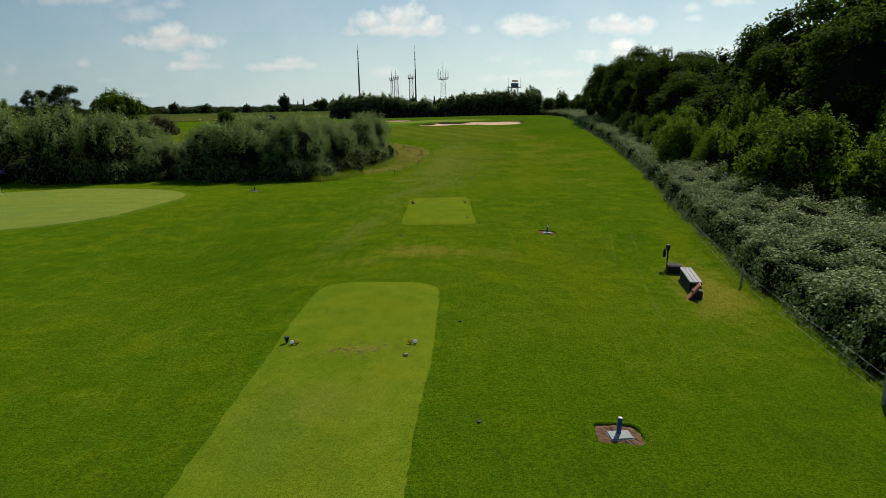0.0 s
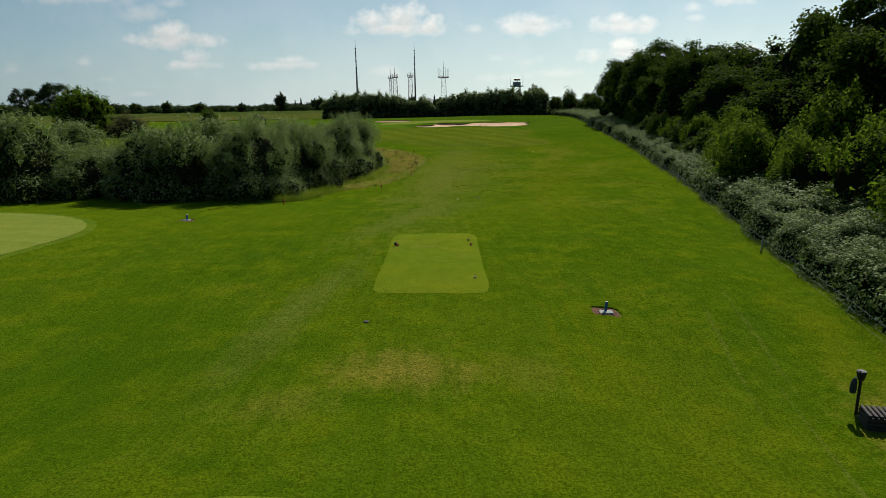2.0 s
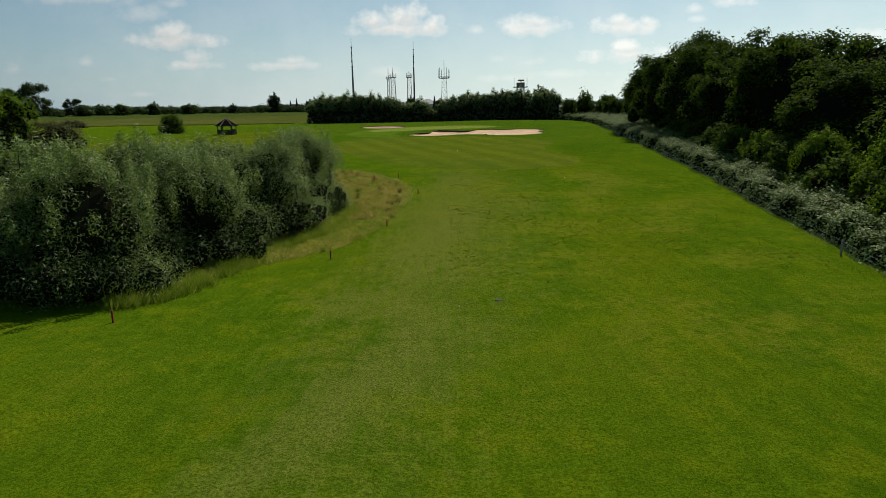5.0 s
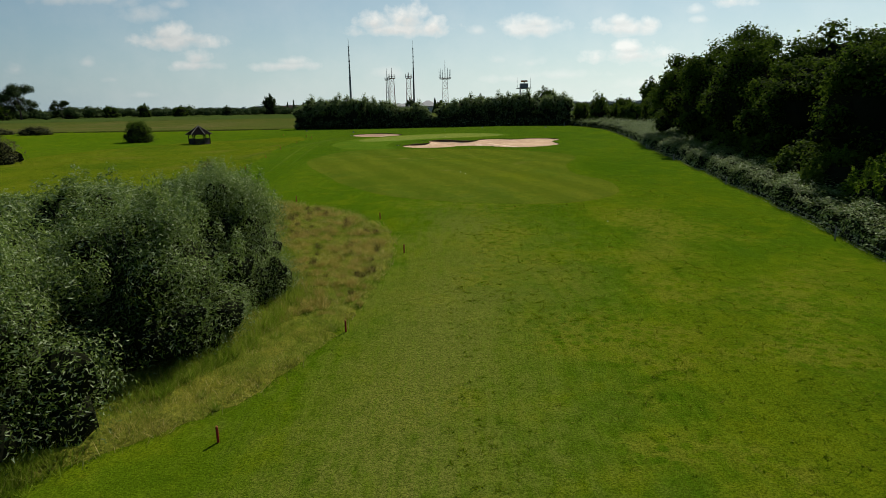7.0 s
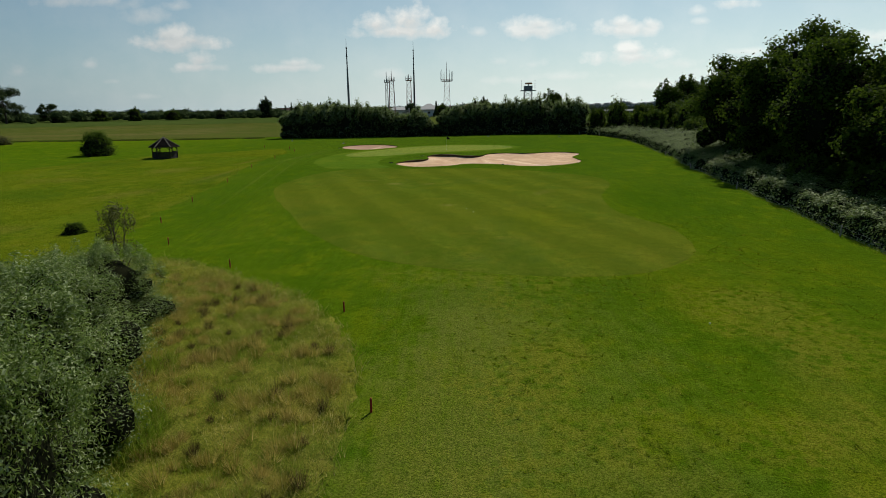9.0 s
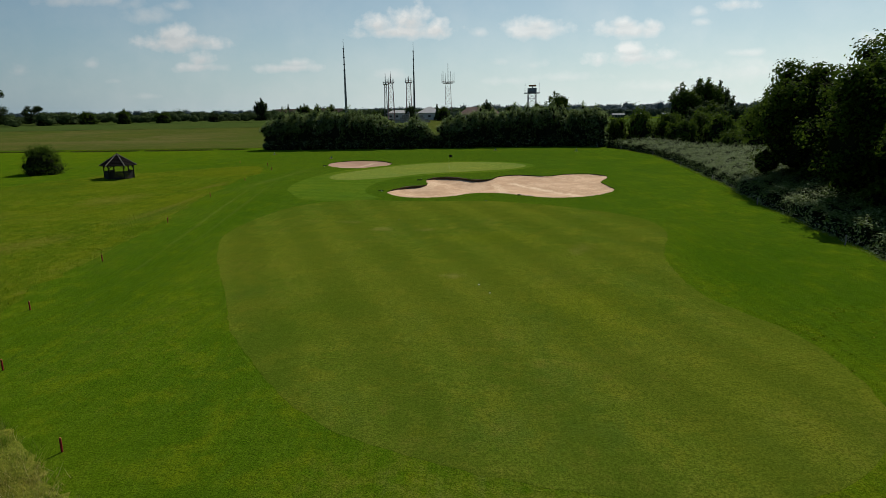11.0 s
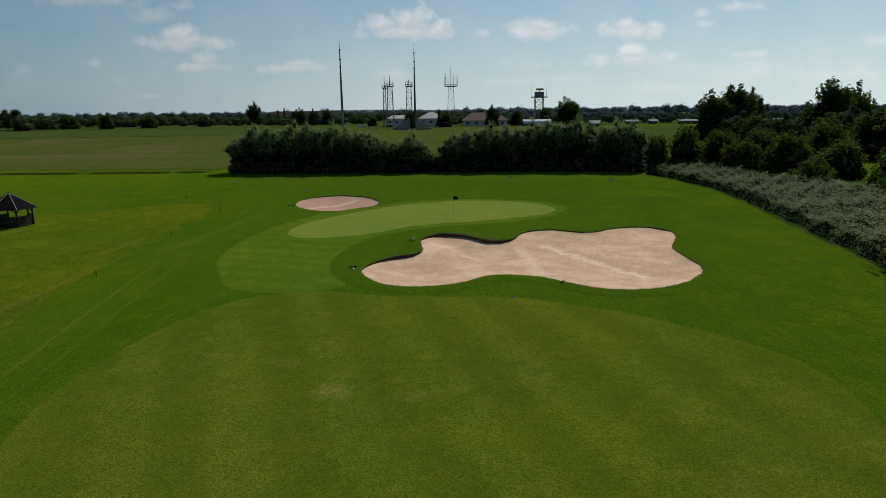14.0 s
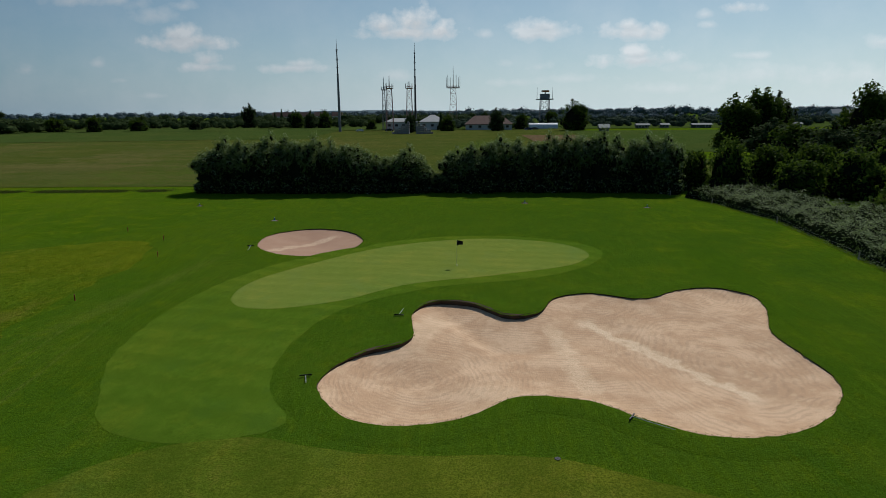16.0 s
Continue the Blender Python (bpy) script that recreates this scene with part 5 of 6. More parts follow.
# ---- fence, tees and small things ----
WOOD_GREY = plain("weathered_wood", (0.30, 0.27, 0.23), 0.85, 0, 0.5, 5.0, 0.5, grain=(1, 1, 0.1))
WOOD_DARK = plain("dark_stained_wood", (0.020, 0.015, 0.012), 0.8, 0, 0.5, 4.0, 0.5)
PLANK_GREY = plain("grey_plank", (0.36, 0.345, 0.35), 0.8, 0, 0.35, 4.0, 0.4, grain=(1, 0.15, 1))
PLANK_DARK = plain("dark_plank", (0.040, 0.034, 0.032), 0.75, 0, 0.4, 4.0, 0.4, grain=(1, 0.15, 1))
RUST = plain("red_brown_board", (0.44, 0.17, 0.085), 0.75, 0, 0.4, 5.0, 0.4)
BLACK = plain("black_plastic", (0.012, 0.013, 0.013), 0.45, 0, 0.2, 8.0, 0.1)
RED = plain("red_paint", (0.33, 0.018, 0.022), 0.6, 0, 0.35, 9.0, 0.2)
BLUE = plain("blue_plastic", (0.014, 0.075, 0.24), 0.45, 0, 0.25, 9.0, 0.1)
CONCRETE = plain("pale_concrete", (0.30, 0.33, 0.32), 0.85, 0, 0.3, 7.0, 0.4)
SOIL = plain("bare_soil", (0.17, 0.098, 0.064), 0.95, 0, 0.6, 6.0, 0.5, 0.0)
WHITE = plain("white_paint", (0.75, 0.75, 0.72), 0.5, 0, 0.15, 9.0, 0.1)
YELLOW = plain("yellow_paint", (0.62, 0.36, 0.015), 0.5, 0, 0.2, 9.0, 0.1)
WIRE = plain("pale_fence_wire", (0.30, 0.30, 0.28), 0.4, 0.3, 0.2, 6.0, 0.1, 0.5)
ALU = plain("grey_metal", (0.38, 0.39, 0.40), 0.45, 0.6, 0.25, 8.0, 0.1)
FLAG_DARK = plain("black_flag_cloth", (0.012, 0.012, 0.016), 0.8, 0, 0.3, 6.0, 0.3)
FLAG_BLUE = plain("violet_flag_cloth", (0.060, 0.045, 0.22), 0.8, 0, 0.3, 6.0, 0.3)


def rod(bm, x, y, z0, z1, r, sides=8, r2=None):
    tube(bm, [(x, y, z0), (x, y, z1)], [r, r if r2 is None else r2], sides)


def put_on(ob, x, y, turn=0.0, lift=0.0):
    ob.matrix_basis = Matrix.Translation((x, y, gz(x, y) + lift)) @ Matrix.Rotation(radians(turn), 4, "Z")
    return ob


def fence():
    root = tagged(new("wire_fence"), "low fence of pale wires on short wooden posts", "fence")
    posts = [p for p in FENCE[1:]]
    for (x, y), (x2, y2) in zip(posts, posts[1:] + [posts[-1]]):
        bm = bmesh.new()
        box(bm, 0, 0, 0.24, 0.075, 0.075, 0.96, 0.012)
        ob = part("post", bm, WOOD_GREY, root)
        ob.location = (x, y, gz(x, y))
        ob.rotation_euler = (random.uniform(-0.04, 0.04), random.uniform(-0.04, 0.04), random.random())
    for up in (0.22, 0.43, 0.66):
        bm = bmesh.new()
        pts = []
        for (x, y), (x2, y2) in zip(posts, posts[1:]):
            for f in np.linspace(0, 1, 7)[:-1]:
                px, py = x + (x2 - x) * f, y + (y2 - y) * f
                straight = gz(x, y) * (1 - f) + gz(x2, y2) * f
                pts.append((px - 0.045, py, max(straight, gz(px, py)) * 0.6 + gz(px, py) * 0.4 + up - 0.10 * f * (1 - f)))
        tube(bm, pts, [0.004 if up > 0.6 else 0.0022] * len(pts), 5)
        part("wire", bm, WIRE, root)


fence()


def marker_stake(tall=0.48):
    root = new("marker_stake")
    bm = bmesh.new()
    rod(bm, 0, 0, -0.1, tall - 0.04, 0.035, 10)
    part("shaft", bm, RED, root)
    bm = bmesh.new()
    rod(bm, 0, 0, tall - 0.04, tall, 0.036, 10, 0.026)
    part("cap", bm, plain("stake_cap", (0.45, 0.16, 0.05), 0.6), root, "orange-brown stake top")
    return root


stakes = [(-11.1, 55.9), (-5.1, 65.8), (-2.85, 73.3), (-1.3, 84.5), (-3.5, 93.0), (-11.0, 100.1), (-17.1, 106.1), (-21.0, 113.6), (-22.4, 123.1), (-25.2, 150.0), (-25.9, 164.1), (-25.8, 176.5), (-28.3, 183.1), (-34.3, 187.6), (-23.5, 135.6)]
stake = marker_stake()
for i, (x, y) in enumerate(stakes):
    ob = stake if i == 0 else copy_thing(stake, Matrix())
    put_on(ob, x, y)
    tagged(ob, "thin red marker stake upright in the grass", "stake", "penalty area stakes")


def plank_bench():
    root = tagged(new("plank_bench"), "low bench of grey seat boards on stacked dark planks", "bench")
    for k in range(4):
        for s in (-1, 1):
            bm = bmesh.new()
            box(bm, s * 0.185, 0, 0.05 + 0.1 * k, 0.05, 2.16 - 0.06 * (k % 2), 0.088, 0.012)
            part("side_plank", bm, PLANK_DARK, root)
            bm = bmesh.new()
            box(bm, 0, s * 1.02, 0.05 + 0.1 * k, 0.47 if k % 2 else 0.40, 0.05, 0.088, 0.012)
            part("end_plank", bm, PLANK_DARK, root)
    for k in range(3):
        bm = bmesh.new()
        box(bm, (k - 1) * 0.152, 0, 0.425, 0.142, 2.25, 0.05, 0.012)
        part("seat_board", bm, PLANK_GREY, root, "grey weathered seat board")
    return root


put_on(plank_bench(), 9.76, 23.25, -11.5)


def slat_bin():
    root = tagged(new("slatted_bin"), "square dark slatted litter bin beside the bench", "bin")
    for k in range(3):
        for s in (-1, 1):
            bm = bmesh.new()
            box(bm, s * 0.25, 0, 0.055 + 0.105 * k, 0.05, 0.54, 0.09, 0.012)
            part("side_slat", bm, PLANK_DARK, root)
            bm = bmesh.new()
            box(bm, 0, s * 0.25, 0.055 + 0.105 * k, 0.60 if k % 2 else 0.44, 0.05, 0.09, 0.012)
            part("front_slat", bm, PLANK_DARK, root)
    for k in range(5):
        bm = bmesh.new()
        box(bm, (k - 2) * 0.112, 0, 0.350, 0.075, 0.56, 0.045, 0.01)
        part("top_slat", bm, PLANK_DARK, root)
    bm = bmesh.new()
    box(bm, 0, 0, 0.16, 0.44, 0.44, 0.30)
    part("liner", bm, BLACK, root)
    return root


put_on(slat_bin(), 9.88, 25.35, -14)


def ball_washer():
    root = tagged(new("ball_washer"), "black golf ball washer on a post with a hanging towel", "ball washer")
    bm = bmesh.new()
    rod(bm, 0, 0, -0.1, 0.92, 0.034, 10)
    part("post", bm, BLACK, root)
    bm = bmesh.new()
    tube(bm, [(0, 0, 0.84), (0, 0, 0.90), (0, 0, 1.05), (0, 0, 1.09)], [0.04, 0.075, 0.105, 0.10], 14)
    part("tub", bm, BLACK, root, smooth=False)
    bm = bmesh.new()
    tube(bm, [(0, 0, 1.088), (0, 0, 1.105)], [0.085, 0.07], 14)
    part("lid", bm, BLACK, root)
    bm = bmesh.new()
    tube(bm, [(-0.04, 0, 0.93), (-0.12, 0, 0.95), (-0.14, 0, 0.90)], [0.012, 0.012, 0.012], 6)
    part("hook", bm, ALU, root)
    bm = bmesh.new()
    tube(bm, [(-0.13, 0, 0.92), (-0.14, 0, 0.84), (-0.15, 0.0, 0.66), (-0.15, 0, 0.56)], [0.03, 0.06, 0.075, 0.06], 8)
    part("towel", bm, plain("dark_towel", (0.03, 0.035, 0.035), 0.95), root, "dark hanging towel")
    return root


put_on(ball_washer(), 9.80, 25.9)


def hole_sign():
    root = tagged(new("tee_sign"), "slanted red-brown board on a dark block at the tee", "sign")
    bm = bmesh.new()
    box(bm, 0.05, 0.05, 0.15, 0.36, 0.34, 0.34, 0.02)
    part("block", bm, PLANK_DARK, root)
    bm = bmesh.new()
    box(bm, -0.06, -0.02, 0.27, 0.70, 0.44, 0.07, 0.01, Matrix.Rotation(radians(-56), 4, "Y"))
    part("board", bm, RUST, root, "red-brown board")
    return root


put_on(hole_sign(), 9.15, 21.25, -18)


def patch(name, points, mat, lift, label, category, seed):
    rng = np.random.default_rng(seed)
    c = outline(points, 40) + rng.normal(0, 0.025, (40, 2))
    mid = c.mean(0)
    verts, faces = [(*mid, gz(*mid) + lift)], []
    for r in (0.4, 0.75, 1.0):
        q = mid + (c - mid) * r
        verts += [(*p, h) for p, h in zip(q, height(q[:, 0], q[:, 1]) + (lift + rng.uniform(-0.012, 0.02, 40) if r < 1 else 0.002))]
    faces += [(0, 1 + k, 1 + (k + 1) % 40) for k in range(40)]
    for r in range(2):
        a, b = 1 + 40 * r, 41 + 40 * r
        faces += [(a + k, b + k, b + (k + 1) % 40, a + (k + 1) % 40) for k in range(40)]
    return tagged(mesh_object(name, verts, faces, mat), label, category, kind="structure")


def sod_edge(x, y, points, soil, seed):
    """The cut turf that stands up round the far sides of a soil patch."""
    rng = np.random.default_rng(seed)
    line = [np.array(a) + (np.array(b) - np.array(a)) * f for a, b in zip(points, points[1:]) for f in np.linspace(0, 1, 7)[:-1]] + [np.array(points[-1])]
    bm = bmesh.new()
    rings = []
    for k, q in enumerate(line):
        out = q / np.linalg.norm(q)
        fade = min(1.0, k / 4, (len(line) - 1 - k) / 4)
        ring = []
        for push, up in ((-0.02, -0.03), (0.0 + rng.uniform(-0.015, 0.015), 0.035 * fade + rng.uniform(0, 0.015)), (0.10, 0.04 * fade), (0.30, -0.02)):
            p = np.array((x, y)) + q + out * push
            ring.append(bm.verts.new((*p, gz(*p) + up)))
        rings.append(ring)
    for a, b in zip(rings, rings[1:]):
        for k in range(3):
            bm.faces.new((a[k], a[k + 1], b[k + 1], b[k]))
    part("sod_edge", bm, ROUGH, soil, "cut turf edge", smooth=True)


def water_post():
    root = new("marker_post")
    bm = bmesh.new()
    tube(bm, [(0, 0.06, -0.05), (0.015, 0.06, 0.20), (0.025, 0.06, 0.36)], [0.048, 0.046, 0.046], 14)
    part("pipe", bm, BLUE, root, "blue upright plastic pipe")
    bm = bmesh.new()
    tube(bm, [(0.025, 0.06, 0.36), (0.0255, 0.06, 0.366)], [0.042, 0.034], 14)
    part("pipe_cap", bm, WHITE, root, "white pipe cap")
    bm = bmesh.new()
    box(bm, 0, -0.02, 0.018, 0.46, 0.34, 0.06, 0.022)
    part("slab", bm, CONCRETE, root, "pale concrete slab")
    return root


posts = [(3.36, 10.75, 4), (5.6, 32.2, -6), (-15.15, 49.0, 5), (-32.6, 202.8, 0), (10.3, 201.4, 10), (25.0, 198.0, 0), (-19.5, 191.8, 8)]
post = water_post()
for i, (x, y, a) in enumerate(posts):
    ob = post if i == 0 else copy_thing(post, Matrix())
    put_on(ob, x, y, a)
    tagged(ob, "blue pipe post on a pale slab set in the turf", "marker post", "blue marker posts")
    soil = patch("soil_patch", [(x + 0.84 * px, y + 0.80 * py) for px, py in ((-0.50, -0.12), (-0.50, 0.30), (-0.44, 0.52), (0.0, 0.50), (0.38, 0.42), (0.46, 0.26), (0.50, -0.20), (0.44, -0.44), (0.0, -0.34), (-0.44, -0.26))], SOIL, 0.012, "bare brown soil round a post's slab", "soil", 60 + i)
    sod_edge(x, y, [(-0.47, -0.16), (-0.46, 0.24), (-0.40, 0.45), (0.0, 0.43), (0.34, 0.37), (0.44, 0.22), (0.46, -0.18)], soil, 90 + i)


def tee_marker(colour, name="tee_marker"):
    root = new(name)
    bm = bmesh.new()
    tube(bm, [(0, 0, -0.06), (0, 0, 0.05)], [0.010, 0.012], 8)
    part("spike", bm, BLACK, root)
    bm = bmesh.new()
    tube(bm, [(0, 0.03, 0.055), (0, 0.0, 0.085)], [0.058, 0.060], 18)
    part("body", bm, BLACK, root)
    bm = bmesh.new()
    tube(bm, [(0, -0.001, 0.086), (0, -0.007, 0.092)], [0.058, 0.050], 18)
    part("top", bm, colour, root, "coloured round top")
    return root


white, yellow, red = tee_marker(WHITE), tee_marker(YELLOW), tee_marker(RED)
put_on(white, -4.17, 15.62, 0, 0.035), put_on(yellow, -4.04, 15.64, 0, 0.035), put_on(red, -1.95, 41.2, 0, 0.035)
put_on(copy_thing(white, Matrix()), -0.80, 15.40, 0, 0.035), put_on(copy_thing(yellow, Matrix()), -0.93, 15.42, 0, 0.035), put_on(copy_thing(red, Matrix()), 1.53, 41.1, 0, 0.035)
for ob in [o for o in scene.objects if o.name.startswith("tee_marker")]:
    tone = next(c for c in ob.children if c.name.startswith("top")).data.materials[0].name.split("_")[0]
    tagged(ob, "round tee marker disc with a " + tone + " top", "tee marker", "tee markers")


def cone_bucket():
    root = tagged(new("tee_bucket"), "small black flared bucket for broken tees", "bucket")
    bm = bmesh.new()
    tube(bm, [(0, 0, -0.02), (0, 0, 0.03), (0, 0, 0.17)], [0.035, 0.038, 0.075], 16)
    part("shell", bm, BLACK, root)
    bm = bmesh.new()
    tube(bm, [(0, 0, 0.166), (0, 0, 0.178)], [0.080, 0.077], 16)
    part("rim", bm, plain("dark_green_rim", (0.012, 0.035, 0.02), 0.5), root, "dark green rim")
    return root


bucket = put_on(cone_bucket(), -4.36, 15.86, 0, 0.03)
put_on(copy_thing(bucket, Matrix()), -2.06, 41.35, 0, 0.03)


def plug(label):
    root = tagged(new("tee_brush"), label, "brush")
    bm = bmesh.new()
    tube(bm, [(-0.045, 0, 0.02), (-0.04, 0, 0.035), (0.04, 0, 0.035), (0.045, 0, 0.02)], [0.03, 0.038, 0.038, 0.03], 14)
    part("block", bm, plain("pale_wood_disc", (0.58, 0.46, 0.20), 0.8), root)
    bm = bmesh.new()
    box(bm, 0, 0.05, 0.03, 0.13, 0.04, 0.05, 0.01)
    part("grip", bm, BLACK, root)
    return root


disc = put_on(plug("small pale wooden brush block on the tee"), -1.0, 14.6, 0, 0.035)
for x, y, a in ((1.49, 42.3, 20), (1.44, 35.62, -10)):
    put_on(copy_thing(disc, Matrix()), x, y, a, 0.035)


COVER = plain("worn_dark_plastic", (0.045, 0.045, 0.04), 0.7)


def lid(x, y, r=0.13):
    root = tagged(new("sprinkler_cover"), "flat dark sprinkler cover level with the turf", "cover")
    bm = bmesh.new()
    tube(bm, [(0, 0, -0.05), (0, 0, 0.02), (0, 0, 0.03)], [r, r, r * 0.85], 18)
    part("plate", bm, COVER, root)
    bm = bmesh.new()
    tube(bm, [(0, 0, 0.03), (0, 0, 0.04)], [r * 0.3, r * 0.25], 12)
    part("nozzle", bm, BLACK, root)
    return put_on(root, x, y)


# the two smallest stand for dark clods in the turf
for x, y, r in ((2.84, 57.8, 0.13), (-2.2, 30.9, 0.09), (0.48, 17.5, 0.05), (0.66, 11.3, 0.05), (-3.23, 135.2, 0.12), (4.84, 144.1, 0.12)):
    lid(x, y, r)


def golf_ball(x, y):
    bm = bmesh.new()
    bmesh.ops.create_icosphere(bm, subdivisions=3, radius=0.03)
    for i, v in enumerate(bm.verts):
        v.co *= 1.0 - 0.03 * (i % 3 == 0)
    ob = part("golf_ball", bm, WHITE, smooth=True)
    put_on(ob, x, y, 0, 0.055)
    tagged(ob, "white golf ball lying in the grass", "golf ball", "golf balls")


for x, y in ((2.68, 116.1), (3.2, 114.6), (11.8, 90.85), (1.3, 57.0)):
    golf_ball(x, y)


def flagstick(cloth, tall, label):
    root = tagged(new("flagstick"), label, "flag")
    bm = bmesh.new()
    rod(bm, 0, 0, -0.1, tall, 0.011, 8, 0.008)
    part("pole", bm, WHITE if cloth is FLAG_BLUE else ALU, root)
    bm = bmesh.new()
    grid = [[bm.verts.new((0.01 + 0.50 * i / 8, 0.05 * math.sin(i * 0.9) * i / 8, tall - 0.02 - 0.42 * j / 5 * (1 - 0.35 * i / 8) - 0.12 * (i / 8) ** 2)) for j in range(6)] for i in range(9)]
    for i in range(8):
        for j in range(5):
            bm.faces.new((grid[i][j], grid[i + 1][j], grid[i + 1][j + 1], grid[i][j + 1]))
    bmesh.ops.solidify(bm, geom=bm.faces[:], thickness=0.006)
    part("flag", bm, cloth, root)
    bm = bmesh.new()
    tube(bm, [(0, 0, 0.0), (0, 0, 0.012)], [0.06, 0.055], 14)
    part("cup_rim", bm, WHITE, root)
    return root


put_on(flagstick(FLAG_DARK, 2.1, "thin flagstick with a black flag on the green"), 1.25, 171.9, 12, 0.055)
put_on(flagstick(FLAG_BLUE, 2.1, "pale flagstick with a violet flag on the practice green"), -37.0, 51.0, 25, 0.05)


def sand_rake(x, y, turn, long=1.75):
    root = tagged(new("bunker_rake"), "black-headed bunker rake lying on the grass", "rake", "bunker rakes")
    bm = bmesh.new()
    tube(bm, [(0, 0.03, 0.09), (0, -0.6, 0.06), (0, -long, 0.03)], [0.014, 0.014, 0.013], 8)
    part("handle", bm, ALU, root, "pale straight handle")
    bm = bmesh.new()
    box(bm, 0, 0.05, 0.09, 0.62, 0.05, 0.06, 0.012)
    part("head", bm, BLACK, root)
    for k in range(13):
        bm = bmesh.new()
        box(bm, -0.28 + k * 0.0467, 0.06, 0.035, 0.016, 0.02, 0.085)
        part("tooth", bm, BLACK, root)
    return put_on(root, x, y, turn, 0.045)


sand_rake(-6.42, 151.0, 14, 0.75)
sand_rake(-2.52, 159.7, 172, 1.5)
sand_rake(8.55, 147.0, 55)
sand_rake(-18.2, 179.2, 10)

# bare divots worn into the tee
rngd = np.random.default_rng(9)
dv, df = [], []
for i in range(112):
    spot = (-2.2 + rngd.normal(0, 0.75), 15.0 + rngd.normal(0, 0.22)) if i < 85 else (-2.6 + rngd.normal(0, 0.7), 12.0 + rngd.normal(0, 1.0)) if i < 115 else (-0.2 + rngd.normal(0, 0.7), 41.2 + rngd.normal(0, 0.35))
    r = rngd.uniform(0.008, 0.036) * (1.0 if i < 85 else 0.6)
    ang = np.linspace(0, math.tau, 9, endpoint=False)
    rr = r * rngd.uniform(0.5, 1.3, 9)
    base = len(dv)
    z = gz(*spot)
    dv += [(spot[0], spot[1], z + 0.048)] + [(spot[0] + 1.5 * p * math.cos(a), spot[1] + p * math.sin(a), z + 0.039) for p, a in zip(rr, ang)]
    df += [(base, base + 1 + k, base + 1 + (k + 1) % 9) for k in range(9)]
tagged(mesh_object("divots", dv, df, plain("worn_turf_soil", (0.17, 0.118, 0.042), 0.95, 0, 0.6, 12.0, 0.3, 0.0)), "brown divots worn into the tee's turf", "divots", kind="stuff")


# ---- shelter hut ----
def hut():
    root = tagged(new("shelter_hut"), "six-sided dark wooden shelter hut with a pointed shingle roof", "hut")
    R, E = 1.95, 1.95
    corner = [(R * math.cos(radians(60 * k + 12)), R * math.sin(radians(60 * k + 12))) for k in range(6)]
    for k, (x, y) in enumerate(corner):
        bm = bmesh.new()
        box(bm, x, y, E / 2 - 0.1, 0.14, 0.14, E + 0.2, 0.015, Matrix.Rotation(radians(60 * k + 12), 4, "Z"))
        part("post", bm, WOOD_DARK, root)
        x2, y2 = corner[(k + 1) % 6]
        for s, (ax, ay, bx, by) in enumerate(((x, y, x2, y2), (x2, y2, x, y))):
            bm = bmesh.new()
            tube(bm, [(ax, ay, E - 0.5), (ax + (bx - ax) * 0.26, ay + (by - ay) * 0.26, E - 0.06)], [0.045, 0.045], 6)
            part("brace", bm, WOOD_DARK, root)
        bm = bmesh.new()
        tube(bm, [(x, y, E), (x2, y2, E)], [0.07, 0.07], 4)
        part("beam", bm, WOOD_DARK, root)
        if k != 1:
            a = math.atan2(y2 - y, x2 - x)
            for j in range(7):
                bm = bmesh.new()
                box(bm, (x + x2) / 2, (y + y2) / 2, 0.1 + 0.155 * j, math.dist((x, y), (x2, y2)) - 0.12, 0.035, 0.145, 0.008, Matrix.Rotation(a, 4, "Z"))
                part("wall_board", bm, WOOD_DARK, root)
    bm = bmesh.new()
    bmesh.ops.create_cone(bm, cap_ends=True, segments=6, radius1=R, radius2=R, depth=0.12, matrix=Matrix.Rotation(radians(12), 4, "Z"))
    part("floor", bm, WOOD_DARK, root)
    shingle = plain("wet_dark_shingle", (0.014, 0.012, 0.011), 0.9, 0, 0.5, 3.0, 0.7, 0.0)
    top, out = Vector((0, 0, 3.5)), 2.5
    for k in range(6):
        a, b = radians(60 * k + 12), radians(60 * k + 72)
        p, q = Vector((out * math.cos(a), out * math.sin(a), E - 0.1)), Vector((out * math.cos(b), out * math.sin(b), E - 0.1))
        up = (q - p).cross(top - p).normalized()
        if up.z < 0:
            up = -up
        for r in range(9):
            f0, f1 = r / 9, (r + 1.18) / 9
            bm = bmesh.new()
            lo, hi = [p.lerp(top, f0), q.lerp(top, f0)], [p.lerp(top, min(f1, 0.995)), q.lerp(top, min(f1, 0.995))]
            vs = [bm.verts.new(v) for v in (lo[0] + up * 0.055, lo[1] + up * 0.055, hi[1] + up * 0.01, hi[0] + up * 0.01, lo[0], lo[1], hi[1] - up * 0.03, hi[0] - up * 0.03)]
            for f in ((0, 1, 2, 3), (4, 5, 6, 7), (0, 1, 5, 4), (1, 2, 6, 5), (2, 3, 7, 6), (3, 0, 4, 7)):
                bm.faces.new([vs[i] for i in f])
            part("roof_course", bm, shingle, root, "dark shingle course")
    for k in range(6):
        a = radians(60 * k + 12)
        bm = bmesh.new()
        tube(bm, [(out * math.cos(a), out * math.sin(a), E - 0.04), (0, 0, 3.54)], [0.05, 0.045], 6)
        part("hip_cap", bm, WOOD_GREY, root, "grey weathered hip cap")
    bm = bmesh.new()
    tube(bm, [(0, 0, 3.38), (0, 0, 3.58), (0, 0, 3.66)], [0.12, 0.09, 0.02], 8)
    part("finial", bm, WOOD_DARK, root)
    return root


put_on(hut(), -46.8, 172.0, 5)


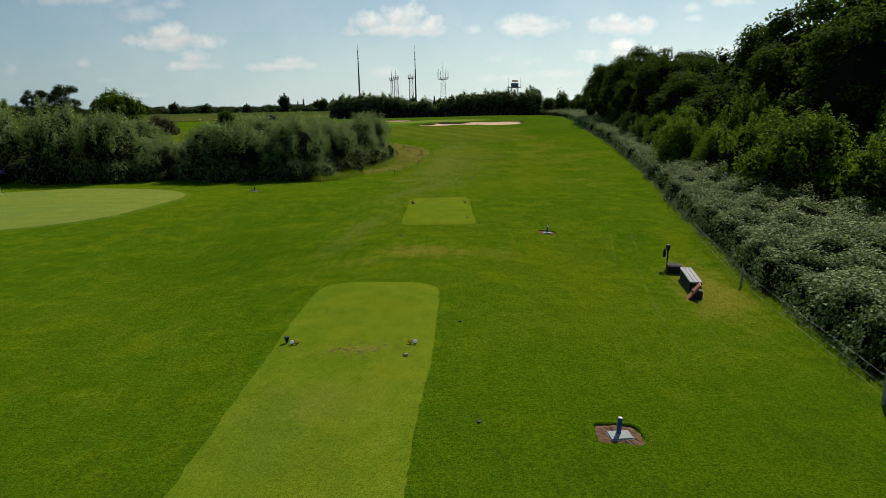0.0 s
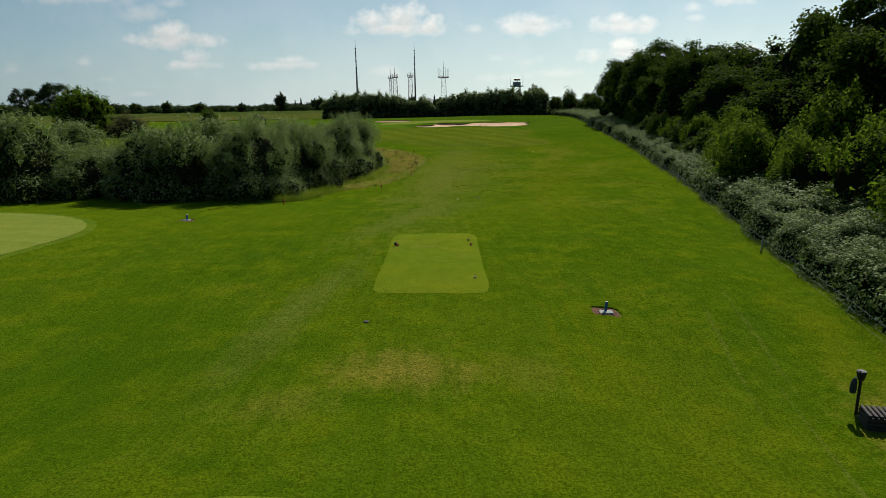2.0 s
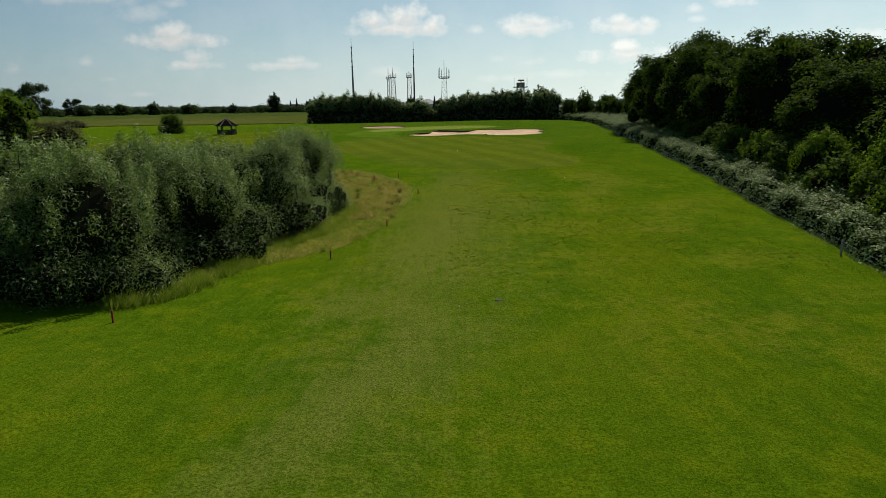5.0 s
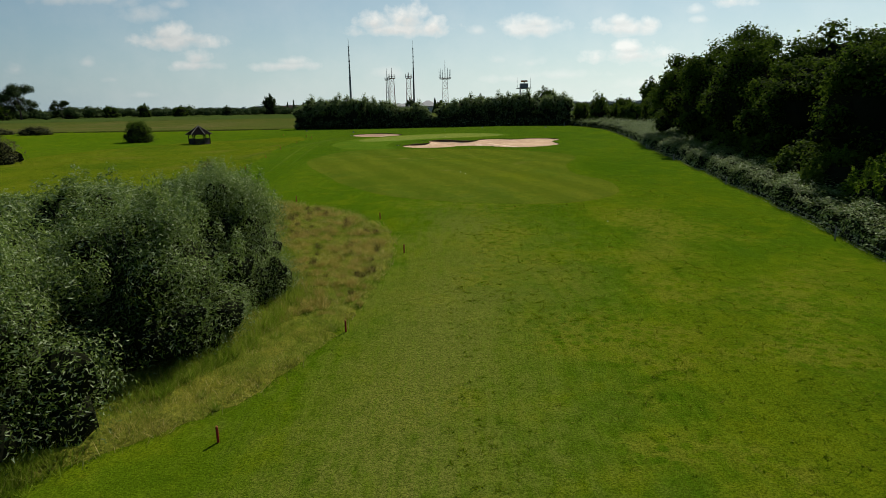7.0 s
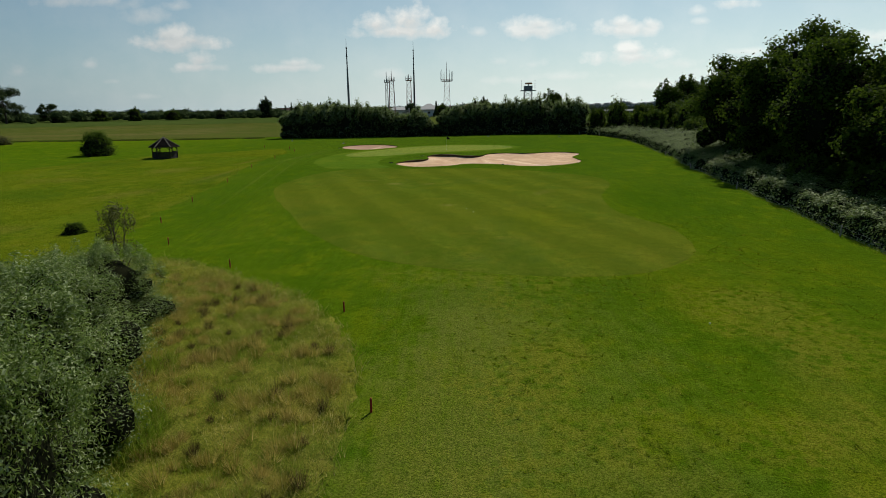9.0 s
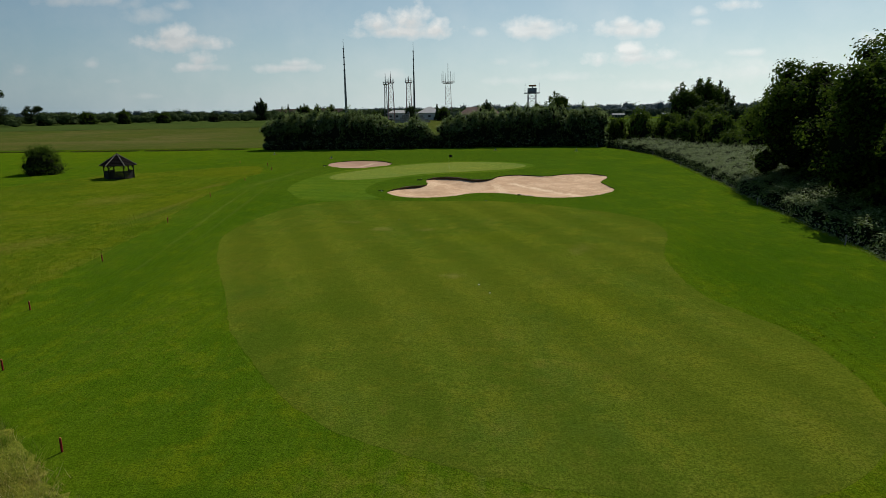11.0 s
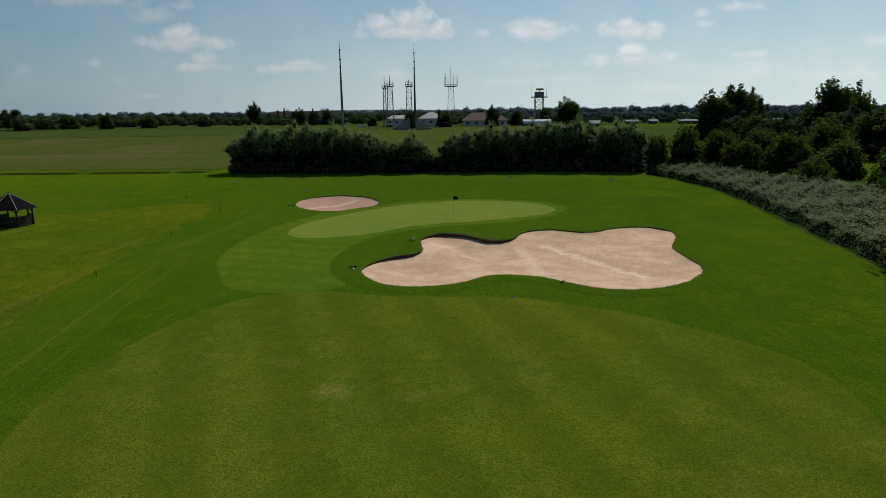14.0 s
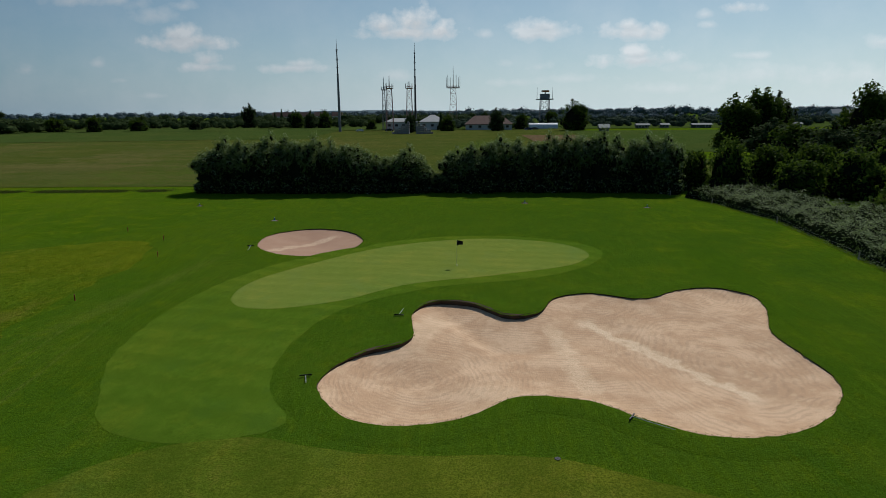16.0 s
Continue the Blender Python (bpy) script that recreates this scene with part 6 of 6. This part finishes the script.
# footprints across the raked sand
sv, sf = [], []
for i in range(260):
    if i < 130:
        f = rngd.random()
        sx, sy = 15.2 - 6.0 * f + rngd.normal(0, 0.2), 149.6 + 10.3 * f + rngd.normal(0, 0.2)
    elif i < 200:
        sx, sy = 4.6 + rngd.normal(0, 0.7), 151.5 + rngd.normal(0, 1.6)
    else:
        sx, sy = -1.6 + rngd.normal(0, 1.2), 153.0 + rngd.normal(0, 1.4)
    base, r, up = len(sv), rngd.uniform(0.07, 0.15), rngd.uniform(0.006, 0.016)
    sv.append((sx, sy, up))
    for k in range(8):
        a = k * math.tau / 8
        sv.append((sx + 1.1 * r * math.cos(a) * rngd.uniform(0.7, 1.2), sy + r * math.sin(a) * rngd.uniform(0.7, 1.2), -0.02))
    sf += [(base, base + 1 + k, base + 1 + (k + 1) % 8) for k in range(8)]
bed = bpy.data.objects["sand"]
dep = [bed.matrix_world.inverted() @ Vector((x, y, 50)) for x, y, _ in sv]
laid = []
for (x, y, up), top in zip(sv, dep):
    hit, at, _, _ = bed.ray_cast(top, Vector((0, 0, -1)))
    laid.append((x, y, (at.z if hit else -5.0) + up))
tagged(mesh_object("footprints", laid, sf, SAND), "loose footprints trodden across the raked sand", "footprints", kind="stuff")


# ---- the distance: masts, buildings, woods ----
STEEL = plain("galvanised_steel", (0.20, 0.20, 0.20), 0.55, 0.5, 0.3, 0.6, 0.2)
STEEL_RED = plain("red_white_steel", (0.34, 0.20, 0.18), 0.6, 0.3, 0.4, 0.5, 0.2)
DARK_STEEL = plain("dark_mast_steel", (0.06, 0.058, 0.06), 0.5, 0.5, 0.3, 0.6, 0.2)
PLASTER = plain("white_plaster", (0.52, 0.53, 0.52), 0.85, 0, 0.2, 0.7, 0.2)
ROOF_GREY = plain("grey_sheet_roof", (0.36, 0.36, 0.35), 0.7, 0, 0.25, 0.5, 0.2)
ROOF_RED = plain("red_tile_roof", (0.17, 0.095, 0.070), 0.8, 0, 0.4, 0.6, 0.4)
PANE = plain("dark_window_glass", (0.03, 0.035, 0.04), 0.15, 0, 0.2, 1.0, 0.02, 0.5)


def slim_mast(x, y, tall, mat, width):
    root = tagged(new("radio_mast"), "very tall slim radio mast tapering to a whip", "mast", "radio masts")
    z = gz(x, y)
    bm = bmesh.new()
    tube(bm, [(0, 0, -0.5), (0, 0, tall * 0.40), (0, 0, tall * 0.62)], [width, width * 0.8, width * 0.62], 10)
    part("lower_shaft", bm, mat, root)
    bm = bmesh.new()
    tube(bm, [(0, 0, tall * 0.60), (0, 0, tall * 0.885)], [width * 0.50, width * 0.36], 8)
    part("upper_shaft", bm, DARK_STEEL, root)
    bm = bmesh.new()
    tube(bm, [(0, 0, tall * 0.88), (0, 0, tall)], [width * 0.18, width * 0.09], 6)
    part("whip", bm, DARK_STEEL, root)
    for f in (0.46, 0.625, 0.70, 0.78, 0.885):
        bm = bmesh.new()
        tube(bm, [(0, 0, tall * f - 0.25), (0, 0, tall * f + 0.25)], [width * 0.7, width * 0.7], 10)
        part("flange", bm, DARK_STEEL, root)
    root.location = (x, y, z)
    return root


slim_mast(-58.3, 453, 47.0, STEEL, 0.75)
slim_mast(-17.6, 447, 44.3, DARK_STEEL, 0.62)


def lattice(root, z0, z1, w0, w1, bays, mat, r):
    """A four-legged braced tower: each leg and brace a part of its own."""
    def leg(k, f):
        s = (w0 + (w1 - w0) * f) / 2
        return (s * (1 if k in (0, 3) else -1), s * (1 if k < 2 else -1), z0 + (z1 - z0) * f)

    for k in range(4):
        bm = bmesh.new()
        tube(bm, [leg(k, 0), leg(k, 1)], [r * 1.4, r], 6)
        part("leg", bm, mat, root)
        for b in range(bays):
            f0, f1 = b / bays, (b + 1) / bays
            for p, q in ((leg(k, f0), leg((k + 1) % 4, f1)), (leg((k + 1) % 4, f0), leg(k, f1)), (leg(k, f1), leg((k + 1) % 4, f1))):
                bm = bmesh.new()
                tube(bm, [p, q], [r * 0.4, r * 0.4], 4)
                part("brace", bm, mat, root)


def deck(root, z, size, rods, tall, mat):
    bm = bmesh.new()
    bmesh.ops.create_cone(bm, cap_ends=True, segments=10, radius1=size * 0.86, radius2=size, depth=0.5, matrix=Matrix.Translation((0, 0, z)))
    part("platform", bm, mat, root)
    bm = bmesh.new()
    ring = [(size * math.cos(a), size * math.sin(a), z + 1.1) for a in np.linspace(0, math.tau, 13)]
    tube(bm, ring, [0.09] * 13, 4)
    part("rail", bm, mat, root)
    for k in range(rods):
        a = math.tau * k / rods + 0.2
        bm = bmesh.new()
        h = tall * (0.75 + 0.25 * ((k * 7) % 3) / 2)
        tube(bm, [(size * math.cos(a), size * math.sin(a), z), (size * math.cos(a), size * math.sin(a), z + h)], [0.13, 0.07], 5)
        part("antenna", bm, STEEL, root)


def antenna_tower(x, y, top, floor, w0, size, rods, rod_tall, mat, label):
    root = tagged(new("antenna_tower"), label, "tower", "antenna towers")
    z = gz(x, y)
    floor, top = floor - z, top - z
    lattice(root, -0.3, floor, w0, w0 * 0.62, 7, mat, 0.12)
    deck(root, floor, size, rods, rod_tall, mat)
    bm = bmesh.new()
    tube(bm, [(0, 0, floor), (0, 0, floor + (top - floor) * 0.6), (0, 0, top)], [0.28, 0.2, 0.08], 6)
    part("spire", bm, mat, root)
    root.location = (x, y, z)


antenna_tower(-32.5, 463, 36.0, 29.3, 4.0, 2.1, 8, 3.0, STEEL_RED, "lattice antenna tower with a small crowded platform")
antenna_tower(-36.3, 470, 36.0, 28.8, 1.9, 1.6, 5, 2.2, STEEL, "slender lattice antenna tower with a pointed spire")
antenna_tower(-21.0, 452, 32.6, 28.8, 3.6, 2.0, 7, 3.2, STEEL_RED, "lattice antenna tower beside the tall mast")
antenna_tower(2.4, 554, 47.2, 33.0, 5.6, 4.7, 14, 8.5, STEEL_RED, "lattice tower with a wide ring of upright antennas")


def radar_tower(x, y):
    root = tagged(new("radar_tower"), "steel radar tower with a boxed platform and antenna", "tower")
    z = gz(x, y)
    lattice(root, -0.3, 24.6 - z, 6.0, 5.6, 5, STEEL, 0.22)
    bm = bmesh.new()
    box(bm, 0, 0, 25.0 - z, 11.0, 8.0, 0.6, 0.05)
    part("platform", bm, STEEL, root)
    bm = bmesh.new()
    box(bm, 0, 0, 27.0 - z, 6.2, 5.0, 3.2, 0.1)
    part("cabin", bm, STEEL, root, "grey equipment cabin")
    bm = bmesh.new()
    box(bm, 0.3, 0, 30.4 - z, 5.4, 0.7, 1.3, 0.2)
    part("antenna", bm, plain("orange_antenna", (0.45, 0.17, 0.05), 0.6), root, "orange radar antenna")
    bm = bmesh.new()
    rod(bm, 0.3, 0, 28.5 - z, 30.2 - z, 0.35)
    part("pedestal", bm, STEEL, root)
    for s in (-5.3, 5.3):
        bm = bmesh.new()
        rod(bm, s, 0, 25.0 - z, 33.0 - z, 0.14, 6, 0.08)
        part("whip", bm, STEEL, root)
    root.location = (x, y, z)


radar_tower(65.5, 557)


def gable_house(name, x, y, long, deep, wall, ridge, wall_mat, roof_mat, windows, label, hip=0.0, door=True):
    """A low building: walls, overhanging roof, windows and door as parts."""
    root = tagged(new(name), label, "building")
    bm = bmesh.new()
    box(bm, 0, 0, wall / 2 - 0.3, long, deep, wall + 0.6, 0.03)
    part("wall", bm, wall_mat, root)
    bm = bmesh.new()
    L, D = long / 2 + 0.6, deep / 2 + 0.6
    v = [bm.verts.new(p) for p in ((-L, -D, wall - 0.1), (L, -D, wall - 0.1), (L, D, wall - 0.1), (-L, D, wall - 0.1), (-L + hip, 0, ridge), (L - hip, 0, ridge), (-L, -D, wall - 0.35), (L, -D, wall - 0.35), (L, D, wall - 0.35), (-L, D, wall - 0.35))]
    for f in ((0, 1, 5, 4), (2, 3, 4, 5), (1, 2, 5), (3, 0, 4), (0, 6, 7, 1), (1, 7, 8, 2), (2, 8, 9, 3), (3, 9, 6, 0), (6, 9, 8, 7)):
        bm.faces.new([v[i] for i in f])
    part("roof", bm, roof_mat, root)
    for k in range(windows):
        wx = -long / 2 + long * (k + 0.5) / windows
        bm = bmesh.new()
        box(bm, wx, -deep / 2 - 0.02, wall * 0.55, 1.7, 0.12, 1.4, 0.02)
        w = part("window", bm, PLASTER if wall_mat is not PLASTER else WOOD_GREY, root)
        bm = bmesh.new()
        box(bm, wx, -deep / 2 - 0.07, wall * 0.55, 1.45, 0.06, 1.15)
        part("pane", bm, PANE, w)
    if door:
        bm = bmesh.new()
        box(bm, long * 0.22, -deep / 2 - 0.03, 1.05, 1.1, 0.1, 2.1, 0.02)
        part("door", bm, WOOD_DARK, root)
    root.location = (x, y, gz(x, y))
    return root


gable_house("flat_building", -28.0, 478, 16, 9, 4.6, 6.4, PLASTER, ROOF_GREY, 4, "long low white building with a grey roof", 4.0)
gable_house("white_hall", -9.5, 474, 14, 14, 4.6, 8.2, PLASTER, ROOF_GREY, 3, "white hall with a shallow grey pyramid roof", 6.5)
gable_house("bungalow", 21.5, 468, 25, 11, 3.2, 7.6, PLASTER, ROOF_RED, 5, "white bungalow with a hipped red tile roof", 5.5)


def tunnel(x, y, long):
    root = tagged(new("polytunnel"), "long white arched polytunnel", "greenhouse")
    bm = bmesh.new()
    arc = [(3.2 * math.cos(a), 3.4 * math.sin(a)) for a in np.linspace(0, math.pi, 13)]
    ends = [[bm.verts.new((s * long / 2, p, q - 0.2)) for p, q in arc] for s in (-1, 1)]
    for k in range(12):
        bm.faces.new((ends[0][k], ends[0][k + 1], ends[1][k + 1], ends[1][k]))
    bm.faces.new(ends[0])
    bm.faces.new(ends[1])
    part("cover", bm, plain("milky_film", (0.62, 0.64, 0.65), 0.5, 0, 0.2, 0.5, 0.1), root)
    for k in range(7):
        bm = bmesh.new()
        hx = long * (k / 6 - 0.5)
        tube(bm, [(hx, 1.01 * p, 1.01 * q - 0.2) for p, q in arc], [0.07] * 13, 5)
        part("hoop", bm, ALU, root)
    root.location = (x, y, gz(x, y))


tunnel(52.5, 474, 16)


def crate_stack(x, y, flip):
    """Stepped stack of grey crates: each crate is a part."""
    root = tagged(new("crate_stack"), "stepped stack of grey slatted crates at the mast's foot", "crates", "crate stacks")
    bm = bmesh.new()
    for k in range(4):
        box(bm, 0, 0, 0.14 + 0.23 * k, 0.92, 0.92, 0.15)
    for sx in (-1, 1):
        for sy in (-1, 1):
            box(bm, 0.42 * sx, 0.42 * sy, 0.46, 0.09, 0.09, 0.9)
    box(bm, 0, 0, 0.45, 0.8, 0.8, 0.8)
    first = part("crate", bm, plain("grey_crate", (0.30, 0.28, 0.26), 0.85, 0, 0.5, 2.0, 0.4), root)
    cols = 8
    for c in range(cols):
        for d in range(2):
            for h in range(max(1, round(6 * (c + 1) / cols))):
                ob = first if (c, d, h) == (0, 0, 0) else new("crate", first.data)
                ob.parent = root
                ob.location = (flip * (c - cols) * 1.04, d * 1.1, h * 0.98)
    root.location = (x, y, gz(x, y))


crate_stack(-18.6, 420, 1)
crate_stack(-16.6, 420, -1)


def parked_car(x, y, turn, paint, label):
    root = tagged(new("parked_car"), label, "car", "parked cars")
    bm = bmesh.new()
    side = [(-2.15, 0.45), (-2.1, 0.85), (-1.3, 0.98), (-0.65, 1.42), (0.75, 1.45), (1.45, 1.0), (2.1, 0.9), (2.2, 0.5), (1.9, 0.3), (-1.9, 0.3)]
    l, r = [bm.verts.new((a, -0.85, b)) for a, b in side], [bm.verts.new((a, 0.85, b)) for a, b in side]
    n = len(side)
    for k in range(n):
        bm.faces.new((l[k], l[(k + 1) % n], r[(k + 1) % n], r[k]))
    bm.faces.new(l[::-1])
    bm.faces.new(r)
    bmesh.ops.bevel(bm, geom=bm.edges[:], offset=0.06, segments=2, affect="EDGES")
    part("body", bm, paint, root)
    bm = bmesh.new()
    box(bm, 0.03, 0, 1.2, 1.75, 1.72, 0.34, 0.1)
    part("window_band", bm, PANE, root, "dark windows")
    for wx in (-1.35, 1.35):
        for wy in (-0.8, 0.8):
            bm = bmesh.new()
            tube(bm, [(wx, wy - 0.1, 0.32), (wx, wy + 0.1, 0.32)], [0.32, 0.32], 16)
            w = part("tyre", bm, BLACK, root)
            bm = bmesh.new()
            tube(bm, [(wx, wy - 0.12, 0.32), (wx, wy + 0.12, 0.32)], [0.2, 0.2], 12)
            part("rim", bm, ALU, w)
    root.location = (x, y, gz(x, y))
    root.rotation_euler.z = radians(turn)


parked_car(-47.5, 452, 5, plain("silver_car_paint", (0.55, 0.56, 0.57), 0.3, 0.4, 0.1), "silver car parked at the field's far edge")
parked_car(-32.0, 452, 175, plain("black_car_paint", (0.015, 0.016, 0.02), 0.25, 0.2, 0.1), "black car parked before the white building")
parked_car(42.0, 455, 8, plain("dark_blue_car_paint", (0.02, 0.03, 0.07), 0.25, 0.2, 0.1), "dark blue car parked beside the bungalow")
parked_car(45.5, 458, 12, plain("dark_grey_car_paint", (0.05, 0.05, 0.055), 0.25, 0.2, 0.1), "dark grey car parked beside the bungalow")

SHED_ROOF = plain("pale_shed_roof", (0.16, 0.18, 0.18), 0.8)
SHED = plain("dark_green_shed", (0.05, 0.065, 0.055), 0.8, 0, 0.3, 0.8, 0.2)
for x, y, long in ((140, 690, 12), (178, 700, 16), (200, 705, 10), (232, 700, 24), (262, 712, 12), (292, 705, 8), (318, 700, 14), (128, 640, 10)):
    gable_house("field_shed", x * 0.6, 123 + (y - 123) * 0.6, long * 0.42, 3.2, 1.9, 2.7, SHED, SHED_ROOF, 2, "low dark shed with a pale roof", 0.0, False)["group"] = "far sheds"
gable_house("far_house", 395, 760, 22, 9, 4.5, 9.0, PLASTER, ROOF_GREY, 4, "white house at the wood's edge", 1.0)
for x, y in ((-210, 930), (-190, 940), (-168, 925), (-150, 950), (-232, 960)):
    gable_house("village_house", x, y, 13, 9, 5.0, 10.0, PLASTER, ROOF_RED, 3, "white house of a far village", 0.0)["group"] = "far village"


def far_tree(seed, tall, radius, mat, leaves, size):
    return grow("field_tree", seed, tall, radius, 0.2, 26, leaves, size, mat, tall * 0.018, 1, 0.30, 500, core=0.75, plume=0.12)


kinds = [far_tree(301 + k, 10.0, 4.4, OAK if k else FAR_LEAF, 4200, (0.55, 0.40)) for k in range(3)]
FIELD_TREES = [(25.0, 450, 0.95, 1.1), (40.0, 470, 0.95, 0.85), (65.5, 450, 1.6, 1.5), (-19.5, 436, 0.85, 0.95), (-1.0, 452, 0.9, 0.8), (-98, 520, 1.0, 1.1), (-88, 515, 1.0, 1.0), (-80, 520, 1.0, 1.05), (-45, 480, 0.7, 0.6), (-135, 540, 1.3, 1.5), (68.0, 540, 1.1, 1.0),
             (-200, 470, 1.0, 0.9), (-240, 455, 1.0, 0.7), (-225, 475, 1.2, 0.8), (-180, 480, 1.1, 0.75), (-155, 500, 1.0, 0.7), (-268, 430, 1.3, 0.9), (-285, 420, 1.2, 0.9), (-300, 425, 1.3, 1.0), (-322, 430, 1.3, 0.9), (-345, 430, 1.3, 0.9), (-110, 560, 1.2, 1.0)]
RIGHT_TREES = [(98, 322, 1.6, 1.75), (90, 318, 1.5, 1.55), (106, 326, 1.5, 1.6), (114, 293, 1.5, 1.8), (124, 297, 1.5, 1.7), (143, 290, 1.6, 1.5), (112, 300, 1.1, 1.1), (95, 300, 1.3, 0.8), (85, 285, 1.4, 0.9), (104, 275, 1.5, 0.9), (78, 262, 1.4, 0.9), (92, 250, 1.5, 1.0), (110, 255, 1.6, 1.2), (128, 265, 1.6, 1.2), (72, 240, 1.3, 0.9), (88, 232, 1.4, 1.0), (105, 232, 1.5, 1.1)]
deal(kinds, FIELD_TREES + RIGHT_TREES, "broad dark green tree standing in the fields", "tree", "field trees")
conifer = new("conifer")
bm = bmesh.new()
tube(bm, [(0, 0, -0.3), (0, 0, 9.0)], [0.2, 0.03], 6)
part("trunk", bm, BARK, conifer)
rngc = np.random.default_rng(8)
hh = rngc.random(2600) ** 0.8
aa, rr = rngc.uniform(0, math.tau, 2600), (1 - hh) * 1.7 * rngc.uniform(0.5, 1.05, 2600) + 0.08
pp = np.stack([rr * np.cos(aa), rr * np.sin(aa), 0.4 + hh * 9.0], 1)
nn = np.stack([np.cos(aa), np.sin(aa), 0.4 + 0 * aa], 1) + rngc.normal(0, 0.4, (2600, 3))
nn /= np.linalg.norm(nn, axis=1, keepdims=True)
v, f = leaf_mesh(rngc, pp, nn, 0.7, 0.3, 1.0)
mesh_object("crown", v, f, FAR_LEAF, conifer)
stand(conifer, [(-4.6, 455, 1.0, 1.0), (-140, 640, 1.1, 1.3), (-147, 645, 1.0, 1.1), (-118, 650, 1.1, 1.2)], "narrow dark conifer near the buildings", "conifer", "conifers")


def far_wood(name, x0, x1, y0, y1, count, tall, seed, mat, label, slope=0.0):
    """A far wood: crowns of many leaf clumps joined."""
    rng = np.random.default_rng(seed)
    cl = []
    for i in range(count):
        x = rng.uniform(x0, x1)
        y = rng.uniform(y0, y1) + slope * (x - x0)
        h = tall * rng.uniform(0.6, 1.15) * (1.25 if rng.random() < 0.1 else 1.0)
        z = gz(x, y)
        r = h * rng.uniform(0.5, 0.85)
        cl.append((x, y, z + h * 0.55, r, r, h * 0.46))
        cl.append((x + rng.normal(0, r * 0.7), y, z + h * 0.3, r * 0.9, r, h * 0.32))
    n = count * 120
    c = np.array(cl)[rng.integers(0, len(cl), n)]
    nn = rng.normal(size=(n, 3)) + np.array([0, -0.3, 0.5])
    nn /= np.linalg.norm(nn, axis=1, keepdims=True)
    p = c[:, :3] + nn * c[:, 3:6] * rng.uniform(0.60, 1.0, (n, 1))
    v, f = leaf_mesh(rng, p, nn, tall * 0.17, tall * 0.14)
    v2, f2 = crown_cores(rng, cl, 1.2, None, 0.8)
    v, f = np.concatenate([v, v2]), np.concatenate([f, f2 + len(v)])
    tagged(mesh_object(name, v, f, mat), label, "woods", kind="stuff")


# haze of the distance is painted into both of these leaf colours
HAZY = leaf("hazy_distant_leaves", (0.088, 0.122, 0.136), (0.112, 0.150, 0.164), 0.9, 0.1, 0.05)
DULL = leaf("dull_distant_leaves", (0.036, 0.058, 0.036), (0.060, 0.084, 0.052), 0.9, 0.12, 0.02)
far_wood("far_hedgerow", -460, -60, 480, 560, 330, 5.5, 401, FAR_LEAF, "row of bushes and trees beyond the field", 0.1)
far_wood("left_wood", -620, -230, 430, 530, 280, 7.5, 402, FAR_LEAF, "dark wood at the field's edge")
far_wood("middle_wood", -330, 60, 620, 760, 210, 7.5, 403, FAR_LEAF, "belt of trees behind the masts")
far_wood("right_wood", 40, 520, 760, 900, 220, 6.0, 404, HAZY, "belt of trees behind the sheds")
far_wood("orchard_wood", 66, 460, 485, 720, 300, 5.0, 407, DULL, "low wood and orchards behind the sheds")
far_wood("house_wood", -10, 70, 478, 600, 60, 5.5, 408, DULL, "bushes and trees behind the bungalow")
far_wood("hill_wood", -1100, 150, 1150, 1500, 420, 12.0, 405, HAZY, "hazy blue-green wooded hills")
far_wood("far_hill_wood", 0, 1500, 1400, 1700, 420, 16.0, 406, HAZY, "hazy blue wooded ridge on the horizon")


def ridge(name, y, x0, x1, base, tall, seed, mat, label):
    xs = np.linspace(x0, x1, 160)
    rng = np.random.default_rng(seed)
    top = tall * (0.62 + 0.25 * np.sin(xs / 640 + seed) + 0.13 * np.sin(xs / 230 + 2 * seed)) + rng.normal(0, tall * 0.02, 160)
    rows = [(y - 500, 0 * top + base - 8), (y - 250, base + top * 0.55), (y, base + top), (y + 400, 0 * top + base - 8)]
    v = np.concatenate([np.stack([xs, 0 * xs + q, z], 1) for q, z in rows])
    i = np.arange(640).reshape(4, 160)
    f = np.stack([i[:-1, :-1], i[:-1, 1:], i[1:, 1:], i[1:, :-1]], -1).reshape(-1, 4)
    tagged(mesh_object(name, v, f, mat, smooth=True), label, "hills", kind="structure")


# the hills' base colour carries the blue air haze
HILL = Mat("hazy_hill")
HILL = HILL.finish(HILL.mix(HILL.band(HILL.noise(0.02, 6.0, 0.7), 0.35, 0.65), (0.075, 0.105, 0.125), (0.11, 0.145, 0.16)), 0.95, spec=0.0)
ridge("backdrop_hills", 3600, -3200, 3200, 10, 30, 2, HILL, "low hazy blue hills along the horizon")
